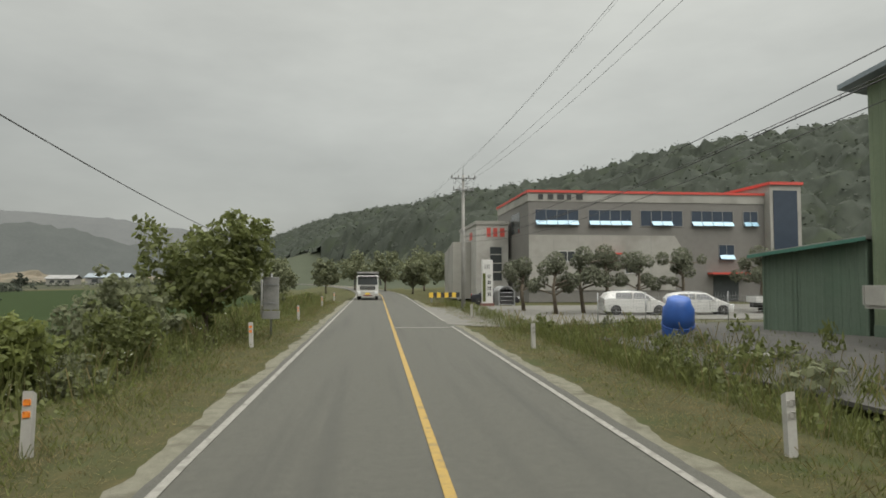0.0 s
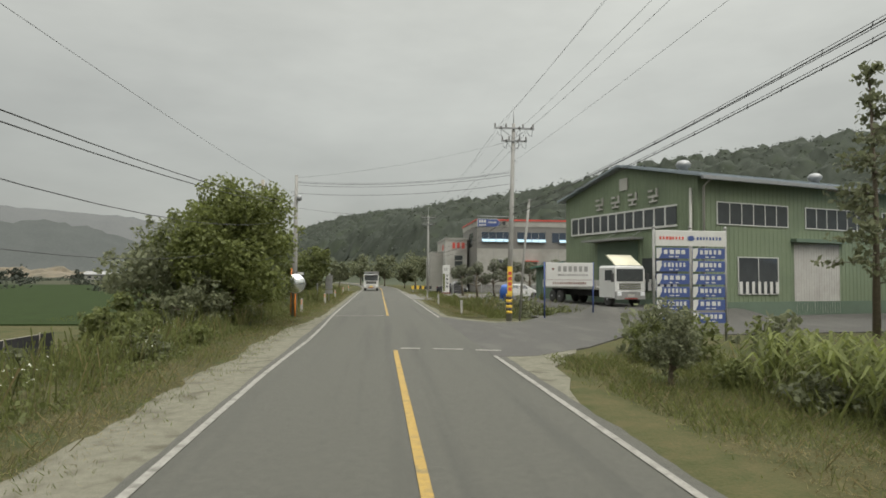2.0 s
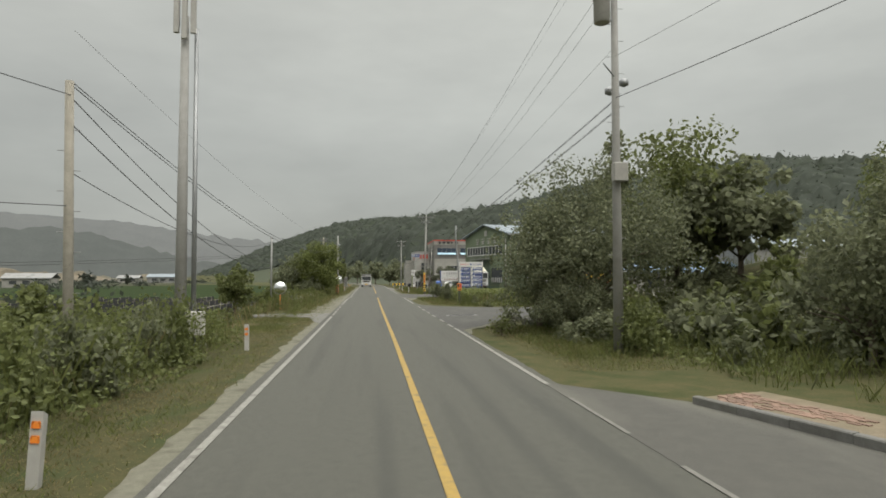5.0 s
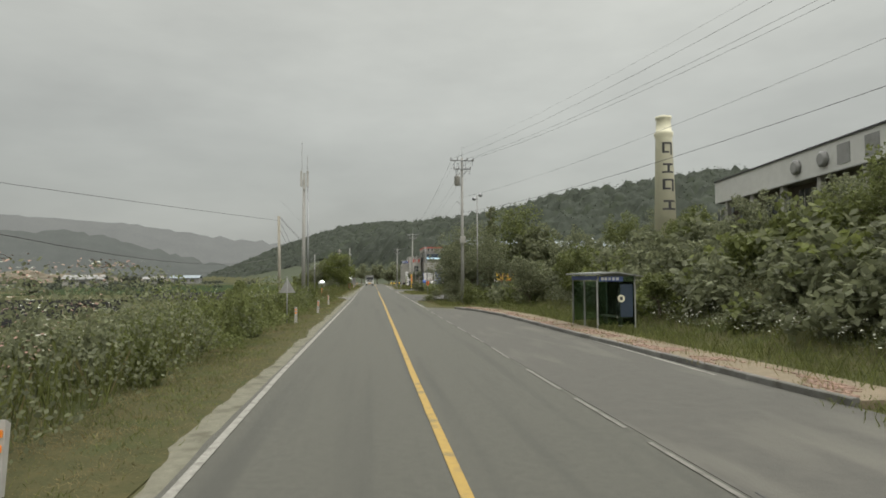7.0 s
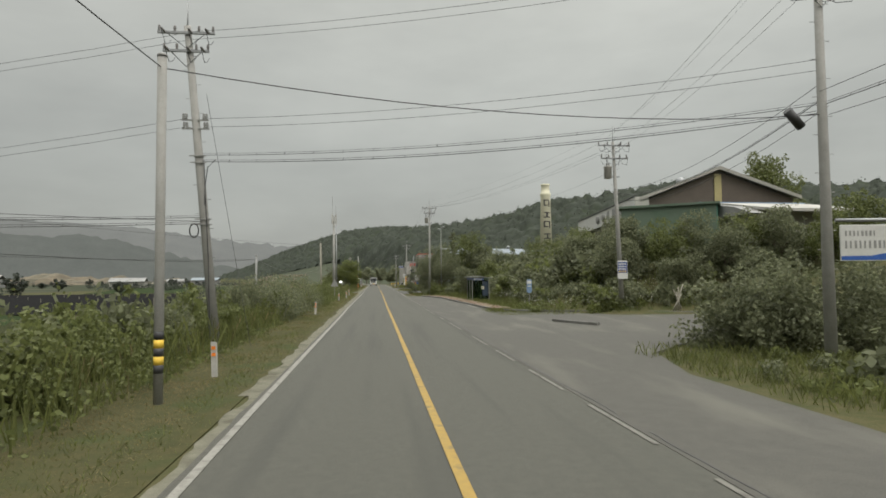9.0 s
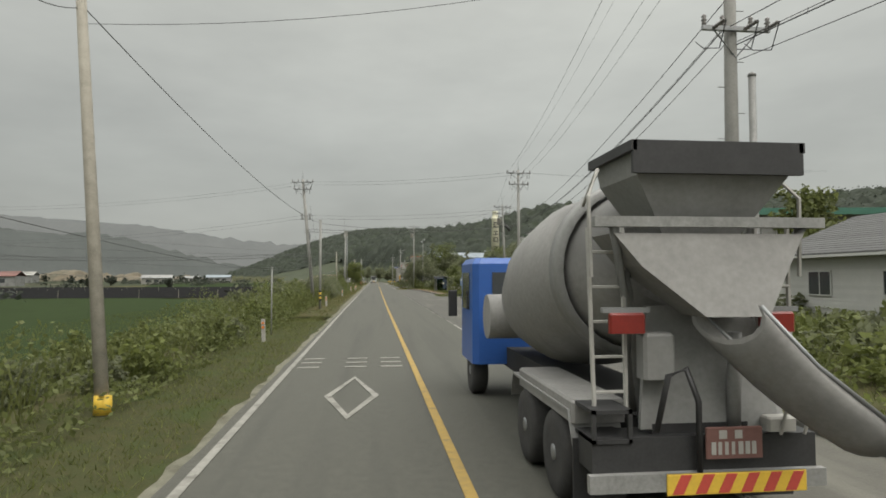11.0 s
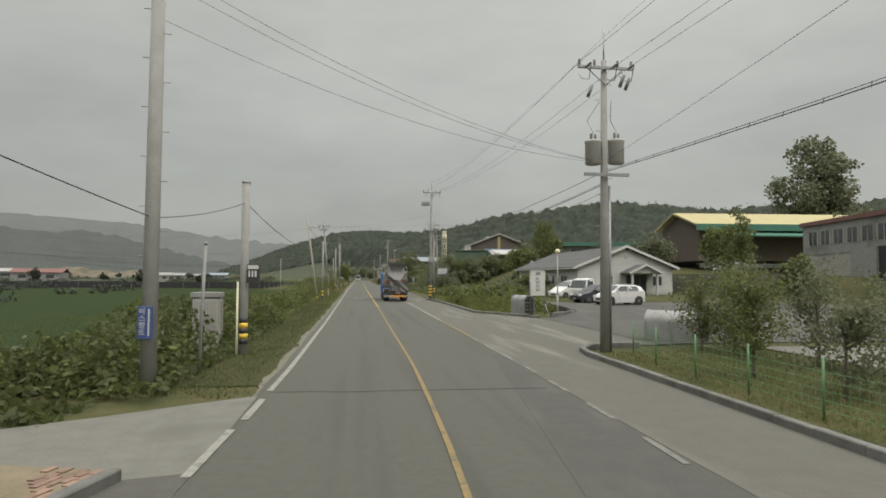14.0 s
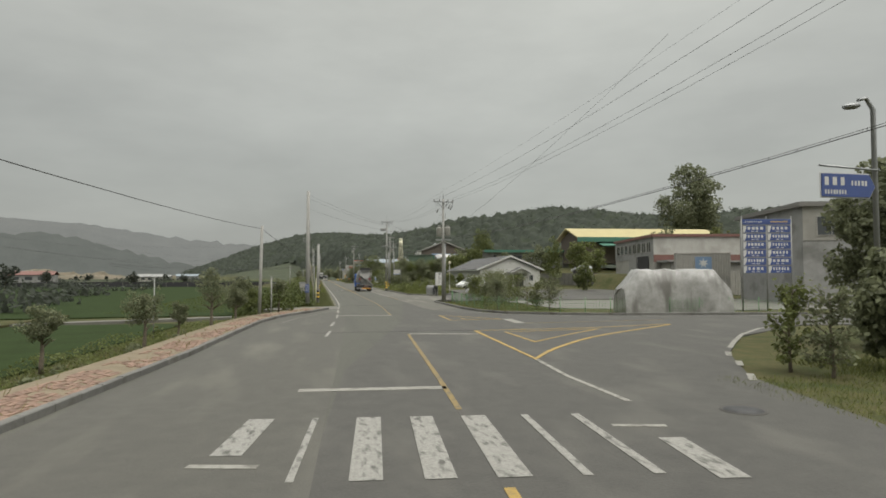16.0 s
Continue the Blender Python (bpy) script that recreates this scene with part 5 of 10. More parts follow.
for i in range(4):
    b = bars(0.34, 0.66, 2.42 - i * 0.24, 2.48 - i * 0.24, -0.04, 1, rnd, 0.007, 0)
    b.box(0.38, 0.44, -0.047, -0.04, 2.36 - i * 0.24, 2.42 - i * 0.24).box(0.34, 0.62, -0.047, -0.04, 2.32 - i * 0.24, 2.36 - i * 0.24)
    part("writing", b, GREY, bd)
part("stay", Build().tube([(1.0, 0, 0.75), (1.2, -0.15, 0)], 0.025, 6), WHITE, t)

t = thing("lamp_post", pose(12.6, -217.2, 0.0), "white garden lamp post with a globe", "lamp")
part("shaft", Build().tube([(0, 0, 0), (0, 0, 1.4)], 0.06, 10).tube([(0, 0, 1.4), (0, 0, 4.1)], 0.04, 10), WHITE_OLD, t)
part("collar", Build().lathe([(0.08, 0), (0.09, 0.06), (0.05, 0.1)], 10, (0, 0, 1.38)), STEEL, t)
part("globe", Build().lathe([(0.05, -0.17), (0.13, -0.12), (0.17, 0), (0.13, 0.12), (0.04, 0.17)], 14, (0, 0, 4.25)), LAMP_GLOBE, t)


def waste_shelter(m, w, d, h, label):
    """An arched metal bin house with a grilled front."""
    t = thing("bin_shelter", m, label, "bin shelter", "bin shelters")
    arch = [(-w / 2, 0)] + [(-w / 2 * math.cos(a), h - w / 2 * 0.8 + w / 2 * 0.8 * math.sin(a)) for a in np.linspace(0, math.pi, 13)] + [(w / 2, 0)]
    inner = [(x * 0.93, max(0, z - 0.04)) for x, z in arch]
    n = len(arch)
    b = Build()
    b.add([(x, 0, z) for x, z in arch] + [(x, d, z) for x, z in arch], [(i, i + 1, n + i + 1, n + i) for i in range(n - 1)], True)
    part("vault", b, STEEL_DULL, t, "dented grey metal vault")
    b = Build()
    b.add([(x, d - 0.05, z) for x, z in arch], [tuple(range(n))])
    part("back", b, STEEL_DULL, t)
    for yy in (-0.03, d * 0.5, d - 0.02):
        r = Build()
        r.add([(x * 1.04, yy, z * 1.02) for x, z in arch] + [(x * 0.9, yy, max(0, z - 0.08)) for x, z in arch] + [(x * 1.04, yy + 0.06, z * 1.02) for x, z in arch],
              [(i, i + 1, n + i + 1, n + i) for i in range(n - 1)] + [(i + 1, i, 2 * n + i, 2 * n + i + 1) for i in range(n - 1)])
        part("hoop", r, STEEL, t)
    for i in range(5):
        z = 0.12 + i * (h - 0.35) / 4
        part("grille_bar", Build().tube([(-w * 0.42, -0.02, z), (w * 0.42, -0.02, z)], 0.018, 5), STEEL, t)
    # near-black plate behind the grille paints the shelter's unlit inside
    part("door", Build().box(-w * 0.4, w * 0.4, 0.05, 0.07, 0.05, h * 0.72), DARK, t)
    return t


waste_shelter(pose(10.7, -217.0, 0.0, 0, 0, 26), 0.9, 1.25, 1.3, "arched grey metal bin house by the entrance")
waste_shelter(pose(12.9, -234.4, 0.0, 0, 0, 48), 1.15, 2.1, 1.2, "large arched metal bin house with hoops")
waste_shelter(pose(11.9, 55.0, 0.0, 0, 0, 5), 1.5, 1.8, 1.75, "arched grey metal bin house beside a pillar sign")

t = thing("pillar_sign", pose(9.6, 54.5, 0.0), "tall white pillar sign with a green stripe", "sign")
part("pillar", Build().rbox(0, 0.95, 0, 0.5, 0.25, 4.1, 0.03), WHITE, t)
part("plinth", Build().box(-0.1, 1.05, -0.1, 0.6, 0, 0.25), RUST, t)
part("stripe", Build().box(0.04, 0.3, -0.008, 0.0, 0.4, 2.9), LEAF_LIGHT, t)
for i in range(4):
    write("writing", BLACK, t, 0.48, 0.8, 2.45 - i * 0.52, 2.78 - i * 0.52, 0, 2, rnd, 0.008)
write("emblem", GREY, t, 0.2, 0.75, 3.3, 3.7, 0, 3, rnd, 0.008)

# bus stop
t = thing("bus_shelter", pose(10.1, -97.3, 0.12), "glazed metal bus shelter with posters", "bus shelter")
W, D, H = 1.85, 3.5, 2.42
for x in (0.03, W - 0.03):
    for y in (0.03, D / 2, D - 0.03):
        part("frame_post", Build().box(x - 0.03, x + 0.03, y - 0.03, y + 0.03, 0, H), STEEL_DULL, t)
part("roof", Build().side([(-0.25, H + 0.02), (W * 0.5, H + 0.1), (W + 0.3, H - 0.08), (W + 0.3, H - 0.04), (W * 0.5, H + 0.16), (-0.25, H + 0.1)], -0.2, D + 0.2), STEEL, t)
part("fascia", Build().box(-0.02, 0.02, 0, D, H - 0.22, H - 0.03), BLUE, t, "blue name strip with writing bars")
part("end_sign", Build().box(0.1, W - 0.6, -0.02, 0.0, H - 0.28, H - 0.05), BLUE, t)
write("sign_writing", WHITE, t, 0.2, W - 0.75, H - 0.23, H - 0.1, -0.02, 5, rnd, 0.006)
for nm, b in (("rear_pane", Build().box(W - 0.035, W - 0.025, 0.05, D - 0.05, 0.15, H - 0.3)), ("end_pane", Build().box(0.06, W * 0.5, -0.005, 0.005, 0.15, H - 0.32)), ("end_pane", Build().box(W * 0.53, W - 0.06, -0.005, 0.005, 0.15, H - 0.05)), ("end_pane", Build().box(0.06, W - 0.06, D - 0.03, D - 0.02, 0.15, H - 0.3))):
    part(nm, b, SHOPGLASS, t).visible_shadow = False
part("timetable", Build().box(W - 0.05, W - 0.04, 0.4, 0.95, 0.9, 1.8), WHITE_OLD, t)
part("timetable", Build().box(W - 0.05, W - 0.04, 1.4, 1.9, 0.9, 1.8), PANEL, t)
part("poster", Build().box(W * 0.6, W - 0.15, -0.012, -0.006, 0.5, 2.0), TEAL, t, "dark faded poster")
rd = part("round_sign", Build().lathe([(0.17, 0), (0.17, 0.015)], 18, (0, 0, 0)), CREAM, t, "round stop sign", pose(W * 0.62, -0.02, 1.35, 90, 0, 0))
part("pictogram", Build().box(-0.07, 0.07, -0.08, 0.08, 0.015, 0.022), BLACK, rd)
part("bench", Build().box(W - 0.6, W - 0.2, 0.6, D - 0.6, 0.4, 0.46), POLE_WOOD, t)
for y in (0.8, D - 0.8):
    part("bench_leg", Build().box(W - 0.5, W - 0.3, y, y + 0.06, 0, 0.4), STEEL_DULL, t)

t = thing("bus_stop_sign", pose(12.0, -114.4, 0.0), "blue and white bus stop plate on a post", "road sign")
part("post", Build().tube([(0, 0.03, 0), (0, 0.03, 2.2)], 0.03, 8), STEEL, t)
pl = part("plate", Build().side([(-0.2, 1.35), (0, 1.25), (0.2, 1.35), (0.2, 2.25), (0.12, 2.35), (-0.12, 2.35), (-0.2, 2.25)], -0.02, 0.02), BLUE_ROOF, t)
part("plate_head", Build().box(-0.16, 0.16, -0.027, -0.02, 2.0, 2.25), WHITE, pl)
write("sign_writing", WHITE, pl, -0.14, 0.14, 1.75, 1.87, -0.02, 4, rnd, 0.006)

# corner lamp post with street sign
t = thing("street_lamp", pose(13.05, -280.3, -0.25), "street lamp post with a blue arrow street sign", "street lamp")
part("mast", Build().tube([(0, 0, 0), (0, 0, 8.0), (-0.25, 0, 8.35), (-0.6, -0.05, 8.25)], 0.09, 10, 0.05), STEEL, t)
part("lamp_head", Build().loft([[(-0.5 - k, w * math.cos(a), 8.1 + hh * math.sin(a) - k * 0.12) for a in np.linspace(0, 6.28, 11)[:-1]] for k, w, hh in ((0, 0.05, 0.05), (0.15, 0.16, 0.1), (0.45, 0.17, 0.1), (0.6, 0.06, 0.04))], True, True), STEEL, t)
part("sign_arm", Build().tube([(0, -0.1, 6.05), (-2.3, -0.3, 6.1)], 0.035, 6), STEEL, t)
pl = part("street_sign", Build().side([(-2.25, 5.15), (-0.55, 5.15), (-0.35, 5.48), (-0.55, 5.85), (-2.25, 5.85)], -0.33, -0.3), BLUE, t, "blue arrow-shaped street sign with white writing")
part("sign_border", Build().side([(-2.29, 5.11), (-0.53, 5.11), (-0.31, 5.48), (-0.53, 5.89), (-2.29, 5.89)], -0.298, -0.28), WHITE, pl)
write("sign_writing", WHITE, pl, -2.15, -1.3, 5.5, 5.75, -0.33, 3, rnd, 0.006)
write("sign_writing", WHITE, pl, -2.15, -1.35, 5.23, 5.36, -0.33, 8, rnd, 0.006)
write("sign_writing", WHITE, pl, -1.2, -0.6, 5.5, 5.65, -0.33, 5, rnd, 0.006)

# service cabinet
t = thing("service_cabinet", pose(-5.5, -235.8, -0.15, 0, 0, 4), "pale ribbed service cabinet with a grey roof", "cabinet")
part("body", Build().rbox(-0.42, 0.42, -0.4, 0.4, 0, 1.92, 0.03), PANEL, t)
part("roof", Build().box(-0.47, 0.47, -0.45, 0.45, 1.93, 2.08), GREY, t)
d = part("door", Build().box(-0.39, 0.39, -0.425, -0.402, 0.08, 1.86), WHITE_OLD, t)
for i in range(9):
    part("rib", Build().box(-0.345 + i * 0.08, -0.305 + i * 0.08, -0.445, -0.426, 0.14, 1.8), PANEL, d)
d = part("side_door", Build().box(0.422, 0.44, -0.36, 0.36, 0.08, 1.86), WHITE_OLD, t)
for i in range(4):
    part("rib", Build().box(0.441, 0.46, -0.28 + i * 0.17, -0.22 + i * 0.17, 0.14, 1.8), PANEL, d)

# drain grates and kerbs
for x, y in ((6.0, -48.0),):
    t = thing("drain_grate", pose(x, y, 0.0, 0, 0, 8), "rusty iron drain grate in a concrete rim", "grate")
    part("rim", Build().box(-1.0, 1.0, -0.35, 0.35, -0.05, 0.012), GREY, t)
    for i in range(12):
        part("bar", Build().box(-0.85 + i * 0.145, -0.78 + i * 0.145, -0.27, 0.27, 0.012, 0.03), BLACK, t)
# pole up the slope behind the side road
utility_pole(43.3, -144.4, 9.2, base=4.0, arms=((0, 2.0), (0.8, 1.6)), bands=False)
for s in (-0.8, 0.8):
    span((12.7 + s, -146.2, 11.9), (43.3 + s, -144.4, 12.9), 0.6, 0.01)
t = thing("manhole_cover", pose(3.65, -286.4, 0.0), "round iron manhole cover set in the asphalt", "manhole")
part("rim", Build().lathe([(0.42, -0.03), (0.42, 0.014), (0.36, 0.016)], 24), APRON, t)
part("cover", Build().lathe([(0.355, -0.02), (0.355, 0.02), (0.01, 0.022)], 24), BLACK, t)


# ---------- buildings ----------
def window(t, x0, x1, z0, z1, y, n=2, frame=None, glass=None, sill=True, d=0.06, name="window"):
    """A framed window on a wall facing -y at y: frame, panes and sill are parts of it."""
    f = frame or WHITE
    w = part(name, Build().box(x0, x1, y - 0.01, y + 0.02, z0, z1), DARK, t)
    k = 0.06
    b = Build().box(x0 - k, x1 + k, y - d, y, z1, z1 + k).box(x0 - k, x1 + k, y - d, y, z0 - k, z0).box(x0 - k, x0, y - d, y, z0, z1).box(x1, x1 + k, y - d, y, z0, z1)
    for i in range(1, n):
        x = x0 + (x1 - x0) * i / n
        b.box(x - 0.025, x + 0.025, y - d + 0.01, y - 0.012, z0, z1)
    part("window_frame", b, f, w)
    for i in range(n):
        a = x0 + (x1 - x0) * i / n + 0.02
        part("pane", Build().box(a, a + (x1 - x0) / n - 0.04, y - 0.03, y - 0.018, z0 + 0.01, z1 - 0.01), glass or DARKGLASS, w)
    return w


def ribbed(b, x0, x1, y, z0, z1, step=0.3, depth=0.025, top=None):
    """Profiled sheet on a plane facing -y; top(x) gives the upper edge."""
    n = max(1, round((x1 - x0) / step))
    xs = []
    for i in range(n):
        a = x0 + (x1 - x0) * i / n
        s = (x1 - x0) / n
        xs += [(a, 0), (a + s * 0.62, 0), (a + s * 0.7, depth), (a + s * 0.92, depth)]
    xs.append((x1, 0))
    k = len(xs)
    b.add([(x, y - d, z0) for x, d in xs] + [(x, y - d, top(x) if top else z1) for x, d in xs], [(i, i + 1, k + i + 1, k + i) for i in range(k - 1)])
    return b


# grey and white factory with a red roof edge
t = thing("factory_building", pose(15.7, 62.0, 0.0), "grey and white factory with a red roof edge", "factory")
part("wall", Build().box(0, 25.7, 0, 16, 0, 10.35), GREY_TILE, t, "grey tiled walls")
part("parapet", Build().box(-0.06, 25.76, -0.06, 16.06, 10.35, 11.25), PANEL, t, "pale parapet panels")
part("roof_edge", Build().box(-0.16, 25.86, -0.16, 16.16, 11.25, 11.5), RED, t, "red roof edge")
part("facade_panel", Build().box(0.0, 15.6, -0.08, 0, 1.2, 6.9), PANEL, t, "pale lower wall panels")
for i in range(1, 6):
    part("panel_joint", Build().box(i * 2.6 - 0.02, i * 2.6 + 0.02, -0.09, -0.078, 1.2, 6.9), GREY, t)
for z in (2.9, 4.6):
    part("panel_joint", Build().box(0, 15.6, -0.09, -0.078, z, z + 0.03), GREY, t)
part("slanted_panel", Build().side([(15.6, 6.9), (15.6, 4.8), (16.9, 4.8)], -0.08, 0), PANEL, t)
for x0, x1 in ((0.7, 5.25), (6.35, 10.9), (11.95, 16.5), (17.5, 22.1), (23.3, 24.9)):
    w = window(t, x0, x1, 7.9, 9.5, 0, 4 if x1 - x0 > 2 else 2, GREY, TEAL)
    n = 4 if x1 - x0 > 2 else 2
    for i in range(n if x0 != 11.95 else 2):
        a = x0 + (x1 - x0) * (i + (1 if x0 == 11.95 else 0)) / n
        part("tilted_sash", Build().add([(a + 0.04, -0.05, 8.4), (a + (x1 - x0) / n - 0.04, -0.05, 8.4), (a + (x1 - x0) / n - 0.04, -0.42, 7.95), (a + 0.04, -0.42, 7.95), (a + 0.04, -0.02, 8.4), (a + (x1 - x0) / n - 0.04, -0.02, 8.4), (a + (x1 - x0) / n - 0.04, -0.39, 7.92), (a + 0.04, -0.39, 7.92)], [(0, 1, 2, 3), (7, 6, 5, 4), (0, 3, 7, 4), (1, 5, 6, 2), (3, 2, 6, 7)]), SKY_PAINTED_PANE, w, "sash tilted open, the mirrored sky painted on in pale blue")
w = window(t, 20.5, 22.2, 4.4, 5.95, 0, 2, GREY, TEAL)
part("tilted_sash", Build().add([(20.55, -0.05, 4.9), (22.15, -0.05, 4.9), (22.15, -0.4, 4.45), (20.55, -0.4, 4.45)], [(0, 1, 2, 3)]), SKY_PAINTED_PANE, w)
window(t, 3.2, 5.6, 4.2, 5.2, -0.08, 3, WHITE)
window(t, 10.2, 11.6, 3.0, 4.4, -0.08, 2, WHITE)
part("canopy", Build().box(19.2, 23.4, -1.0, 0, 2.85, 3.05), RED, t, "red entrance canopy")
part("entrance_door", Build().box(19.8, 22.6, -0.04, 0.02, 0.1, 2.7), DARKGLASS, t)
part("canopy", Build().box(7.2, 9.6, -0.9, 0, 4.9, 5.05), RED, t)
tw = part("stair_tower", Build().box(25.7, 29.2, -1.0, 12, 0, 12.3), PANEL, t, "stair tower")
part("tower_glazing", Build().box(26.05, 28.75, -1.06, -1.0, 1.0, 11.7), TEAL, tw, "dark blue glazed front")
part("roof_edge", Build().box(25.55, 29.4, -1.2, 12.15, 12.3, 12.6), RED, tw)
write("name_letters", BLACK, t, 1.0, 6.0, 10.55, 11.1, -0.06, 5, rnd, 0.05, label="dark company letters as bars")
part("side_window", Build().box(-0.03, 0.02, 4, 8, 7.4, 9.6), DARKGLASS, t)
for x in (19, 23):
    b = Build().lathe([(0.1, 0), (0.25, 0.2), (0.25, 0.5), (0.05, 0.6)], 10, (x, 8, 11.4))
    part("roof_vent", b, STEEL, t)
# white workshop with red letters
t = thing("workshop_building", pose(11.6, 70.0, 0.0), "white flat-roofed workshop with red letters", "workshop")
part("wall", Build().box(0, 3.7, 0, 14, 0, 8.6), WHITE_OLD, t)
part("parapet", Build().box(-0.1, 3.8, -0.1, 14.1, 8.6, 9.0), PANEL, t)
window(t, 1.6, 2.9, 2.2, 6.0, 0, 1, GREY)
for z in (3.1, 4.1, 5.1):
    part("window_bar", Build().box(1.6, 2.9, -0.05, -0.03, z, z + 0.12), WHITE_OLD, t)
write("name_letters", RED, t, 1.2, 3.5, 7.2, 8.2, 0, 3, rnd, 0.05, label="red letters as bars")
part("side_letters", Build().box(-0.03, 0, 3, 5, 7.0, 7.9), RED, t)
part("lean_to", Build().across([(4, 0), (13, 0), (13, 5.8), (4, 6.8)], -2.2, 0), PANEL, t)

# green works with a shallow gable
GW = Matrix.Translation((20.95, 4.5, 0.0)) @ Matrix.Rotation(math.radians(16.2), 4, "Z")
t = thing("works_building", GW, "long green sheet-metal works with a shallow gable", "works")
L, Wd, E0, RZ = 62.0, 15.2, 9.15, 10.85


def gable_top(y):
    return E0 + (RZ - E0) * (1 - abs(y / (Wd / 2) - 1))


part("core", Build().across([(0.05, 0), (Wd - 0.05, 0), (Wd - 0.05, E0 - 0.05), (Wd / 2, RZ - 0.05), (0.05, E0 - 0.05)], 0.05, L), GREEN_WALL, t)
part("side_cladding", ribbed(Build(), 0, L, 0, 0.9, E0, 0.4), GREEN_WALL, t)
b = Build()
n = 40
for i in range(n):
    y0, y1 = Wd * i / n, Wd * (i + 0.62) / n
    y2, y3 = Wd * (i + 0.7) / n, Wd * (i + 0.92) / n
    y4 = Wd * (i + 1) / n
    p = [(y0, 0), (y1, 0), (y2, 0.025), (y3, 0.025), (y4, 0)]
    b.add([(-d, y, 0.9) for y, d in p] + [(-d, y, gable_top(y)) for y, d in p], [(k + 1, k, 5 + k, 6 + k) for k in range(4)])
part("gable_cladding", b, GREEN_WALL, t)
part("plinth", Build().box(-0.05, L, -0.05, Wd, 0, 0.95), GREEN_SHED, t, "dark green base band")
b = Build()
b.across([(-0.7, E0 - 0.15), (Wd / 2, RZ + 0.05), (Wd + 0.7, E0 - 0.15), (Wd + 0.7, E0 + 0.02), (Wd / 2, RZ + 0.22), (-0.7, E0 + 0.02)], -0.5, L + 0.3)
part("roof", b, ROOF_BLUE_GREY, t, "blue-grey sheet roof")
for i in range(48):
    x = i * 1.3
    part("roof_rib", Build().add([(x, -0.7, E0 + 0.02), (x + 0.06, -0.7, E0 + 0.02), (x + 0.06, Wd / 2, RZ + 0.22), (x, Wd / 2, RZ + 0.22), (x, -0.7, E0 + 0.07), (x + 0.06, -0.7, E0 + 0.07), (x + 0.06, Wd / 2, RZ + 0.27), (x, Wd / 2, RZ + 0.27)], [(4, 5, 6, 7), (0, 4, 7, 3), (1, 2, 6, 5), (0, 1, 5, 4)]), ROOF_BLUE_GREY, t)
part("gutter", Build().box(-0.4, L, -0.9, -0.68, E0 - 0.32, E0 - 0.1), STEEL, t)
for x in (0.3, 20.5, 41):
    part("downpipe", Build().tube([(x, -0.75, E0 - 0.3), (x, -0.2, E0 - 0.7), (x, -0.15, 0)], 0.08, 8), WHITE_OLD, t)
for x in (6, 21, 36, 50):
    v = part("roof_vent", Build().lathe([(0.35, 0), (0.35, 0.35), (0.55, 0.4), (0.6, 0.65), (0.4, 0.9), (0.05, 1.0)], 12, (x, Wd / 2, RZ + 0.1)), STEEL, t)
for k in range(7):
    window(t, 1.6 + k * 8.2, 8.0 + k * 8.2, 6.1, 7.5, -0.02, 6, WHITE)
window(t, 3.4, 7.0, 1.5, 3.9, -0.02, 2, WHITE)
for i in range(7):
    part("window_rail", Build().box(3.4 + i * 0.55, 3.65 + i * 0.55, -0.14, -0.1, 1.5, 2.3), WHITE, t)
part("roller_door", ribbed(Build(), 8.6, 13.2, -0.03, 0.1, 5.0, 0.25, 0.02), WHITE_OLD, t, "white roller door")
part("door_hood", Build().box(8.3, 13.5, -0.5, 0, 5.05, 5.3), GREEN_SHED, t)
# gable front: built facing -x, so windows are laid out on a turned helper
gf = part("gable_front", Build().box(0.0, 0.4, 0.0, 0.02, 0.2, 0.5), GREEN_SHED, t, "", pose(-0.03, Wd, 0, 0, 0, -90))
for a, c in ((1.0, 5.0), (5.0, 9.0), (9.0, 13.4)):
    nn = 4 if c - a < 4.5 else 5
    for i in range(nn):
        x = a + (c - a) * i / nn
        part("window_pane", Build().box(x + 0.06, x + (c - a) / nn - 0.06, -0.05, 0, 6.15, 7.35), DARKGLASS, gf)
        part("window_frame", Build().box(x - 0.06, x + 0.06, -0.09, 0, 6.05, 7.45), WHITE, gf)
    part("window_sill", Build().box(a, c, -0.1, 0, 5.98, 6.12), WHITE, gf)
    part("window_head", Build().box(a, c, -0.08, 0, 7.38, 7.5), WHITE, gf)
for i, x in enumerate((4.4, 6.4, 8.4, 10.6)):
    b = Build().box(x, x + 1.0, -0.1, 0, 8.2, 8.35).box(x + 0.1, x + 0.9, -0.1, 0, 7.85, 7.98).box(x + 0.42, x + 0.58, -0.1, 0, 7.98, 8.2).box(x + 0.8, x + 0.95, -0.1, 0, 8.35, 8.8).box(x, x + 0.5, -0.1, 0, 8.6, 8.75)
    part("name_letter", b, WHITE_OLD, gf, "white company letter as plain strokes")
part("emblem_board", Build().box(7.4, 8.3, -0.08, 0, 9.1, 10.0), WHITE_OLD, gf)
part("big_door", Build().box(4.6, 9.4, -0.06, 0, 0.1, 5.2), GREEN_SHED, gf)
part("door_hood", Build().side([(4.0, 5.3), (10.0, 5.3), (10.0, 5.45), (4.0, 5.45)], -1.2, 0), GREY, gf)
for x in (4.1, 7.0, 9.9):
    part("hood_stay", Build().tube([(x, -1.1, 5.4), (x, 0, 6.0)], 0.025, 5), GREY, gf)
part("low_window", Build().box(9.9, 13.4, -0.05, 0, 1.6, 3.9), DARKGLASS, gf)
for i in range(6):
    part("window_rail", Build().box(9.95 + i * 0.62, 10.25 + i * 0.62, -0.1, -0.05, 1.6, 2.4), WHITE, gf)
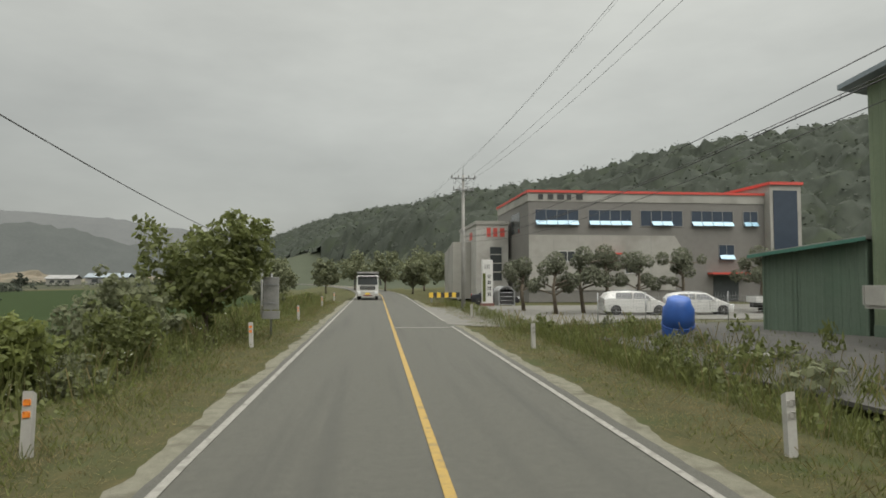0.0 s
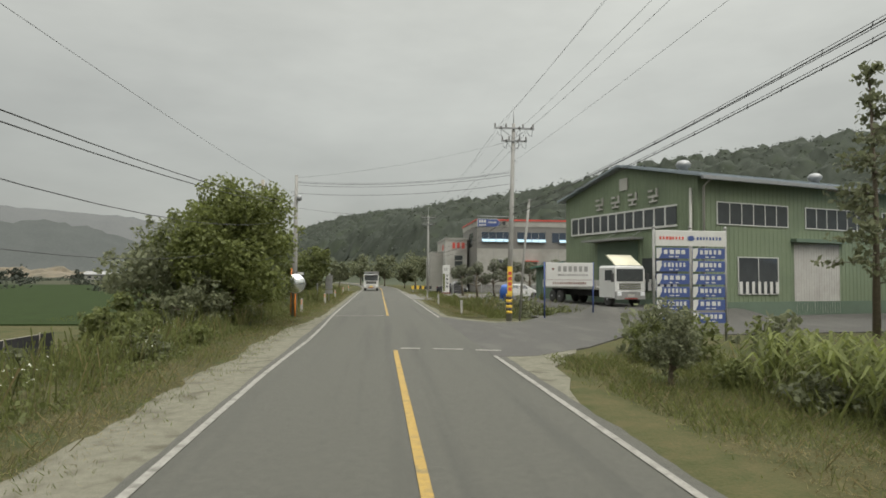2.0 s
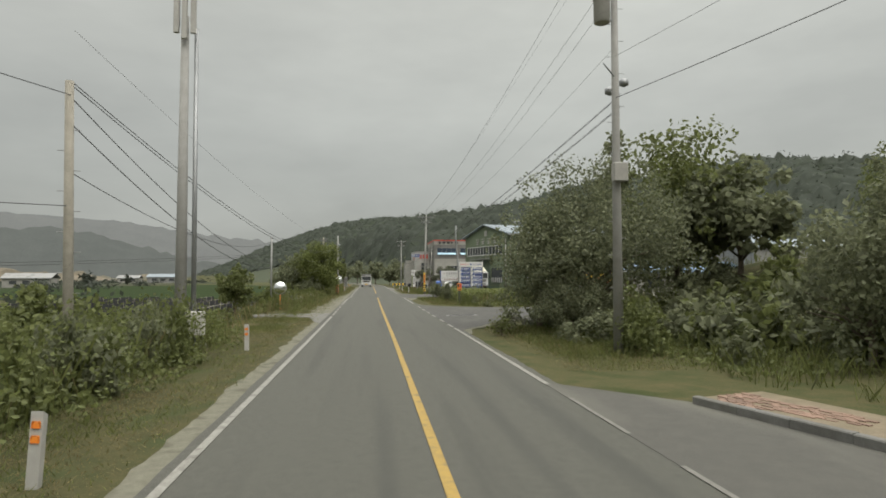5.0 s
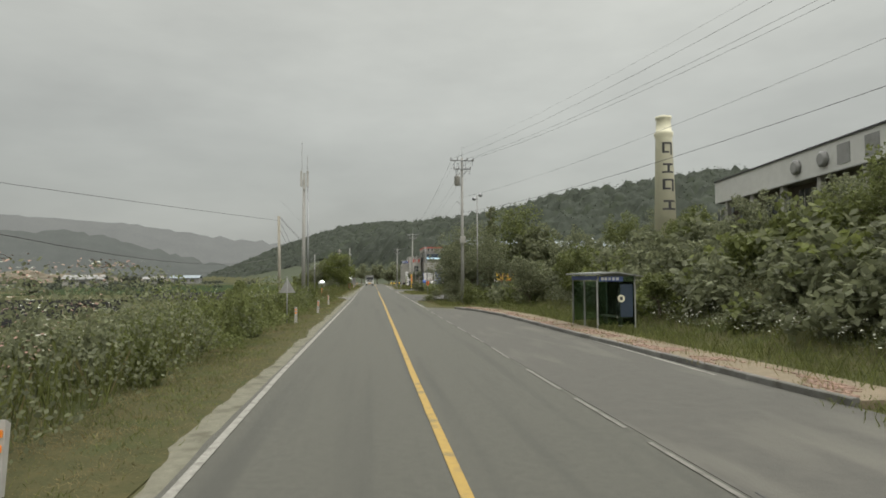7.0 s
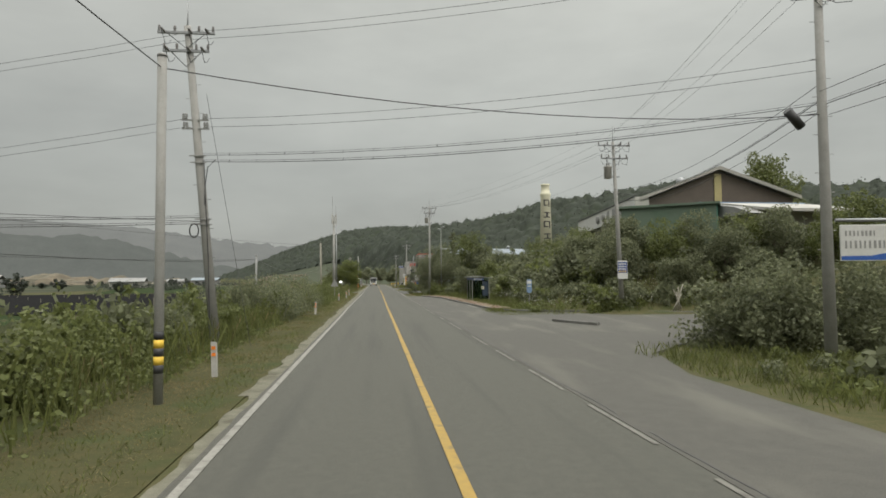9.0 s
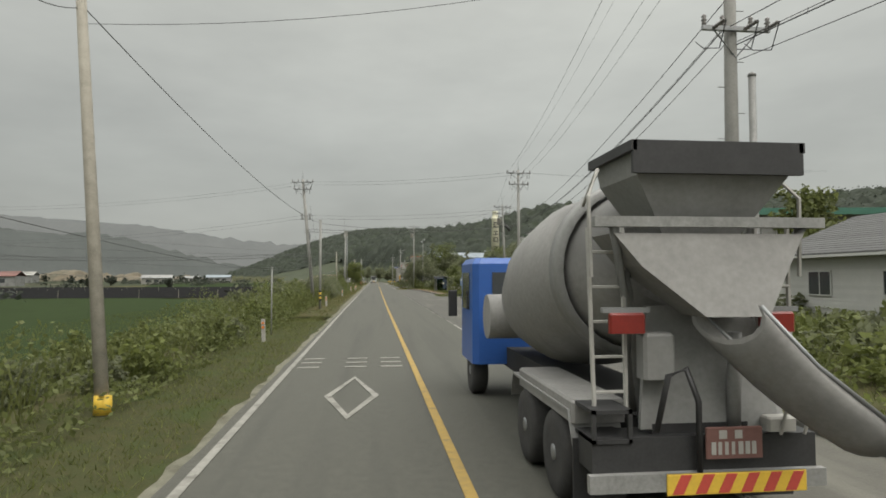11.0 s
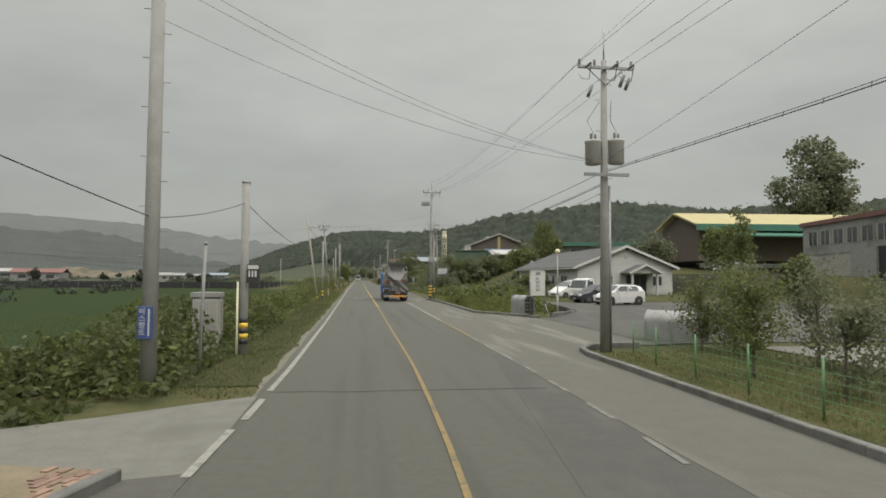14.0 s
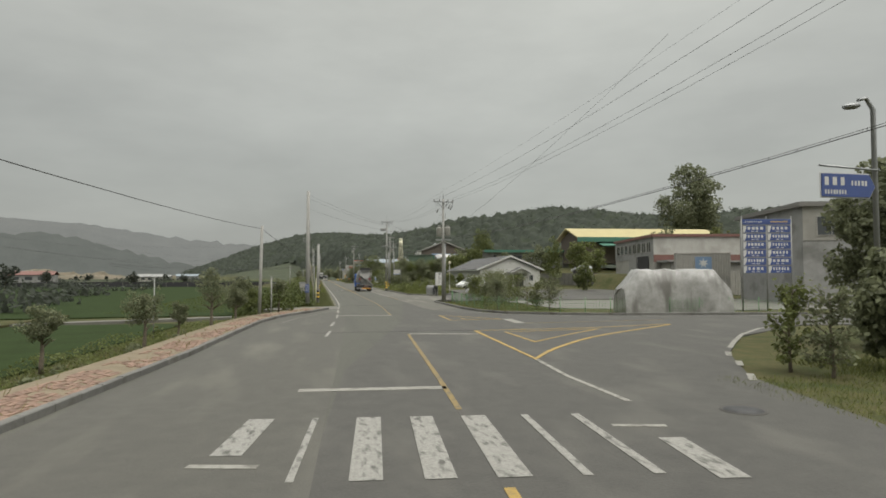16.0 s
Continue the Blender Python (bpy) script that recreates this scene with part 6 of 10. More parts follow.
part("corner_downpipe", Build().tube([(14.75, -0.15, 8.4), (14.75, -0.15, 0)], 0.09, 8), WHITE_OLD, gf)

# faded green shed
t = thing("storage_shed", pose(14.9, 22.3, -0.1, 0, 0, -59), "faded green sheet-metal lean-to shed against the works", "shed")
part("front_wall", ribbed(Build(), 0, 3.5, 0, 0, 3.4, 0.26, 0.03, top=lambda x: 3.45 + 0.13 * x), GREEN_SHED, t)
part("core", Build().side([(0.02, 0), (3.5, 0), (3.5, 3.85), (0.02, 3.4)], 0.02, 4.5), GREEN_SHED, t)
part("roof", Build().side([(-0.35, 3.42), (3.6, 3.93), (3.6, 4.03), (-0.35, 3.52)], -0.4, 4.8), GREY, t)
part("roof_edge", Build().side([(-0.38, 3.36), (3.6, 3.87), (3.6, 3.99), (-0.38, 3.48)], -0.44, -0.4), GREEN_ROOF, t)
for x in (0, 1.15, 2.3):
    part("cover_strip", Build().box(x, x + 0.07, -0.05, 0, 0, 3.42 + 0.13 * x), GREEN_SHED, t)

# low sheds behind with blue roofs
t = thing("storage_shed", pose(36, -2.0, 0.0, 0, 0, 10), "long low shed with a pale blue sheet roof", "shed")
part("wall", Build().box(0, 22, 0, 6, 0, 3.2), PANEL, t)
part("roof", Build().across([(-0.8, 3.1), (3, 4.6), (6.8, 3.1), (6.8, 3.25), (3, 4.75), (-0.8, 3.25)], -0.5, 22.5), BLUE_ROOF, t)
for i in range(22):
    part("roof_rib", Build().add([(i, -0.8, 3.26), (i + 0.06, -0.8, 3.26), (i + 0.06, 3, 4.78), (i, 3, 4.78), (i, -0.8, 3.31), (i + 0.06, -0.8, 3.31), (i + 0.06, 3, 4.83), (i, 3, 4.83)], [(4, 5, 6, 7), (0, 4, 7, 3), (1, 2, 6, 5), (0, 1, 5, 4)]), BLUE_ROOF, t)
window(t, 4, 7, 1.0, 2.4, 0, 2)
part("door", Build().box(12, 15, -0.05, 0, 0, 2.6), GREY, t)
t = thing("storage_shed", pose(58, 0.0, 0.0, 0, 0, 8), "grey works shed with roof vents", "shed")
part("wall", Build().box(0, 24, 0, 14, 0, 7.0), GREY, t)
part("roof", Build().across([(-0.5, 6.9), (7, 8.6), (14.5, 6.9), (14.5, 7.1), (7, 8.8), (-0.5, 7.1)], -0.5, 24.5), ROOF_BLUE_GREY, t)
for x in (5, 11, 17):
    part("roof_vent", Build().lathe([(0.5, 0), (0.5, 0.5), (0.8, 0.6), (0.5, 1.1), (0.05, 1.2)], 10, (x, 7, 8.6)), STEEL, t)

# yellow banner
t = thing("banner", pose(19.2, -29.1, 0.0, 0, 0, math.degrees(math.atan2(3.4, 6.95))), "yellow cloth banner with purple and red letters", "banner")
for x in (-0.1, 7.85):
    part("pole", Build().tube([(x, 0.05, 0), (x, 0.05, 3.3)], 0.04, 6), POLE_WOOD, t)
n = 24
b = Build()
vs = []
for j in range(2):
    for i in range(n + 1):
        u = i / n
        vs.append((7.75 * u, -0.03 - 0.05 * math.sin(u * 14), (2.05 if j == 0 else 3.1) - 0.12 * math.sin(math.pi * u)))
b.add(vs, [(i, i + 1, n + 2 + i, n + 1 + i) for i in range(n)])
part("cloth", b, YELLOW, t, "yellow banner cloth")
PURPLE = mat("purple_ink", (0.10, 0.03, 0.16), (0.08, 0.025, 0.12), 0.3)
words("현위치", 0.95, PURPLE, t, pose(1.75, -0.11, 2.5, 90, 0, 0), "purple letters")
words("땅", 0.95, RED, t, pose(4.1, -0.11, 2.48, 90, 0, 0), "red letter")
words("매매", 0.95, PURPLE, t, pose(6.2, -0.11, 2.5, 90, 0, 0), "purple letters")
write("number_strip", RED, t, 0.9, 7.0, 1.8, 2.02, -0.06, 11, rnd, 0.01, label="red number bars")

# chimney
t = thing("chimney", pose(24.5, -75.0, 3.0), "tall cream factory chimney with dark letter shapes", "chimney")
part("shaft", Build().lathe([(1.0, 0), (0.68, 11.1), (0.71, 11.2), (0.78, 11.5), (0.78, 11.65), (0.64, 11.75), (0.58, 12.7), (0.66, 12.8), (0.66, 13.0), (0.5, 13.05)], 24), CREAM, t, "cream rendered shaft")
z = 10.2
for k in range(4):
    s = 1.0
    zz = z - k * 1.55
    rr = 1.0 - 0.32 * (zz / 11.1) + 0.02

    def band(a0, a1, z0, z1):
        b = Build()
        n = 8
        ang = [math.radians(-90 + a0 + (a1 - a0) * i / n) for i in range(n + 1)]
        b.add([(rr * math.cos(a), rr * math.sin(a), z0) for a in ang] + [(rr * math.cos(a), rr * math.sin(a), z1) for a in ang], [(i, i + 1, n + 2 + i, n + 1 + i) for i in range(n)])
        return b
    for a0, a1, z0, z1 in (((-38, 28, zz + 0.35, zz + 0.5), (-38, -22, zz - 0.4, zz + 0.35), (-22, 10, zz - 0.4, zz - 0.24), (18, 34, zz - 0.55, zz + 0.5)), ((-34, 34, zz + 0.1, zz + 0.26), (-8, 8, zz - 0.4, zz + 0.1), (-40, 40, zz - 0.55, zz - 0.4)))[k % 2]:
        part("letter_stroke", band(a0, a1, z0, z1), BLACK, t)

# brown works on the bank
t = thing("works_building", pose(27.3, -102.0, 3.0, 0, 0, -7.2), "long brown brick works with a shallow gable on a bank", "works")
part("wall", Build().side([(0, -2), (15.0, -2), (15.0, 7.3), (7.5, 10.2), (0, 7.3)], 0, 28), BROWN, t)
part("roof", Build().side([(-0.5, 7.3), (7.5, 10.35), (15.5, 7.3), (15.5, 7.5), (7.5, 10.6), (-0.5, 7.5)], -0.5, 28.4), GREY, t, "grey sheet roof")
part("gable_trim", Build().side([(-0.6, 7.2), (7.5, 10.3), (15.6, 7.2), (15.6, 7.55), (7.5, 10.65), (-0.6, 7.55)], -0.62, -0.5), PALE_BOX, t, "dull barge board")
part("gable_post", Build().box(7.1, 7.8, -0.12, 0, -2, 9.9), YELLOW_ROOF, t)
part("eave_fascia", Build().box(-1.1, -0.95, -0.4, 28.4, 5.8, 7.6), WHITE, t, "pale eave board")
part("fascia_end", Build().box(-1.1, 0.3, -0.45, -0.3, 5.8, 7.6), WHITE_OLD, t)
part("fascia_cap", Build().box(-1.18, -0.9, -0.45, 28.45, 7.6, 7.72), BLACK, t, "dark cap strip")
part("soffit", Build().box(-1.1, 0, -0.4, 28.4, 5.75, 5.8), GREY, t)
for i in range(7):
    part("pier", Build().box(-0.95, -0.6, i * 4.4, i * 4.4 + 0.4, -1, 5.75), PANEL, t)
    part("side_window", Build().box(-0.06, 0, i * 4.4 + 0.8, i * 4.4 + 4.0, 3.4, 5.4), DARKGLASS, t)
    for k in range(3):
        part("window_bar", Build().box(-0.1, -0.06, i * 4.4 + 1.5 + k * 0.9, i * 4.4 + 1.56 + k * 0.9, 3.4, 5.4), WHITE_OLD, t)
# round sign discs set on the pale fascia
for y in (12.5, 15.5):
    part("sign_disc", Build().lathe([(0.5, 0), (0.5, 0.2), (0.35, 0.3)], 14, (0, 0, 0)), GREY, t, "round sign disc", pose(-1.1, y, 6.7, 0, -90, 0))
for y in (4.5, 7.5, 10):
    part("wall_letter", Build().box(-1.13, -1.1, y, y + 1.2, 6.1, 7.3), GREY, t)
part("roof_vent", Build().lathe([(0.4, 0), (0.5, 0.2), (0.45, 0.6), (0.2, 0.75)], 12, (4.8, 3.0, 9.3)), STEEL, t, "round roof vent")
t = thing("storage_shed", pose(22.9, -106.6, 2.0, 0, 0, -34), "green sheet-metal lean-to shed on a bank", "shed")
part("wall", Build().across([(0, 0), (5.0, 0), (5.0, 6.3), (0, 6.9)], 0, 8.2), GREEN_SHED, t)
part("roof", Build().across([(-0.25, 6.85), (5.3, 6.2), (5.3, 6.35), (-0.25, 7.05)], -0.3, 8.5), GREEN_SHED, t)
part("gable_sheet", Build().across([(0, 4.0), (5.0, 4.0), (5.0, 6.3), (0, 6.9)], 8.2, 8.3), GREEN_ROOF, t, "bright green gable sheet")
t = thing("storage_shed", pose(31.0, -114.2, 2.6, 0, 0, 2), "white panelled shed with a pale canopy roof", "shed")
part("wall", Build().box(0, 8.5, 0, 6, 0, 5.4), PANEL, t)
part("canopy_roof", Build().across([(-1.8, 5.1), (6, 6.5), (6, 6.7), (-1.8, 5.35)], 0.6, 9.2), WHITE_OLD, t)
part("roof_edge", Build().across([(5.6, 6.4), (6.2, 6.6), (6.2, 6.8), (5.6, 6.72)], -1.0, 9.4), BLUE_ROOF, t, "blue roof edge")
part("gable_fill", Build().across([(-1.0, 5.0), (6, 5.0), (6, 6.5), (1.5, 5.8)], -0.6, 0.6), GREY, t)
for i in range(8):
    part("glazing_bar", Build().box(1 + i * 0.95, 1.07 + i * 0.95, -0.06, 0, 0.8, 4.6), WHITE, t)
part("glazing", Build().box(0.9, 8.0, -0.03, 0, 0.8, 4.6), PANEL, t)
# bundle of old stakes by the side road
t = thing("stake_stack", pose(20.3, -122.2, 0.0), "bundle of grey timber stakes leaning together", "stakes")
for i in range(7):
    part("stake", Build().tube([(-0.42 + i * 0.14, 0.12 * (i % 3), 0), (0.3 - i * 0.09 + 0.16 * (i % 3), 0.1 * (i % 2), 1.25 + 0.17 * ((i * 2) % 5))], 0.03, 6), POLE_WOOD, t)
# two-storey green-roofed block
t = thing("office_block", pose(38.0, -143.0, 4.2, 0, 0, -8), "two-storey block with a green sheet roof", "office")
part("wall", Build().box(0, 26, 0, 10, 0, 4.6), GREY, t)
part("roof", Build().box(-0.8, 26.8, -0.9, 10.9, 4.6, 4.9), GREY, t)
part("fascia", Build().box(-0.85, 26.85, -1.0, -0.9, 4.35, 5.0), GREEN_ROOF, t, "dark green eave board")
for i in range(5):
    window(t, 1.5 + i * 5, 4.0 + i * 5, 2.4, 3.7, 0, 2)
# straw-roofed hall
t = thing("factory_hall", pose(56.0, -160.0, 5.5, 0, 0, -6), "large hall with a straw-coloured sheet roof", "hall")
part("wall", Build().across([(0, 0), (16, 0), (16, 6.2), (8, 8.4), (0, 6.2)], 0, 34), BROWN, t)
part("roof", Build().across([(-1.5, 5.8), (8, 8.5), (17.5, 5.8), (17.5, 6.1), (8, 8.8), (-1.5, 6.1)], -1.2, 35), YELLOW_ROOF, t)
part("fascia", Build().box(-1.2, 35, -1.7, -1.5, 5.0, 6.1), GREEN_ROOF, t)
part("awning", Build().across([(-4, 3.9), (0, 4.8), (0, 5.0), (-4, 4.1)], 4, 30), GREEN_ROOF, t)
# white-sided house
t = thing("house", pose(23.45, -191.2, 0.55), "white weatherboarded bungalow with a dark shingle roof", "house")
HW, HL, HE, HR = 11.1, 25.0, 3.15, 5.35
part("wall", Build().side([(0.03, 0), (HW - 0.03, 0), (HW - 0.03, HE), (HW / 2, HR - 0.15), (0.03, HE)], 0.03, HL), SIDING, t)
rows = 24
for i in range(rows):
    z0 = 0.3 + i * 0.2
    if z0 + 0.2 > HR - 0.15:
        break
    cut = 0 if z0 + 0.1 < HE else (z0 + 0.1 - HE) / (HR - HE) * HW / 2 + 0.15
    b = Build().across([(-0.035, z0), (0.03, z0), (0.03, z0 + 0.2), (-0.012, z0 + 0.2)], cut, HW - cut)
    part("weatherboard", b, SIDING, t)
for i in range(14):
    z0 = 0.3 + i * 0.2
    b = Build().side([(-0.035, z0), (0.03, z0), (0.03, z0 + 0.2), (-0.012, z0 + 0.2)], 0, HL)
    part("weatherboard", b, SIDING, t)
for s, nm in ((0, "roof_slope"), (1, "roof_slope")):
    x0, x1 = (-0.6, HW / 2) if s == 0 else (HW + 0.6, HW / 2)
    z0, z1 = HE - 0.15, HR + 0.1
    part(nm, Build().side([(x0, z0), (x1, z1), (x1, z1 + 0.15), (x0, z0 + 0.15)], -0.45, HL + 0.4), SHINGLE, t, "dark shingle slope")
    part("barge_board", Build().side([(x0, z0 - 0.1), (x1, z1 - 0.12), (x1, z1 + 0.17), (x0, z0 + 0.17)], -0.52, -0.45), WHITE, t)
    part("gutter", Build().box(min(x0, x0 - 0.1), max(x0, x0 + 0.1), -0.45, HL + 0.4, z0 - 0.06, z0 + 0.08), WHITE, t)
    for i in range(18):
        k = i / 18
        xa, za = x0 + (x1 - x0) * k, z0 + (z1 - z0) * k + 0.15
        xb, zb = x0 + (x1 - x0) * (k + 0.06), z0 + (z1 - z0) * (k + 0.06) + 0.15
        part("shingle_course", Build().add([(xa, -0.44, za + 0.025), (xb, -0.44, zb + 0.003), (xb, HL + 0.39, zb + 0.003), (xa, HL + 0.39, za + 0.025), (xa, -0.44, za), (xa, HL + 0.39, za)], [(0, 1, 2, 3), (4, 0, 3, 5)]), SHINGLE, t)
pc = part("porch", Build().box(5.3, 5.5, -2.2, -2.0, 0, 2.55), WHITE, t)
part("porch_post", Build().box(8.15, 8.35, -2.2, -2.0, 0, 2.55), WHITE, pc)
part("porch_gable", Build().side([(5.2, 2.5), (8.45, 2.5), (6.83, 3.32)], -2.15, -2.05), SIDING, pc)
for x0, x1 in ((4.9, 6.83), (8.76, 6.83)):
    part("porch_roof", Build().side([(x0, 2.42), (x1, 3.36), (x1, 3.48), (x0, 2.54)], -2.5, 0), SHINGLE, pc)
    part("porch_barge", Build().side([(x0, 2.35), (x1, 3.28), (x1, 3.50), (x0, 2.56)], -2.56, -2.5), WHITE, pc)
part("entrance_door", Build().box(5.6, 8.0, -0.08, -0.03, 0.1, 2.3), DARKGLASS, t)
for x in (5.6, 6.35, 7.15, 7.95):
    part("door_frame", Build().box(x, x + 0.07, -0.11, -0.08, 0.1, 2.3), WHITE_OLD, t)
window(t, 2.8, 4.0, 1.15, 2.15, -0.03, 2, WHITE)
window(t, 8.75, 9.8, 1.15, 2.15, -0.03, 2, WHITE)
part("gable_vent", Build().lathe([(0.2, 0), (0.2, 0.05)], 14, (0, 0, 0)), WHITE_OLD, t, "", pose(HW / 2, -0.03, 4.3, 90, 0, 0))
sd = part("side_trim", Build().box(0.0, 0.4, 0.0, 0.02, 0.1, 0.3), SIDING, t, "", pose(-0.02, HL, 0, 0, 0, -90))
for x0, x1, z0 in ((3.0, 4.6, 1.0), (8, 9, 1.1), (12, 13, 1.1), (16, 17, 1.1), (19.5, 21.6, 1.0)):
    window(sd, x0, x1, z0, 2.2, -0.03, 2, WHITE)

# retaining wall behind the car park
t = fixed("retaining_wall", Build().box(37.5, 38.0, -206, -182, 0, 3.0).box(38.0, 62, -190, -189.5, 0, 3.0), CONCRETE, "stained concrete retaining wall", "wall")
b = Build()
for i in range(14):
    b.box(37.44, 37.5, -205.6 + i * 1.7, -205.5 + i * 1.7, 0, 3.0)
fixed("wall_rib", b, CONCRETE, "concrete wall ribs", "wall")
# works shed behind the fence
WS = Matrix.Translation((41.9, -217.0, 0.0)) @ Matrix.Rotation(math.radians(-12), 4, "Z")
t = thing("works_building", WS, "grey works shed with a red stripe and tall door", "works")
part("wall", Build().box(0, 26, 0, 20, 0, 8.0), PANEL, t)
part("stripe", Build().box(0.0, 15, -0.06, 0, 4.5, 5.5), RUST, t, "dull red wall stripe")
part("top_panel", Build().box(0.0, 26, -0.07, 0, 5.5, 8.0), WHITE_OLD, t)
part("roof", Build().box(-0.3, 26.3, -0.3, 20.3, 8.0, 8.4), RUST, t)
part("side_band", Build().box(-0.06, 0, 0, 20, 5.0, 8.0), GREY, t)
for i in range(8):
    part("side_window", Build().box(-0.1, -0.05, 1.0 + i * 2.3, 2.6 + i * 2.3, 6.0, 7.3), DARKGLASS, t)
    part("window_frame", Build().box(-0.13, -0.05, 0.9 + i * 2.3, 1.0 + i * 2.3, 5.9, 7.4).box(-0.13, -0.05, 2.6 + i * 2.3, 2.7 + i * 2.3, 5.9, 7.4).box(-0.13, -0.05, 1.75 + i * 2.3, 1.83 + i * 2.3, 5.9, 7.4), WHITE_OLD, t)
# no opening is cut here; a near-black slab paints the unlit inside
part("doorway_shade", Build().box(-0.08, 0, 2.0, 7.5, 0, 5.4), DARK, t, "open doorway, its unlit inside painted as a near-black slab")
part("door_leaf", Build().box(-0.3, -0.1, 7.2, 11.0, 0, 5.3), STEEL_DULL, t)
part("lean_to", Build().side([(1, 0), (14, 0), (14, 4.2), (1, 4.4)], -4, -0.1), PALE_BOX, t)
part("lean_to_roof", Build().side([(0.4, 4.4), (14.6, 4.3), (14.6, 4.55), (0.4, 4.65)], -4.6, 0), GREY, t)
part("sheet_fence", ribbed(Build(), -1.5, 12, -4.9, 0, 3.2, 0.35, 0.05), PALE_BOX, t)
t = thing("works_building", pose(37.5, -249.5, 0.0, 0, 0, -16), "grey flat-roofed works with a row of windows", "works")
part("wall", Build().box(0, 26, 0, 14, 0, 8.6), GREY, t)
part("roof", Build().box(-0.4, 26.4, -0.4, 14.4, 8.6, 9.0), GREY_TILE, t)
part("upper_panel", Build().box(0, 26, -0.05, 0, 5.6, 8.6), PANEL, t)
for i in range(6):
    window(t, 1.2 + i * 3.6, 3.6 + i * 3.6, 6.1, 7.7, -0.05, 2, WHITE_OLD)
# shipping containers
for x, y, z, rz, m, lb in ((35.4, -226.0, 0.05, -30, BLUE_BOX, "dark blue shipping container in the yard"), (37.6, -229.6, 0.05, -24, PALE_BOX, "pale grey shipping container standing in the yard"), (37.6, -229.6, 2.66, -24, PALE_BOX, "pale grey shipping container stacked on another, with a star")):
    t = thing("shipping_container", pose(x, y, z, 0, 0, rz), lb, "container", "containers")
    part("shell", Build().box(0.05, 5.95, 0.06, 2.38, 0.1, 2.5), m, t)
    part("corrugation", ribbed(Build(), 0.05, 5.95, 0.05, 0.12, 2.48, 0.28, 0.045), m, t)
    for z in (0.0, 2.45):
        part("rail", Build().box(0, 6, -0.01, 2.44, z, z + 0.14), m, t)
    for xx in (0, 5.88):
        part("corner_post", Build().box(xx, xx + 0.12, -0.01, 0.12, 0.1, 2.5), m, t)
    if z > 1:
        st = []
        for i in range(14):
            a = math.pi * i / 7
            r = 0.62 if i % 2 == 0 else 0.25
            st.append((3.0 + r * math.sin(a), 1.35 + r * math.cos(a)))
        part("star", Build().side(st, -0.06, -0.03), WHITE, t)
        part("star_field", Build().box(2.1, 3.9, -0.035, -0.02, 0.6, 2.1), BLUE_ROOF, t)

# wrapped stack behind the fence
t = thing("wrapped_stack", pose(16.2, -257.05, 0.0, 0, 0, -8), "long stack of goods wrapped in clear plastic sheet", "stack")
b = Build()
n, mseg = 34, 13
rings = []
for i in range(n + 1):
    u = i / n
    ring = []
    hh = 2.95 * min(1, 0.55 + 3 * min(u, 1 - u))
    for j in range(mseg):
        v = j / (mseg - 1)
        a = math.pi * v
        xx = u * 7.4
        yy = -1.3 * math.cos(a) * (1 + 0.1 * math.sin(u * 9))
        zz = hh * min(1.0, 1.35 * math.sin(a))
        k = noise.noise((xx * 1.3, yy * 1.6, zz * 1.1)) * 0.22 + noise.noise((xx * 4, yy * 4, zz * 3)) * 0.07
        ring.append((xx + k * 0.6, yy + k, max(0, zz + k * 0.6)))
    rings.append(ring)
b.loft(rings, False, True, closed=False)
b.add(rings[0], [tuple(range(mseg))])
b.add(rings[-1], [tuple(range(mseg))[::-1]])
part("plastic_wrap", b, PLASTIC_SHEET, t)
part("goods_block", Build().box(0.5, 7.0, -0.85, 0.85, 0, 2.2), STEEL_DULL, t)
part("end_flap", Build().add([(0, -1.2, 0), (0, 1.2, 0), (0.1, 0.6, 1.4), (0.1, -0.6, 1.4)], [(0, 1, 2, 3)]), PLASTIC_SHEET, t)


# green wire fence round the yard
def fence(pts, h, label, mt, mesh=True, gap=2.2):
    t = thing("wire_fence", pose(0, 0, 0), label, "fence")
    for (x0, y0), (x1, y1) in zip(pts, pts[1:]):
        L = math.hypot(x1 - x0, y1 - y0)
        n = max(1, round(L / gap))
        for i in range(n):
            x, y = x0 + (x1 - x0) * i / n, y0 + (y1 - y0) * i / n
            part("post", Build().tube([(x, y, -0.1), (x, y, h + 0.08)], 0.024, 7), mt, t)
        b = Build()
        for z in ([0.15 + k * 0.17 for k in range(int(h / 0.17))] if mesh else [h * 0.5, h]):
            b.tube([(x0, y0, z), (x1, y1, z)], 0.006 if mesh else 0.025, 4)
        if mesh:
            for i in range(int(L / 0.2)):
                k = i * 0.2 / L
                b.tube([(x0 + (x1 - x0) * k, y0 + (y1 - y0) * k, 0.12), (x0 + (x1 - x0) * k, y0 + (y1 - y0) * k, h)], 0.005, 3)
        part("wire_panel", b, mt, t)
    return t


fence([(8.6, -237.4), (8.1, -240), (7.8, -247), (7.9, -251.5), (9.3, -255.6), (11.8, -257.2), (15, -258.1), (21, -259), (27, -260)], 1.0, "low green wire fence round the yard", FENCE_GREEN)
fence([(11, 29.5), (17, 32), (30, 35), (44, 38)], 1.7, "grey chain-link fence along the yard", STEEL, gap=2.8)


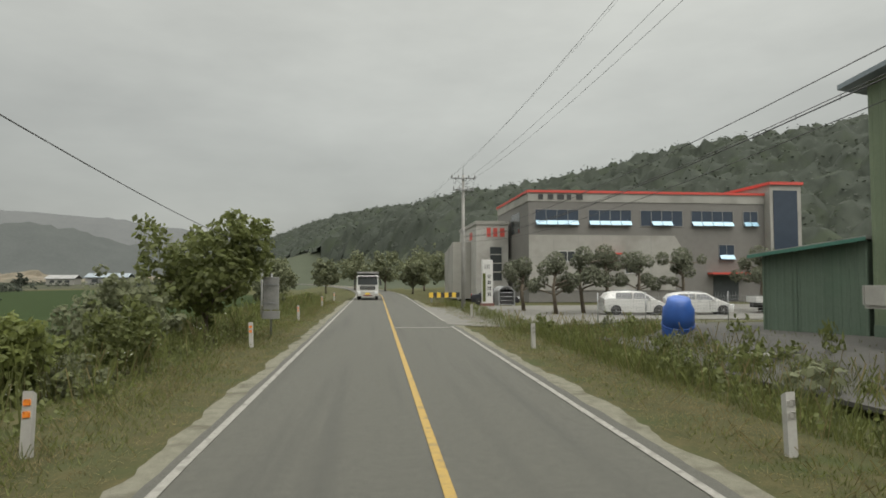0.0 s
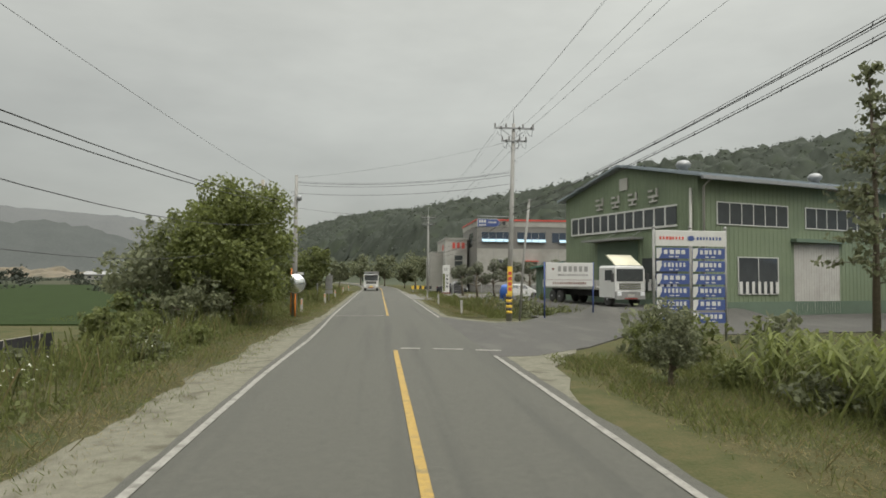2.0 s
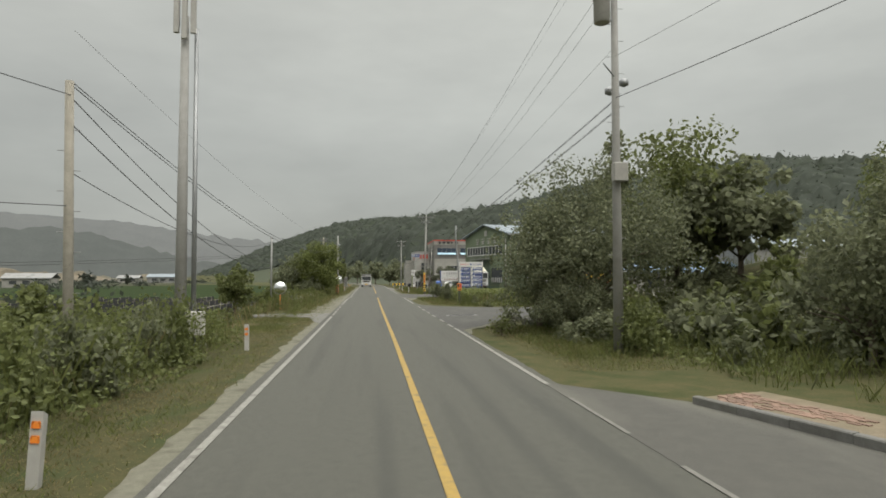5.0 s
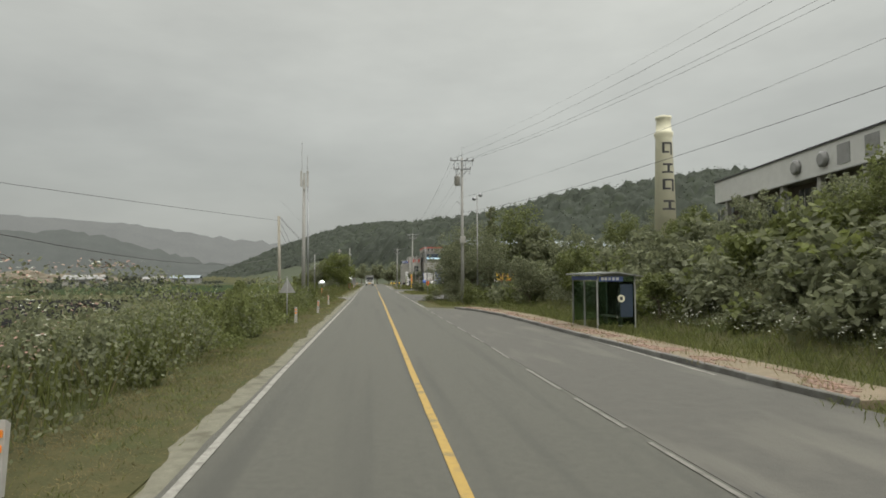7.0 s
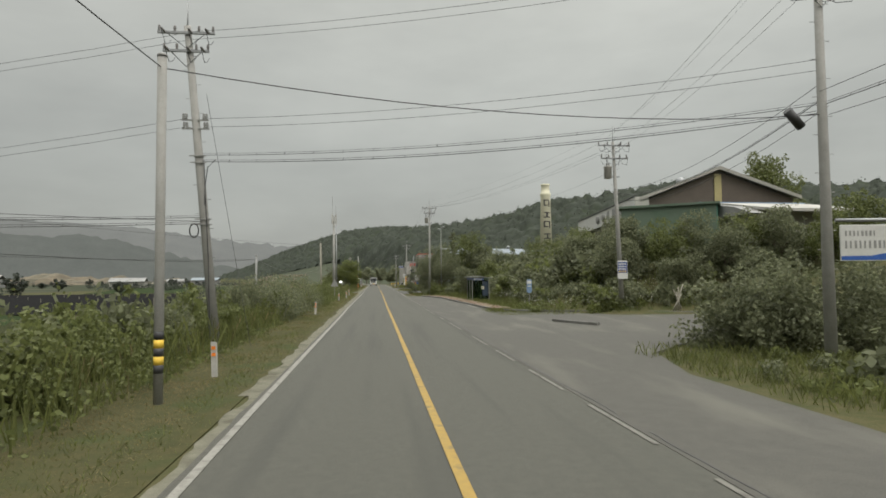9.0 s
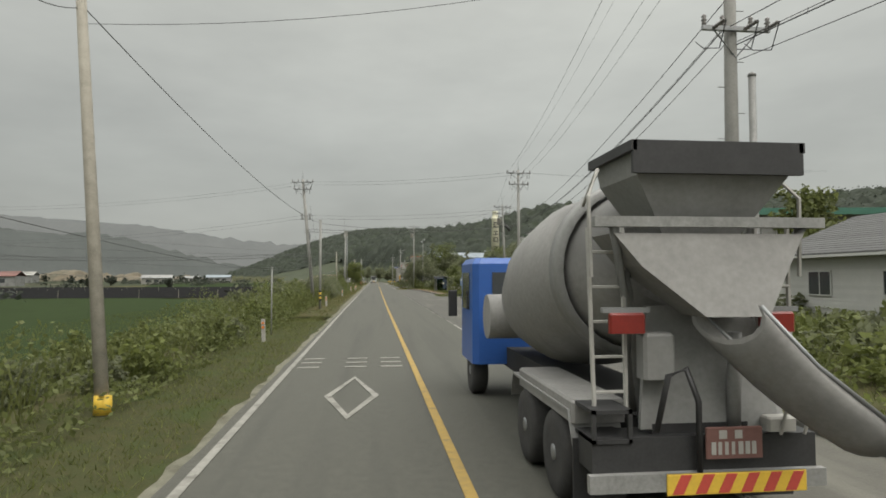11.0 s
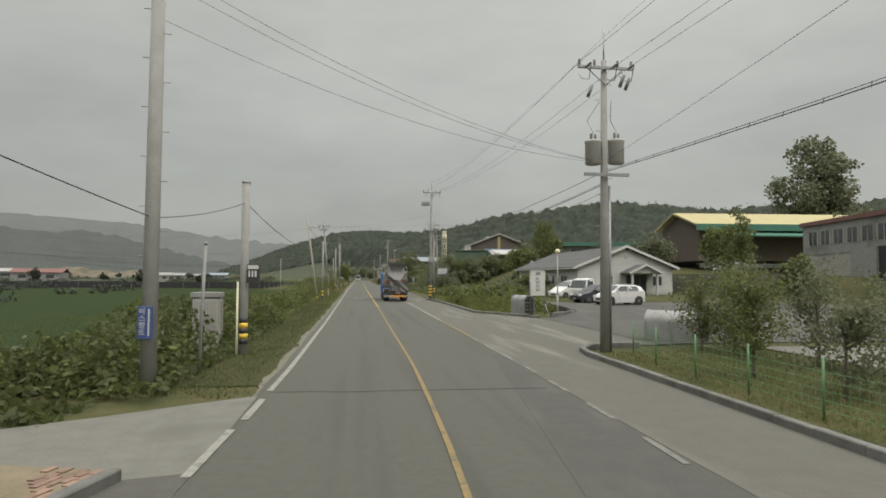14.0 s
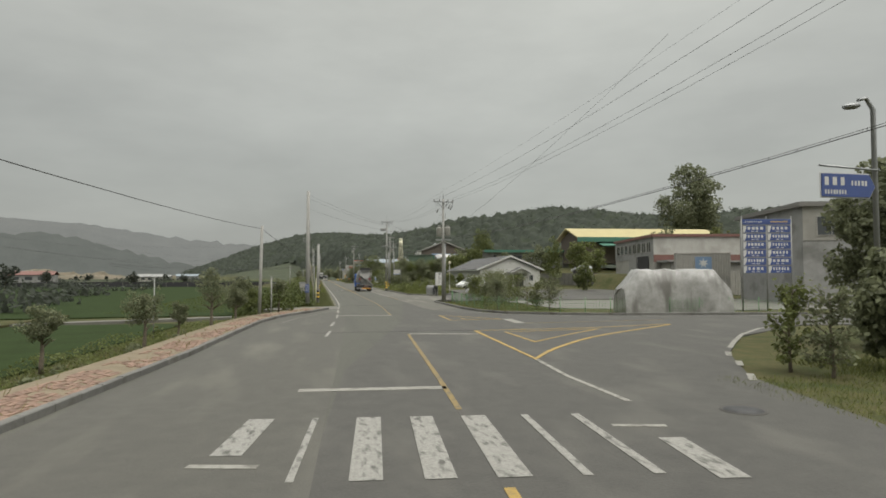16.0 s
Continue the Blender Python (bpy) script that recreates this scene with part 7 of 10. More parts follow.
# ---------- vehicles ----------
def wheel(parent, x, y, r, w, face=1, dual=False):
    """A wheel on an axle along x: tyre and rim."""
    prof = [(r * 0.62, -w / 2), (r * 0.9, -w / 2), (r, -w / 2 + 0.05), (r, w / 2 - 0.05), (r * 0.9, w / 2), (r * 0.62, w / 2)]
    rings = [[(x + d, y + k * math.cos(a), r + k * math.sin(a)) for a in np.linspace(0, 2 * math.pi, 25)[:-1]] for k, d in prof]
    ty = part("wheel", Build().loft(rings, True, True), RUBBER, parent)
    s = face * (w / 2 + 0.004)
    prof = [(r * 0.62, x + s * 0.9), (r * 0.5, x + s * 0.7), (r * 0.22, x + s * 0.75), (r * 0.18, x + s * 1.02), (0.02, x + s * 1.03)]
    rings = [[(d, y + k * math.cos(a), r + k * math.sin(a)) for a in np.linspace(0, 2 * math.pi, 21)[:-1]] for k, d in prof]
    part("rim", Build().loft(rings, True, True), STEEL, ty)
    return ty


def shell(sections, x_half, smooth=True):
    """A body from cross-sections along y: (y, z_low, z_belt, z_top, half width at belt, half width at top)."""
    rings = []
    for y, zl, zb, zt, wb, wt in sections:
        rings.append([(-wb * 0.96, y, zl), (-wb, y, (zl + zb) / 2), (-wb * 0.98, y, zb), (-wt, y, zt - 0.04), (-wt * 0.85, y, zt), (wt * 0.85, y, zt), (wt, y, zt - 0.04), (wb * 0.98, y, zb), (wb, y, (zl + zb) / 2), (wb * 0.96, y, zl)])
    return Build().loft(rings, True, False)


def car(m, label, paint, L=3.64, W=1.6, H=1.5, kind="hatch"):
    """A car with its nose towards -y, standing on z = 0."""
    t = thing("car", m, label, "car", "parked cars")
    h = W / 2
    hood, belt = 0.62 * H, 0.64 * H
    if kind == "sedan":
        secs = [(0, 0.3, 0.55, 0.58, h * 0.8, h * 0.7), (0.12, 0.2, 0.62, 0.66, h * 0.95, h * 0.85), (L * 0.26, 0.18, belt, belt + 0.02, h, h * 0.9), (L * 0.40, 0.18, belt, H - 0.05, h, h * 0.74), (L * 0.55, 0.18, belt, H, h, h * 0.74), (L * 0.70, 0.18, belt, H - 0.08, h, h * 0.72), (L * 0.84, 0.18, belt + 0.03, belt + 0.06, h, h * 0.85), (L - 0.1, 0.22, belt, belt + 0.03, h * 0.95, h * 0.82), (L, 0.35, 0.7, 0.75, h * 0.85, h * 0.75)]
        glass = (L * 0.27, L * 0.40, L * 0.70, L * 0.83)
    else:
        secs = [(0, 0.3, 0.5, 0.55, h * 0.8, h * 0.7), (0.1, 0.2, 0.62, 0.68, h * 0.95, h * 0.85), (L * 0.20, 0.18, hood, hood + 0.05, h, h * 0.88), (L * 0.40, 0.18, belt, H - 0.06, h, h * 0.76), (L * 0.55, 0.18, belt, H, h, h * 0.76), (L * 0.82, 0.18, belt + 0.05, H - 0.03, h, h * 0.72), (L * 0.93, 0.2, belt + 0.08, H - 0.14, h * 0.97, h * 0.68), (L, 0.28, belt, belt + 0.12, h * 0.9, h * 0.72)]
        glass = (L * 0.21, L * 0.39, L * 0.84, L * 0.95)
    part("body", shell(secs, h), paint, t)
    # side glass lies just outside the shell
    for s in (-1, 1):
        b = Build()
        zb, zt = belt + 0.03, H - 0.12
        y0, y1, y2, y3 = glass
        xb, xt = s * (h * 0.98 + 0.004), s * (h * 0.78 + 0.012)
        k = 0.10
        b.add([(xb, y0 + 0.25, zb), (xb, y2 - 0.02, zb + 0.04), (xt, y2 - 0.10, zt), (xt, y1 + 0.10, zt)], [(0, 1, 2, 3) if s > 0 else (3, 2, 1, 0)])
        part("side_window", b, DARKGLASS, t)
        part("pillar", Build().box(min(xb, xt) - 0.002, max(xb, xt) + 0.002, L * 0.56, L * 0.585, zb, zt), paint, t)
        part("door_mirror", Build().rbox(s * (h + 0.02) - 0.09, s * (h + 0.02) + 0.09, L * 0.30, L * 0.30 + 0.1, belt, belt + 0.14, 0.02), paint, t)
        part("door_handle", Build().box(s * (h + 0.006) - 0.012, s * (h + 0.006) + 0.012, L * 0.5, L * 0.54, belt - 0.1, belt - 0.07), CHROME, t)
        part("door_seam", Build().box(s * (h + 0.001) - 0.004, s * (h + 0.001) + 0.004, L * 0.36, L * 0.365, 0.3, belt), BLACK, t)
        part("headlight", Build().rbox(s * h * 0.68 - 0.17, s * h * 0.68 + 0.17, -0.005, 0.14, 0.56, 0.72, 0.03), LAMP_CLEAR, t)
        part("tail_light", Build().rbox(s * h * 0.72 - 0.11, s * h * 0.72 + 0.11, L - 0.12, L + 0.005, 0.72, 0.98, 0.02), LAMP_RED, t)
        for y in (L * 0.17, L * 0.83):
            part("wheel_arch", Build().loft([[(s * (h + d), y + 0.36 * math.cos(a), 0.3 + 0.36 * math.sin(a)) for a in np.linspace(0, 6.28, 19)[:-1]] for d in (-0.2, 0.003)], True, True), DARK, t)
            wheel(t, s * (h - 0.09), y, 0.30, 0.2, s)
    wt = h * 0.72
    part("windscreen", Build().add([(-h * 0.86, glass[0] + 0.02, belt + 0.08), (h * 0.86, glass[0] + 0.02, belt + 0.08), (wt, glass[1] - 0.01, H - 0.08), (-wt, glass[1] - 0.01, H - 0.08)], [(0, 1, 2, 3)]), DARKGLASS, t)
    part("rear_window", Build().add([(h * 0.78, glass[3] + 0.03, belt + 0.14), (-h * 0.78, glass[3] + 0.03, belt + 0.14), (-wt * 0.9, glass[2] + 0.05, H - 0.1), (wt * 0.9, glass[2] + 0.05, H - 0.1)], [(0, 1, 2, 3)]), DARKGLASS, t)
    part("grille", Build().rbox(-h * 0.4, h * 0.4, -0.012, 0.02, 0.36, 0.52, 0.02), BLACK, t)
    part("number_plate", Build().box(-0.2, 0.2, -0.02, 0.0, 0.28, 0.36), WHITE_OLD, t)
    for s in (-1, 1):
        part("roof_rail", Build().tube([(s * h * 0.66, L * 0.42, H - 0.02), (s * h * 0.66, L * 0.5, H + 0.05), (s * h * 0.64, L * 0.78, H + 0.03)], 0.02, 6), STEEL, t)
    return t


car(Matrix.Translation((17.2, -212.7, 0.5)) @ Matrix.Rotation(math.radians(-80), 4, "Z"), "white compact hatchback parked on the forecourt", CARWHITE)
car(Matrix.Translation((16.6, -209.3, 0.5)) @ Matrix.Rotation(math.radians(-78), 4, "Z"), "dark sedan parked behind a hatchback", CARDARK, 4.5, 1.8, 1.45, "sedan")
car(Matrix.Translation((17.4, -201.3, 0.52)) @ Matrix.Rotation(math.radians(-70), 4, "Z"), "white sport utility car parked by the house", CARWHITE, 4.4, 1.85, 1.72)
car(Matrix.Translation((42.5, -186.5, 3.05)) @ Matrix.Rotation(math.radians(-110), 4, "Z"), "pale blue-grey hatchback parked on the upper yard", STEEL, 3.8, 1.65, 1.5)
car(Matrix.Translation((24.5, 40.5, 0.02)) @ Matrix.Rotation(math.radians(75), 4, "Z"), "white car parked in the factory yard", CARWHITE, 4.4, 1.8, 1.5)
car(Matrix.Translation((20.0, 41.0, 0.02)) @ Matrix.Rotation(math.radians(85), 4, "Z"), "white estate car parked in the factory yard", CARWHITE, 4.4, 1.8, 1.6)
car(Matrix.Translation((13.5, 57.0, 0.02)) @ Matrix.Rotation(math.radians(80), 4, "Z"), "dark blue sedan parked at the factory corner", CARDARK, 4.5, 1.8, 1.45, "sedan")


def light_truck(m, label, bed=3.0):
    """A small cab-over pickup, nose towards -y."""
    t = thing("pickup_truck", m, label, "truck", "pickup trucks")
    part("cab", shell([(0, 0.35, 0.9, 1.0, 0.78, 0.72), (0.08, 0.3, 1.0, 1.08, 0.84, 0.8), (0.45, 0.3, 1.1, 1.85, 0.85, 0.7), (0.9, 0.3, 1.1, 1.95, 0.85, 0.72), (1.55, 0.3, 1.1, 1.93, 0.85, 0.72), (1.62, 0.3, 1.1, 1.85, 0.84, 0.7)], 0.85), CARWHITE, t)
    part("windscreen", Build().add([(-0.76, 0.07, 1.12), (0.76, 0.07, 1.12), (0.66, 0.40, 1.78), (-0.66, 0.40, 1.78)], [(0, 1, 2, 3)]), DARKGLASS, t)
    for s in (-1, 1):
        part("side_window", Build().add([(s * 0.846, 0.35, 1.14), (s * 0.846, 1.4, 1.14), (s * 0.735, 1.4, 1.78), (s * 0.735, 0.6, 1.78)], [(0, 1, 2, 3) if s > 0 else (3, 2, 1, 0)]), DARKGLASS, t)
        part("headlight", Build().rbox(s * 0.6 - 0.16, s * 0.6 + 0.16, -0.012, 0.1, 0.7, 0.88, 0.03), LAMP_CLEAR, t)
        part("door_mirror", Build().rbox(s * 0.98 - 0.08, s * 0.98 + 0.08, 0.25, 0.33, 1.15, 1.4, 0.02), BLACK, t)
        for y in (0.75, 3.6):
            wheel(t, s * 0.72, y, 0.31, 0.2, s)
    part("bumper", Build().rbox(-0.8, 0.8, -0.06, 0.06, 0.35, 0.6, 0.03), GREY, t)
    part("number_plate", Build().box(-0.18, 0.18, -0.075, -0.06, 0.42, 0.52), WHITE_OLD, t)
    part("bed_floor", Build().box(-0.82, 0.82, 1.72, 1.72 + bed, 0.72, 0.8), GREY, t)
    for s in (-1, 1):
        part("bed_side", Build().box(s * 0.84 - 0.02, s * 0.84 + 0.02, 1.72, 1.72 + bed, 0.75, 1.15), CARWHITE, t)
    part("tailboard", Build().box(-0.84, 0.84, 1.70 + bed, 1.74 + bed, 0.75, 1.15), CARWHITE, t)
    part("headboard", Build().tube([(-0.8, 1.75, 0.8), (-0.8, 1.75, 1.95), (0.8, 1.75, 1.95), (0.8, 1.75, 0.8)], 0.03, 6), STEEL, t)
    part("chassis", Build().box(-0.35, 0.35, 0.3, 1.7 + bed, 0.4, 0.72), DARK, t)
    return t


light_truck(Matrix.Translation((17.9, -206.2, 0.5)) @ Matrix.Rotation(math.radians(-52), 4, "Z"), "white pickup truck parked by the house")
light_truck(Matrix.Translation((31.5, 41.0, 0.02)) @ Matrix.Rotation(math.radians(80), 4, "Z"), "white pickup truck parked in the factory yard")
light_truck(Matrix.Translation((36.5, 42.0, 0.02)) @ Matrix.Rotation(math.radians(75), 4, "Z"), "white pickup truck parked in the factory yard")


def lorry_cab(t, paint, w=1.22, z0=0.55, z1=2.75, mark=True):
    """A tall cab-over cab, nose at y = 0 towards -y."""
    part("cab", Build().loft([[(-w, y, z0), (w, y, z0), (w, y, zt - 0.15), (w * 0.92, y, zt), (-w * 0.92, y, zt), (-w, y, zt - 0.15)] for y, zt in ((0.0, z1 - 0.12), (0.1, z1), (1.9, z1))]), paint, t)
    part("windscreen", Build().rbox(-w * 0.9, w * 0.9, -0.02, 0.02, z1 - 1.05, z1 - 0.22, 0.02), DARKGLASS, t)
    part("grille", Build().rbox(-w * 0.72, w * 0.72, -0.035, 0.02, z1 - 1.6, z1 - 1.15, 0.02), BLACK if paint is WHITE else GREY, t)
    for i in range(3):
        part("grille_slat", Build().box(-w * 0.7, w * 0.7, -0.05, -0.03, z1 - 1.55 + i * 0.14, z1 - 1.5 + i * 0.14), CHROME, t)
    bp = part("bumper", Build().rbox(-w, w, -0.12, 0.08, z0 - 0.1, z0 + 0.45, 0.05), WHITE_OLD if mark else GREY, t)
    part("number_plate", Build().box(-0.26, 0.26, -0.14, -0.12, z0 + 0.05, z0 + 0.25), YELLOW if mark else WHITE_OLD, bp)
    part("fog_bar", Build().box(-0.5, 0.5, -0.13, -0.12, z0 - 0.08, z0), LAMP_RED, bp)
    for s in (-1, 1):
        part("headlight", Build().rbox(s * w * 0.78 - 0.17, s * w * 0.78 + 0.17, -0.14, -0.1, z0 + 0.15, z0 + 0.4, 0.03), LAMP_CLEAR, bp)
        part("side_window", Build().box(s * (w + 0.006) - 0.006, s * (w + 0.006) + 0.006, 0.3, 1.2, z1 - 1.0, z1 - 0.3), DARKGLASS, t)
        mr = part("door_mirror", Build().rbox(s * (w + 0.22) - 0.1, s * (w + 0.22) + 0.1, -0.1, 0.0, z1 - 1.1, z1 - 0.5, 0.03), BLACK, t)
        part("mirror_arm", Build().tube([(s * w, 0.1, z1 - 0.5), (s * (w + 0.2), -0.05, z1 - 0.5)], 0.02, 5), BLACK, mr)
        part("wiper", Build().tube([(s * 0.3 - 0.1, -0.04, z1 - 1.02), (s * 0.3 + 0.35, -0.04, z1 - 0.75)], 0.012, 4), BLACK, t)
        part("step", Build().box(s * w - 0.1, s * w + 0.05, 0.3, 0.9, z0 - 0.05, z0 + 0.05), GREY, t)


# dump truck coming along the road
t = thing("dump_truck", Matrix.Translation((-0.72, 71.0, 0.0)), "white dump truck facing along the road", "truck")
lorry_cab(t, WHITE)
part("tipper_body", Build().loft([[(-1.22, y, 1.2), (1.22, y, 1.2), (1.24, y, zt), (-1.24, y, zt)] for y, zt in ((2.05, 3.2), (6.6, 2.7))]), GREY, t, "grey steel tipper body")
part("headboard", Build().box(-1.24, 1.24, 0.7, 2.1, 3.0, 3.15).box(-1.24, 1.24, 1.95, 2.1, 2.6, 3.2), GREY, t)
part("visor", Build().box(-1.1, 1.1, -0.12, 0.05, 2.55, 2.68), BLACK, t)
part("chassis", Build().box(-0.5, 0.5, 0.2, 6.8, 0.6, 1.2), DARK, t)
for s in (-1, 1):
    for y in (0.9, 2.4, 4.8, 6.0):
        wheel(t, s * 1.02, y, 0.5, 0.34, s)

# parked flatbed lorry beside the green works
t = thing("flatbed_truck", Matrix.Translation((17.15, 6.4, 0.56)) @ Matrix.Rotation(math.radians(12), 4, "Z"), "white flatbed lorry with a tilted roof deflector", "truck")
lorry_cab(t, CARWHITE, 1.15, 0.6, 2.75, False)
part("deflector", Build().loft([[(-1.0, 0.15, 2.78), (1.0, 0.15, 2.78), (1.0, 0.3, 2.8), (-1.0, 0.3, 2.8)], [(-0.95, 1.3, 3.5), (0.95, 1.3, 3.5), (0.95, 1.5, 3.5), (-0.95, 1.5, 3.5)]]), CREAM, t, "cream roof deflector")
part("bed", Build().box(-1.2, 1.2, 2.2, 10.2, 1.1, 1.25), WHITE_OLD, t)
for s in (-1, 1):
    for i in range(5):
        part("side_board", Build().box(s * 1.22 - 0.025, s * 1.22 + 0.025, 2.2 + i * 1.6, 3.76 + i * 1.6, 1.2, 1.75), WHITE_OLD, t)
    for y in (0.95, 7.6, 8.8):
        wheel(t, s * 0.98, y, 0.48, 0.32, s)
part("tailboard", Build().box(-1.22, 1.22, 10.2, 10.25, 1.2, 1.75), WHITE_OLD, t)
part("chassis", Build().box(-0.45, 0.45, 0.3, 10.1, 0.6, 1.1), DARK, t)

# concrete mixer seen from behind
t = thing("mixer_truck", Matrix.Translation((3.15, -194.8, 0.0)), "grey concrete mixer truck with a blue cab", "truck")
part("chassis", Build().box(-0.5, 0.5, 0.1, 8.4, 0.65, 1.05), DARK, t)
part("cab", Build().rbox(-1.2, 1.2, 6.9, 8.7, 0.7, 2.9, 0.12), BLUE_CAB, t, "blue cab")
part("cab_rear_window", Build().box(-0.8, 0.8, 6.88, 6.9, 1.9, 2.6), DARKGLASS, t)
for s in (-1, 1):
    part("cab_side_window", Build().box(s * 1.205 - 0.005, s * 1.205 + 0.005, 7.4, 8.4, 1.8, 2.6), DARKGLASS, t)
    part("door_mirror", Build().rbox(s * 1.42 - 0.1, s * 1.42 + 0.1, 8.5, 8.6, 1.6, 2.2, 0.02), BLACK, t)
    for y in (7.6, 1.2, 2.55):
        wheel(t, s * (1.0 if y > 5 else 0.92), y, 0.5, 0.32 if y > 5 else 0.52, s)
    part("mudguard", Build().loft([[(s * 1.2, y, z), (s * 0.65, y, z), (s * 0.65, y, z + 0.03), (s * 1.2, y, z + 0.03)] for y, z in ((0.45, 0.75), (0.6, 1.08), (3.2, 1.08), (3.35, 0.75))]), GREY, t)
    part("mud_flap", Build().box(s * 0.92 - 0.28, s * 0.92 + 0.28, 0.42, 0.45, 0.2, 0.85), BLACK, t)
    part("frame_leg", Build().tube([(s * 0.45, 0.4, 1.0), (s * 0.75, 0.3, 3.1)], 0.06, 6), GREY, t)
    lm = part("tail_light", Build().rbox(s * 0.78 - 0.18, s * 0.78 + 0.18, -0.02, 0.06, 1.95, 2.15, 0.02), LAMP_RED, t)
    part("lamp_bracket", Build().box(s * 0.78 - 0.24, s * 0.78 + 0.24, 0.02, 0.08, 2.15, 2.2), STEEL, lm)
    lad = part("ladder", Build().tube([(s * 1.05, 0.2, 1.2), (s * 1.08, 0.25, 3.0)], 0.025, 5).tube([(s * 0.72, 0.2, 1.2), (s * 0.72, 0.25, 3.0)], 0.025, 5), WHITE_OLD, t)
    for i in range(5):
        part("rung", Build().tube([(s * 0.72, 0.22, 1.35 + i * 0.35), (s * 1.06, 0.22, 1.35 + i * 0.35)], 0.018, 5), WHITE_OLD, lad)
rings = []
for k, r in ((0, 0.55), (0.06, 0.78), (0.2, 1.02), (0.4, 1.18), (0.62, 1.16), (0.85, 0.95), (0.97, 0.7), (1.0, 0.4)):
    y, z = 0.7 + 5.3 * k, 2.75 - 0.75 * k
    rings.append([(r * math.cos(a), y + 0.14 * r * math.sin(a), z + r * math.sin(a)) for a in np.linspace(0, 2 * math.pi, 33)[:-1]])
part("drum", Build().loft(rings, True, True), DRUM, t, "dusty grey mixing drum")
part("drum_ring", Build().loft([[(r * math.cos(a), y, 2.6 + r * math.sin(a)) for a in np.linspace(0, 2 * math.pi, 33)[:-1]] for y, r in ((1.4, 0.98), (1.4, 1.06), (1.62, 1.1), (1.62, 1.0))], False, True), GREY, t)
part("water_tank", Build().tube([(-1.1, 5.9, 1.75), (0.2, 5.9, 1.75)], 0.42, 16), DRUM, t)
def funnel(rings, wall=0.03):
    """An open-topped tapering box with a wall thickness: rings (x0, x1, y0, y1, z) from the top down."""
    out = [[(x0, y0, z), (x1, y0, z), (x1, y1, z), (x0, y1, z)] for x0, x1, y0, y1, z in rings]
    inn = [[(x0 + wall, y0 + wall, z), (x1 - wall, y0 + wall, z), (x1 - wall, y1 - wall, z), (x0 + wall, y1 - wall, z)] for x0, x1, y0, y1, z in rings]
    return Build().loft(inn[::-1] + out, False)


part("hopper", funnel([(-0.72, 0.95, -0.1, 1.0, 3.8), (-0.68, 0.9, -0.05, 0.95, 3.5), (-0.22, 0.42, 0.25, 0.75, 2.78)]), GREY, t, "square steel charging hopper")
part("hopper_rim", Build().box(-0.76, 0.99, -0.16, -0.1, 3.5, 3.82).box(-0.76, 0.99, 1.0, 1.06, 3.72, 3.82).box(-0.78, -0.72, -0.16, 1.06, 3.72, 3.82).box(0.95, 1.01, -0.16, 1.06, 3.72, 3.82), BLACK, t, "dark rubber-lipped hopper rim")
part("cross_bar", Build().box(-1.15, 1.2, -0.16, -0.06, 2.98, 3.08), STEEL_DULL, t)
for x in (-0.95, 1.0):
    part("bar_bracket", Build().tube([(x, -0.1, 3.0), (x * 0.7, 0.3, 2.2), (x * 0.55, 0.5, 1.1)], 0.05, 6), GREY, t)
part("collecting_trough", funnel([(-0.95, 1.0, -0.12, 0.5, 2.92), (-0.7, 0.8, -0.18, 0.45, 2.6), (-0.12, 0.52, -0.28, 0.2, 2.12)]), DRUM, t, "dusty steel collecting trough")
rings = []
for k in range(8):
    u = k / 7
    cx, cz, cy = 0.05 + 1.08 * u, 2.12 - 1.02 * u - 0.08 * math.sin(math.pi * u), -0.32 - 0.28 * u
    r = 0.34 - 0.05 * u
    arc = np.linspace(-0.15 * math.pi, 1.15 * math.pi, 11)
    outer = [(cx + 0.55 * r * math.cos(a) * 0.9, cy - r * math.cos(a), cz - r * math.sin(a) * 0.75) for a in arc]
    inner = [(cx + 0.55 * (r - 0.03) * math.cos(a) * 0.9, cy - (r - 0.03) * math.cos(a), cz + 0.025 - (r - 0.03) * math.sin(a) * 0.75) for a in arc[::-1]]
    rings.append(outer + inner)
ch = part("discharge_chute", Build().loft(rings, True, True), DRUM, t, "open grey discharge chute swung aside")
part("chute_lip", Build().tube([rings[0][0], rings[3][0], rings[7][0]], 0.022, 6), STEEL, ch)
part("chute_lip", Build().tube([rings[0][10], rings[3][10], rings[7][10]], 0.022, 6), STEEL, ch)
part("chute_pivot", Build().tube([(0.35, 0.1, 1.0), (0.35, 0.05, 1.95)], 0.07, 8), GREY, ch)
part("apron_plate", Build().loft([[(-0.62, 0.1, 1.0), (0.85, 0.1, 1.0), (0.85, 0.16, 1.0), (-0.62, 0.16, 1.0)], [(-0.45, 0.3, 2.2), (0.7, 0.3, 2.2), (0.7, 0.36, 2.2), (-0.45, 0.36, 2.2)]]), GREY, t, "grey steel apron plate")
part("rear_frame", Build().box(-1.15, 1.15, 0.0, 0.4, 0.62, 0.95), BLACK, t)
bp = part("bumper", Build().box(-1.2, 1.2, -0.08, 0.0, 0.45, 0.62), STEEL_DULL, t)
bd = part("reflector_board", Build().rbox(-0.45, 0.98, -0.1, -0.08, 0.42, 0.62, 0.01), YELLOW, bp, "yellow and red chevron board")
for i in range(6):
    part("reflector_stripe", Build().side([(-0.4 + i * 0.23, 0.43), (-0.29 + i * 0.23, 0.43), (-0.2 + i * 0.23, 0.61), (-0.31 + i * 0.23, 0.61)], -0.106, -0.1), RED, bd)
np_ = part("number_plate", Build().rbox(-0.05, 0.53, -0.1, -0.07, 0.75, 1.05, 0.01), RUST, t, "faded orange number plate with pale bars")
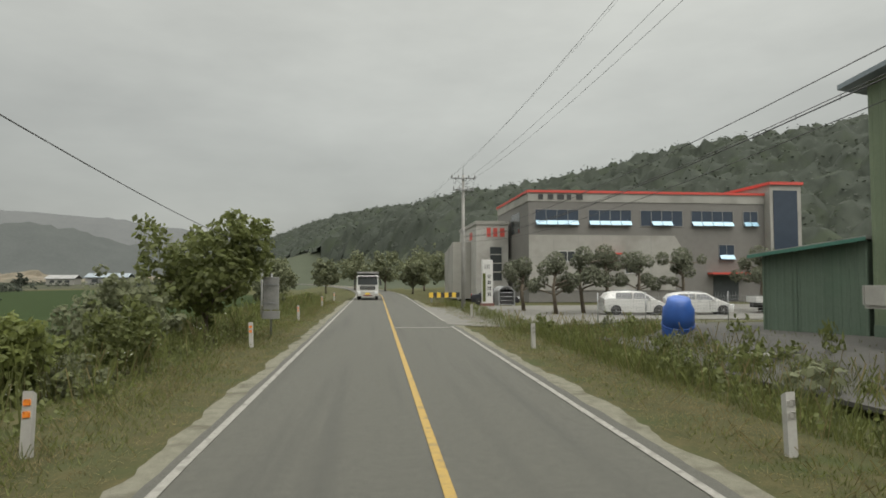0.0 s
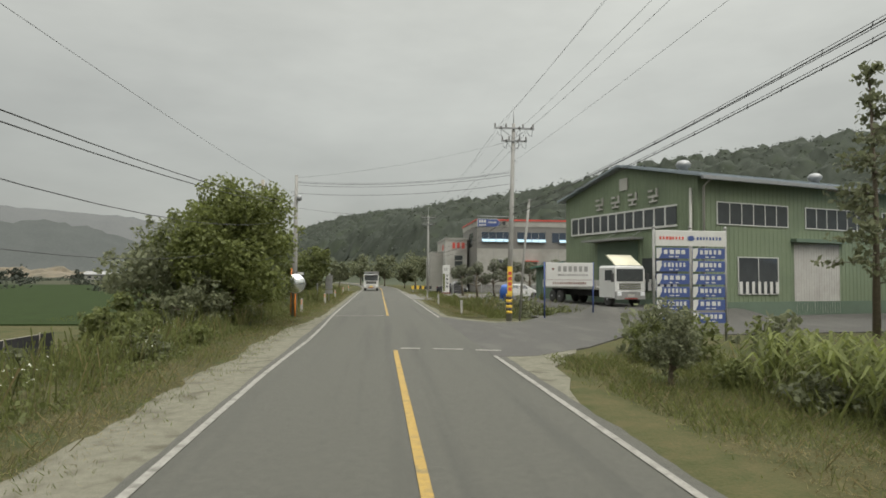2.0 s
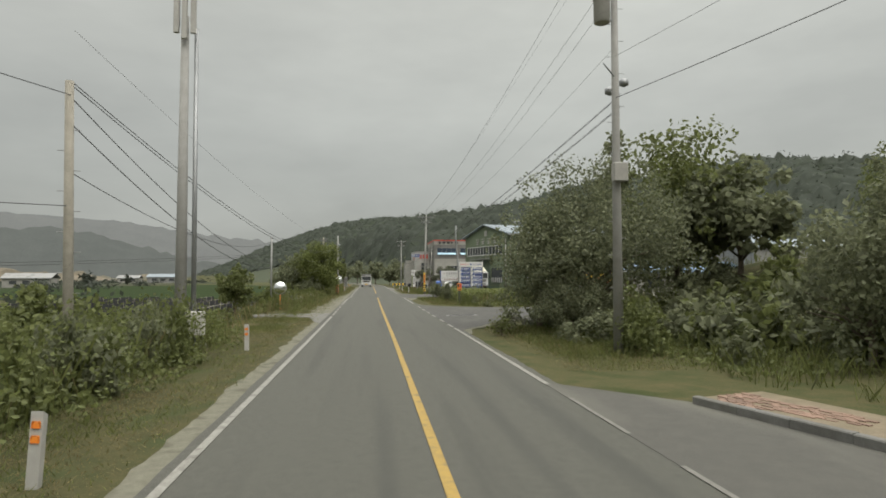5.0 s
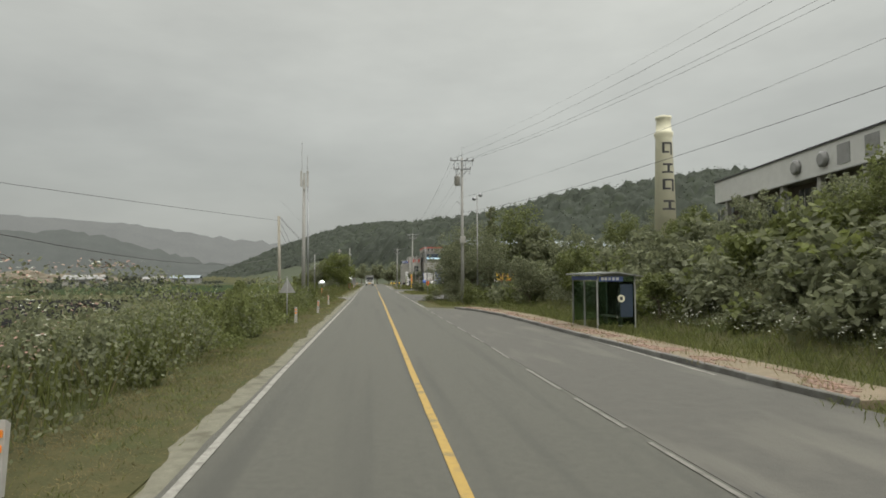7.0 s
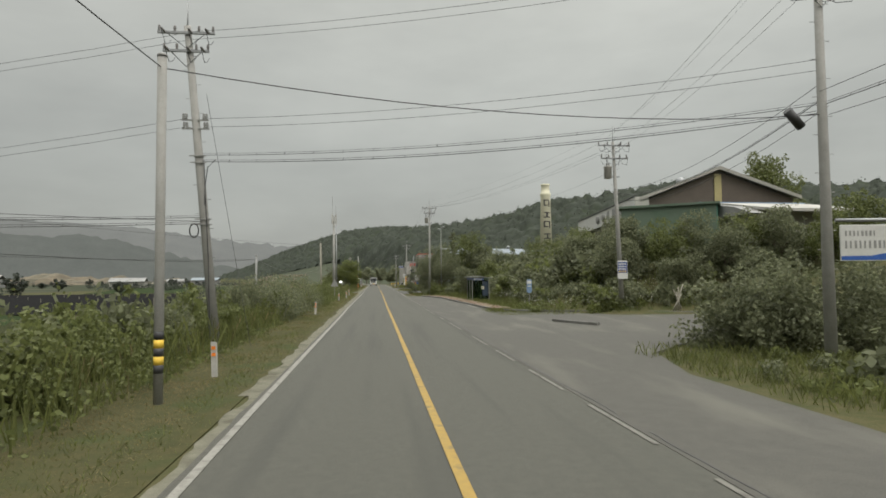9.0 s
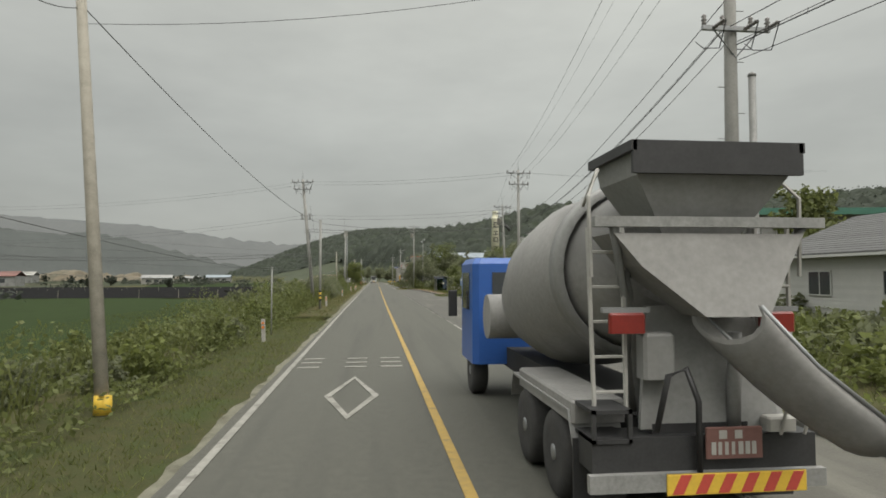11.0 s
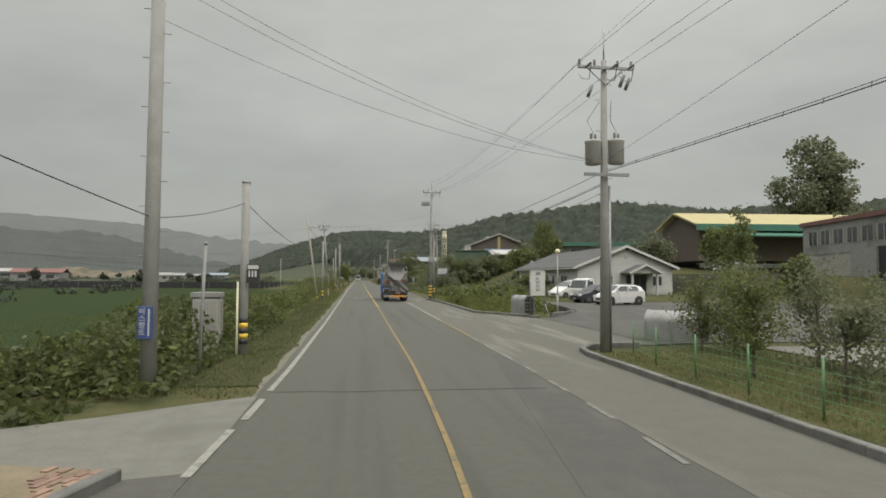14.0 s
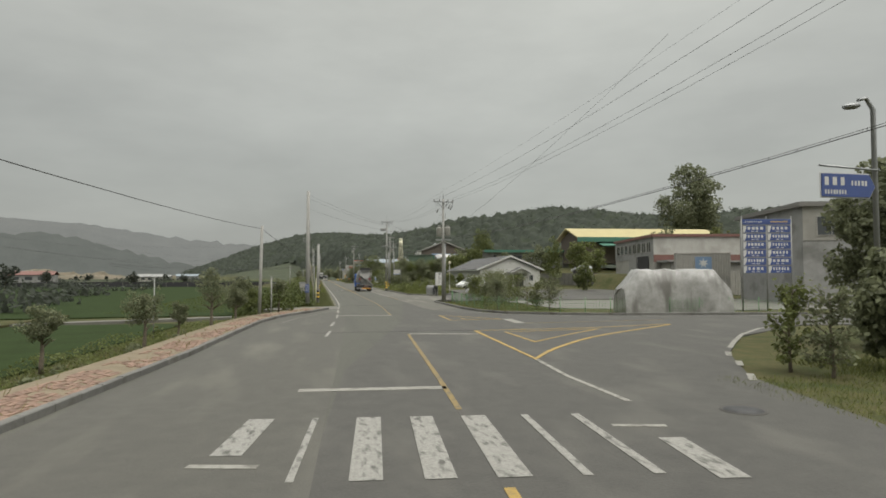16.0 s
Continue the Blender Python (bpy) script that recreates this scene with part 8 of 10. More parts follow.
write("plate_bars", WHITE_OLD, np_, 0.08, 0.4, 0.94, 1.02, -0.1, 2, rnd, 0.006)
write("plate_bars", WHITE_OLD, np_, 0.0, 0.48, 0.79, 0.91, -0.1, 7, rnd, 0.006)
part("hose", Build().tube([(-0.5, 0.0, 1.0), (-0.42, -0.1, 1.55), (-0.25, -0.12, 1.62), (-0.12, -0.1, 1.3), (-0.1, -0.06, 0.6)], 0.03, 7), BLACK, t)
part("control_box", Build().rbox(-0.62, -0.3, -0.02, 0.2, 1.5, 1.95, 0.03), GREY, t)
part("side_step", Build().box(-1.15, -0.75, -0.02, 0.5, 1.18, 1.22).box(-1.15, -0.75, -0.02, 0.5, 0.9, 0.94).box(-1.15, -1.11, -0.02, 0.02, 0.9, 1.22).box(-0.79, -0.75, -0.02, 0.02, 0.9, 1.22), BLACK, t, "black step frame")
part("side_locker", Build().rbox(-1.18, -0.6, 0.5, 2.9, 0.98, 1.22, 0.03), DRUM, t, "dusty mudguard locker")
for x in (0.75, 1.0):
    part("lever", Build().tube([(x, -0.05, 0.95), (x + 0.03, -0.12, 1.25)], 0.018, 5), WHITE_OLD, t)
part("valve_block", Build().rbox(0.62, 0.92, -0.06, 0.1, 0.98, 1.12, 0.02), WHITE_OLD, t)
for s in (-1, 1):
    part("handrail", Build().tube([(s * 1.1, 0.1, 2.5), (s * 1.12, 0.1, 3.3), (s * 0.95, 0.3, 3.6), (s * 0.9, 0.9, 3.3)], 0.022, 5), WHITE_OLD, t)


# ---------- plants ----------
def quad_mesh(name, V, material):
    """One mesh of loose quads, V of shape (n, 4, 3)."""
    n = len(V)
    me = bpy.data.meshes.new(name)
    me.vertices.add(4 * n)
    me.vertices.foreach_set("co", np.asarray(V, np.float32).ravel())
    me.loops.add(4 * n)
    me.loops.foreach_set("vertex_index", np.arange(4 * n, dtype=np.int32))
    me.polygons.add(n)
    me.polygons.foreach_set("loop_start", np.arange(0, 4 * n, 4, dtype=np.int32))
    me.polygons.foreach_set("loop_total", np.full(n, 4, np.int32))
    me.materials.append(material)
    me.update(calc_edges=True)
    me.validate()
    return me


def unit(v):
    return v / np.maximum(np.linalg.norm(v, axis=-1, keepdims=True), 1e-9)


def leaves(P, size, out=None, droop=0.25, spread=0.85):
    """Leaf quads at points P, roughly facing out and up, pointed at the tip."""
    n = len(P)
    s = size * rng.uniform(0.6, 1.35, n)[:, None]
    nrm = rng.normal(size=(n, 3)) * spread + (out if out is not None else 0) + np.array([0, 0, 0.5])
    nrm = unit(nrm)
    a = unit(np.cross(nrm, rng.normal(size=(n, 3))))
    a[:, 2] -= droop
    a = unit(a)
    b = unit(np.cross(nrm, a))
    return np.stack([P - a * s * 0.5, P + b * s * 0.36 + a * s * 0.05, P + a * s * 0.62, P - b * s * 0.36 + a * s * 0.05], 1)


def blobs(centres, n, inner=0.55):
    """n points in the outer shells of the given balls (x, y, z, r), and the way outwards."""
    C = np.asarray(centres, float)
    w = C[:, 3] ** 2
    k = rng.choice(len(C), n, p=w / w.sum())
    d = unit(rng.normal(size=(n, 3)))
    r = C[k, 3] * (inner + (1 - inner) * rng.random(n) ** 0.5) * (1 + 0.12 * np.sin(d[:, 0] * 9 + k) * np.cos(d[:, 1] * 8))
    return C[k, :3] + d * r[:, None], d


def crown_blobs(rx, rz, n, seed, zc=0.0):
    """Uneven clumps of leaves round a crown: a loose heart, clumps near the outline, and stray sprays."""
    g = np.random.default_rng(seed)
    m = min(rx, rz)
    out = [(g.normal() * 0.12 * rx, g.normal() * 0.12 * rx, zc + g.uniform(-0.2, 0.1) * rz, 0.55 * m), (g.normal() * 0.2 * rx, g.normal() * 0.2 * rx, zc - 0.35 * rz, 0.45 * m)]
    for i in range(n):
        d = unit(g.normal(size=3))
        f = g.uniform(0.35, 0.86)
        w = 1.0 if d[2] < 0.2 else 1.0 - 0.3 * d[2]
        out.append((d[0] * rx * f * w, d[1] * rx * f * w, zc + d[2] * rz * f, g.uniform(0.16, 0.38) * m))
    for i in range(n // 2):
        d = unit(g.normal(size=3))
        f = g.uniform(0.8, 1.02)
        out.append((d[0] * rx * f * 0.9, d[1] * rx * f * 0.9, zc + d[2] * rz * f, g.uniform(0.07, 0.15) * m))
    return out


def tree_mesh(name, rx, rz, n, size, seed, material, lumps=16):
    P, d = blobs(crown_blobs(rx, rz, lumps, seed), n, 0.35)
    return quad_mesh(name, leaves(P, size, d * 0.7), material)


def trunk_mesh(h, r, spread, seed):
    g = random.Random(seed)
    b = Build()
    pts = [(0, 0, 0)]
    x = y = 0
    for i in range(1, 6):
        x += g.uniform(-0.06, 0.06) * h / 4
        y += g.uniform(-0.06, 0.06) * h / 4
        pts.append((x, y, h * i / 5))
    b.tube(pts, r, 9, r * 0.45)
    for i in range(7):
        a = g.uniform(0, 6.28)
        z = h * g.uniform(0.45, 0.95)
        L = spread * g.uniform(0.6, 1.0)
        k = pts[min(5, int(z / h * 5))]
        b.tube([(k[0], k[1], z), (k[0] + L * 0.5 * math.cos(a), k[1] + L * 0.5 * math.sin(a), z + L * 0.4), (k[0] + L * math.cos(a), k[1] + L * math.sin(a), z + L * 0.55)], r * 0.4, 6, r * 0.1)
    return b


def tree(x, y, h, rx, material, seed, label, n=3500, size=0.30, trunk=0.35, z=None, rz=None, category="tree", group="trees", lumps=18):
    rz = rz or (h * (1 - trunk)) / 2
    t = thing("tree", pose(x, y, ground_z(x, y) if z is None else z, 0, 0, seed * 47 % 360), label, category, group)
    part("trunk", trunk_mesh(h * (trunk + 0.25), 0.035 * h * 0.6 + 0.03, rx * 0.7, seed), BARK, t)
    part("crown", tree_mesh("crown", rx, rz, int(n * 1.05), size * 0.92, seed, material, int(lumps * 1.3)), material, t, "", pose(0, 0, h - rz))
    return t


def sapling(x, y, h, r, material, seed, label, n=1100, size=0.13, name="tree", group="young trees", low=0.12, z=None):
    """A thin young tree: many upright twigs from a low fork, leafy along their length."""
    g = random.Random(seed)
    t = thing(name, pose(x, y, ground_z(x, y) if z is None else z), label, "tree", group)
    b = Build().tube([(0, 0, -0.1), (g.uniform(-0.05, 0.05), 0, h * low), (g.uniform(-0.1, 0.1), 0.05, h * 0.55), (g.uniform(-0.15, 0.15), 0, h * 0.93)], 0.03 + 0.012 * h, 6, 0.012)
    V = []
    m = 26
    for i in range(m):
        a, k = g.uniform(0, 6.28), g.uniform(low, 0.85)
        L = r * (1.15 - 0.55 * k) * g.uniform(0.55, 1.1)
        rise = h * g.uniform(0.06, 0.30)
        z0, z1 = h * k, min(h, h * k + rise)
        p0, p1 = np.array((0.0, 0.0, z0)), np.array((L * math.cos(a), L * math.sin(a), z1))
        pm = (p0 + p1) / 2 + np.array((0, 0, -0.1 * rise))
        b.tube([tuple(p0), tuple(pm), tuple(p1)], 0.015, 4, 0.005)
        c = n // m
        u = rng.uniform(0.15, 1.08, c)[:, None]
        P = p0 * (1 - u) + p1 * u + rng.normal(size=(c, 3)) * np.array((0.13, 0.13, 0.11)) * r
        V.append(leaves(P, size))
    part("trunk", b, BARK, t)
    part("crown", quad_mesh("crown", np.concatenate(V), material), material, t)
    return t


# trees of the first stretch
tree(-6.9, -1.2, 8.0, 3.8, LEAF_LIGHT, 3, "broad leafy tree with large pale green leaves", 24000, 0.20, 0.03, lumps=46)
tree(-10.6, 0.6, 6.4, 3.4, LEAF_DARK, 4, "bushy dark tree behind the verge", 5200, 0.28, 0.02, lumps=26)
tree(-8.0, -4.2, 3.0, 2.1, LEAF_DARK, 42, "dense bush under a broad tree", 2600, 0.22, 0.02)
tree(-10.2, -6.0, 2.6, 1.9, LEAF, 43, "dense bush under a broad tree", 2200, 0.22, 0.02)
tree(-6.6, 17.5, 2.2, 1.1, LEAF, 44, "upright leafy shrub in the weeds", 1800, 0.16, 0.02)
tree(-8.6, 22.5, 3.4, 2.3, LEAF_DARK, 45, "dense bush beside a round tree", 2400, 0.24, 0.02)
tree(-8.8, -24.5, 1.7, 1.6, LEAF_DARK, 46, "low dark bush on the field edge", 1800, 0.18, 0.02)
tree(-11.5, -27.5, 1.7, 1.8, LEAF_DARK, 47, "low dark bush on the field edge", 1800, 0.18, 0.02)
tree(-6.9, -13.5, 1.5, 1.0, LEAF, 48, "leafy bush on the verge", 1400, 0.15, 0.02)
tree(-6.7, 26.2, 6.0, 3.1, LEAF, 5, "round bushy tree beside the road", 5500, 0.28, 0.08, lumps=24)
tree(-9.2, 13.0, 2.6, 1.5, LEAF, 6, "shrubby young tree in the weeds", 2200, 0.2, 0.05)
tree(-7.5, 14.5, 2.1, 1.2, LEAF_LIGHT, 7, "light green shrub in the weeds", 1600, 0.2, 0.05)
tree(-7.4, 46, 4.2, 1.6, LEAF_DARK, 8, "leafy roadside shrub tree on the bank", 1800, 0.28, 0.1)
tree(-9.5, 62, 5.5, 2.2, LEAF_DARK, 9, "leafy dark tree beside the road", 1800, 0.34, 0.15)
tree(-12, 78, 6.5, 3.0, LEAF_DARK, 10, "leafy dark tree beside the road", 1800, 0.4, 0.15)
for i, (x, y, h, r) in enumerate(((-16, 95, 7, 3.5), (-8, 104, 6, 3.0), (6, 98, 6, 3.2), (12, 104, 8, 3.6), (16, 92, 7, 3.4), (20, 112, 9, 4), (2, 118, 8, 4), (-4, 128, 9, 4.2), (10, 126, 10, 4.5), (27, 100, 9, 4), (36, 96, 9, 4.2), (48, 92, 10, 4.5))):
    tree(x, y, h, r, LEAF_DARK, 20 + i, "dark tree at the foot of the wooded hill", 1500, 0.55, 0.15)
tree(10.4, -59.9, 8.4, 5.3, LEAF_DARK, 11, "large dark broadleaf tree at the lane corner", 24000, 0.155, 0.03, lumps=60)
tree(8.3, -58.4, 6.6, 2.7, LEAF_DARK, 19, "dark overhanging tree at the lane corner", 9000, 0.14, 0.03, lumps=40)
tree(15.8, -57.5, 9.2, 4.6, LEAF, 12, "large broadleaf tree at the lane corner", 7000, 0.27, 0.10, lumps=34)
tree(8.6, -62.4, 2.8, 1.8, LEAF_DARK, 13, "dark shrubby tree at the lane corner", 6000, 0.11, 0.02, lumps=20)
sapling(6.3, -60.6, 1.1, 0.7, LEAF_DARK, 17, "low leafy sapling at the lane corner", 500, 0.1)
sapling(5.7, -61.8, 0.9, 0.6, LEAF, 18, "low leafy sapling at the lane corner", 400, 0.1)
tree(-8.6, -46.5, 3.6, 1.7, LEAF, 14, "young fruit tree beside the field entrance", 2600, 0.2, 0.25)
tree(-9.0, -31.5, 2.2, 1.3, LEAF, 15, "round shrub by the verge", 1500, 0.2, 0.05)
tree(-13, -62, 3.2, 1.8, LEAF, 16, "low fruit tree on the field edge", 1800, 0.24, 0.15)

# cloud-pruned pines in front of the factory
def niwaki(x, y, h, seed):
    g = random.Random(seed)
    t = thing("pruned_pine", pose(x, y, 0.0, 0, 0, seed * 50), "cloud-pruned dark pine in front of the factory", "tree", "pruned pines")
    b = Build().tube([(0, 0, 0), (g.uniform(-0.3, 0.3), 0.1, h * 0.4), (g.uniform(-0.4, 0.4), 0, h * 0.85)], 0.16, 8, 0.06)
    c = [(0, 0, h - 0.75, 0.72), (0.35, 0.2, h - 1.15, 0.6)]
    for i in range(9):
        a, z = g.uniform(0, 6.28), h * g.uniform(0.38, 0.8)
        L = g.uniform(0.9, 1.7)
        b.tube([(0, 0, z - 0.4), (L * 0.6 * math.cos(a), L * 0.6 * math.sin(a), z - 0.1), (L * math.cos(a), L * math.sin(a), z)], 0.06, 6, 0.03)
        c.append((L * math.cos(a), L * math.sin(a), z + 0.15, g.uniform(0.34, 0.56)))
    part("trunk", b, BARK, t)
    P, d = blobs(c, 2600, 0.6)
    part("crown", quad_mesh("crown", leaves(P, 0.17, d), LEAF_PINE), LEAF_PINE, t)


for i, (x, y, h) in enumerate(((12.6, 42, 4.4), (14.9, 43, 4.8), (16.9, 44, 5.0), (19.7, 45, 4.6), (23.3, 45, 4.9), (28.9, 44, 5.0), (31.5, 46, 4.8), (11.4, 46.5, 4.2))):
    niwaki(x, y, h, i + 1)


# drooping conifers in front of the green works
def conifer(x, y, h, seed, r=2.3):
    g = random.Random(seed)
    t = thing("conifer", pose(x, y, ground_z(x, y)), "tall ragged conifer with spreading limbs", "tree", "conifers")
    b = Build().tube([(0, 0, 0), (0.1, 0, h * 0.5), (0, 0.1, h)], 0.17, 8, 0.03)
    V = []
    for i in range(64):
        k = g.uniform(0.12, 1.0) ** 0.8
        z = h * k
        L = r * (1.08 - k) * g.uniform(0.55, 1.2) + 0.3
        a = g.uniform(0, 6.28)
        tip = (L * math.cos(a), L * math.sin(a), z + L * g.uniform(-0.1, 0.35))
        b.tube([(0, 0, z), tip], 0.03, 4, 0.01)
        m = int(30 * L / r) + 14
        u = rng.uniform(0.15, 1.05, m)[:, None]
        P = np.array((0, 0, z)) * (1 - u) + np.array(tip) * u + rng.normal(size=(m, 3)) * 0.15 * (1.2 - 0.5 * u)
        V.append(leaves(P, 0.27, droop=0.5))
    part("trunk", b, BARK, t)
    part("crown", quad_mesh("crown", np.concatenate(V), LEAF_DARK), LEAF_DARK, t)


for i, (x, y, h, r) in enumerate(((21.9, -8.7, 11.8, 2.6), (28.8, -7.2, 10.8, 2.6), (35, -6, 10.0, 2.4), (43.5, -4.5, 9.8, 2.4), (50, -3, 9.5, 2.4), (13.2, -55.8, 10.2, 1.7))):
    conifer(x, y, h, 60 + i, r)

# shrubs: a few shapes, shared
SHAPES, COORDS = {}, {}
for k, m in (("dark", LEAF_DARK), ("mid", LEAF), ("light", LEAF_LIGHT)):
    SHAPES[k], COORDS[k] = [], []
    for s in range(5):
        lump = crown_blobs(1.0, 0.95, 18, 100 + s + len(SHAPES) * 10)
        pair = []
        for n, size in ((640, 0.16), (1300, 0.11)):
            P, d = blobs(lump, n, 0.35)
            pair.append(quad_mesh("shrub_" + k, leaves(P, size, d * 0.8), m))
        SHAPES[k].append(pair)
        pair = []
        for n, size in ((190, 0.27), (400, 0.19)):
            P, d = blobs(lump, n, 0.45)
            pair.append(leaves(P, size, d * 0.8))
        COORDS[k].append(pair)


SHRUBS = []


def shrub(x, y, r, k="mid", label="", h=None, z=None):
    SHRUBS.append((x, y, r, h or r, k, label, rnd.randrange(5), rnd.uniform(0, 6.28)))


def plant_shrubs():
    """The 280 shrubs nearest to the road stand singly; those behind them are joined into thickets."""
    order = sorted(SHRUBS, key=lambda s: abs(s[0] - bend(s[1]) - 0.8) - (3 if s[5] else 0))
    for x, y, r, h, k, label, i, a in order[:280]:
        ob = new("shrub", SHAPES[k][i][1 if r > 1.1 else 0])
        ob.matrix_basis = Matrix.LocRotScale((x, y, ground_z(x, y) + h * 0.5), Euler((0, 0, a)), (r, r, h))
        tagged(ob, label or {"dark": "dense dark green shrub", "mid": "leafy green shrub", "light": "pale green leafy shrub"}[k] + " growing on the roadside ground", "shrub", "shrubs")
    for k, m in (("dark", LEAF_DARK), ("mid", LEAF), ("light", LEAF_LIGHT)):
        V = []
        for x, y, r, h, kk, label, i, a in order[280:]:
            if kk == k:
                P = COORDS[k][i][1 if r > 1.1 else 0] * np.array((r, r, h))
                c, s = math.cos(a), math.sin(a)
                V.append(np.stack([P[..., 0] * c - P[..., 1] * s + x, P[..., 0] * s + P[..., 1] * c + y, P[..., 2] + ground_z(x, y) + h * 0.5], -1))
        if V:
            tagged(part("thicket", quad_mesh("thicket", np.concatenate(V), m), m), "leafy thicket of " + {"dark": "dark", "mid": "green", "light": "pale green"}[k] + " shrubs on the banks", "thicket", "", "stuff")


for x, y, r, k in ((9.6, -13.4, 1.2, "dark"), (10.6, -14.6, 1.15, "mid"), (12.4, -15.8, 1.3, "dark"), (8.9, -16.6, 0.8, "dark"), (14.4, -12.4, 0.9, "mid")):
    shrub(x, y, r, k, h=r * 1.1)
tree(7.4, -19.3, 2.1, 0.78, LEAF_DARK, 41, "narrow upright dark shrub by the directory sign", 4200, 0.085, 0.04, lumps=30)
tree(7.7, -27.0, 2.0, 0.62, LEAF_DARK, 49, "narrow upright dark shrub by the maize", 3600, 0.085, 0.1, lumps=26)
tree(8.6, -15.6, 1.5, 0.9, LEAF, 40, "low leafy shrub at the forecourt corner", 3000, 0.09, 0.01, lumps=26)
# weeds on the right before the first junction
for i in range(30):
    x, y = rnd.uniform(7.8, 15), rnd.uniform(6, 31)
    shrub(x, y, rnd.uniform(0.3, 0.65), rnd.choice(("mid", "mid", "dark", "light")), h=rnd.uniform(0.5, 1.0))
for x, y, r in ((10.5, 9.5, 1.0), (9.6, 12.8, 0.8), (11.2, 7.4, 0.9), (9.8, 6.5, 0.8), (9.7, 4.9, 0.6)):
    shrub(x, y, r, "mid" if r > 1 else "dark", h=r * 1.1)
# field of crops and weeds behind the bent post
for i in range(70):
    x, y = rnd.uniform(8.5, 34), rnd.uniform(-36.5, -18)
    shrub(x, y, rnd.uniform(0.45, 1.0), rnd.choice(("mid", "dark", "dark", "light")), h=rnd.uniform(0.4, 0.9))
# left bank shrubs
for i in range(64):
    y = rnd.uniform(-243, -152)
    shrub(-rnd.uniform(5.5, 8.2), y, rnd.uniform(0.55, 1.0), rnd.choice(("mid", "mid", "light", "dark")), h=rnd.uniform(0.6, 1.1), label="leafy bush at the foot of the verge")
for i in range(40):
    y = rnd.uniform(-124, -66)
    shrub(-rnd.uniform(5.3, 7.2), y, rnd.uniform(0.6, 1.0), rnd.choice(("mid", "dark", "dark")), h=rnd.uniform(0.9, 1.5), label="dark leafy bush at the foot of the verge")
for i in range(190):
    y = rnd.uniform(-245, 75)
    if -58 < y < -40 and rnd.random() < 0.7:
        continue
    x = -rnd.uniform(6.2, 10.0)
    tall = 1.1 if -160 < y < -62 else (0.75 if y < -160 else 0.85)
    shrub(x, y, rnd.uniform(0.5, 1.05), rnd.choice(("mid", "mid", "dark", "light")), h=tall * rnd.uniform(0.55, 1.15))
for i in range(46):
    y = rnd.uniform(-156, -112)
    shrub(-rnd.uniform(7.4, 11.0), y, rnd.uniform(1.0, 1.6), rnd.choice(("mid", "dark", "dark")), h=rnd.uniform(1.3, 2.0))
for i in range(60):
    y = rnd.uniform(-140, -64)
    shrub(-rnd.uniform(6.6, 11.5), y, rnd.uniform(0.8, 1.5), rnd.choice(("mid", "dark", "dark")), h=rnd.uniform(0.8, 1.45))
for x, y, r, h in ((-8.0, -222, 0.9, 1.25), (-7.3, -214, 0.8, 0.9), (-6.6, -207, 1.1, 0.9), (-7.6, -203, 1.2, 1.0), (-7.0, -196, 1.1, 1.1), (-8.4, -228, 0.8, 0.8), (-8.0, -161.5, 1.0, 0.9), (-6.9, -152.5, 0.7, 1.1), (-6.3, -133.0, 0.6, 1.1), (-6.4, -137.5, 0.7, 1.0)):
    shrub(x, y, r, "mid", h=h, label="upright leafy bush among the bank weeds")
for i in range(34):
    y = rnd.uniform(-243.5, -222)
    shrub(-rnd.uniform(5.6, 9.5), y, rnd.uniform(0.6, 1.0), rnd.choice(("light", "mid", "mid")), h=rnd.uniform(0.5, 0.95), label="broad-leaved climbing weeds over the bank")
for i in range(20):
    shrub(-rnd.uniform(8.0, 13), rnd.uniform(-66, -30), rnd.uniform(0.5, 1.1), rnd.choice(("dark", "mid")), h=rnd.uniform(0.4, 0.8))
# undergrowth by the lane corner and along the wooded bank
for i in range(40):
    shrub(rnd.uniform(8.5, 17), rnd.uniform(-72, -57), rnd.uniform(0.9, 1.8), rnd.choice(("dark", "dark", "mid")), h=rnd.uniform(0.8, 1.7))
for i in range(150):
    x, y = rnd.uniform(14.3, 24), rnd.uniform(-113, -66)
    r = rnd.uniform(1.0, 2.1) * (0.6 + 0.6 * ramp(x, 12, 18))
    shrub(x, y, r, rnd.choice(("dark", "dark", "mid", "dark", "light")), h=r * rnd.uniform(0.7, 1.0))
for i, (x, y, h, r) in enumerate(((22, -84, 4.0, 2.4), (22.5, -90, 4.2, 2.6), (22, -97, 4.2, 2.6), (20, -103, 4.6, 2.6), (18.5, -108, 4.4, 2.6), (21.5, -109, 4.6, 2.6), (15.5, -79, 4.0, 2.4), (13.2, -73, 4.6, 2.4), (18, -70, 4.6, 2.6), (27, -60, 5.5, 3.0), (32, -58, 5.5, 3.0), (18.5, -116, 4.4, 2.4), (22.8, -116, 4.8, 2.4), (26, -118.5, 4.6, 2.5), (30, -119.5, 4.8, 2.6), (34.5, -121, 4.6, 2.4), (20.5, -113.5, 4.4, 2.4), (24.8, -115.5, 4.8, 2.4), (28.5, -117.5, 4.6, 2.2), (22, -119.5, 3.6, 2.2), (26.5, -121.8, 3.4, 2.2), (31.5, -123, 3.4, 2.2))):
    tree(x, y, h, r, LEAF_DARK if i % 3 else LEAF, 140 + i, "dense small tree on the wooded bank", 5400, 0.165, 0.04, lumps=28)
tree(17.5, -60.5, 6.5, 3.0, LEAF_DARK, 170, "dark tree standing over the bank", 3000, 0.4, 0.1)
tree(14.2, -95.0, 2.6, 1.0, LEAF, 171, "small garden tree beside the bus shelter", 1500, 0.16, 0.35)
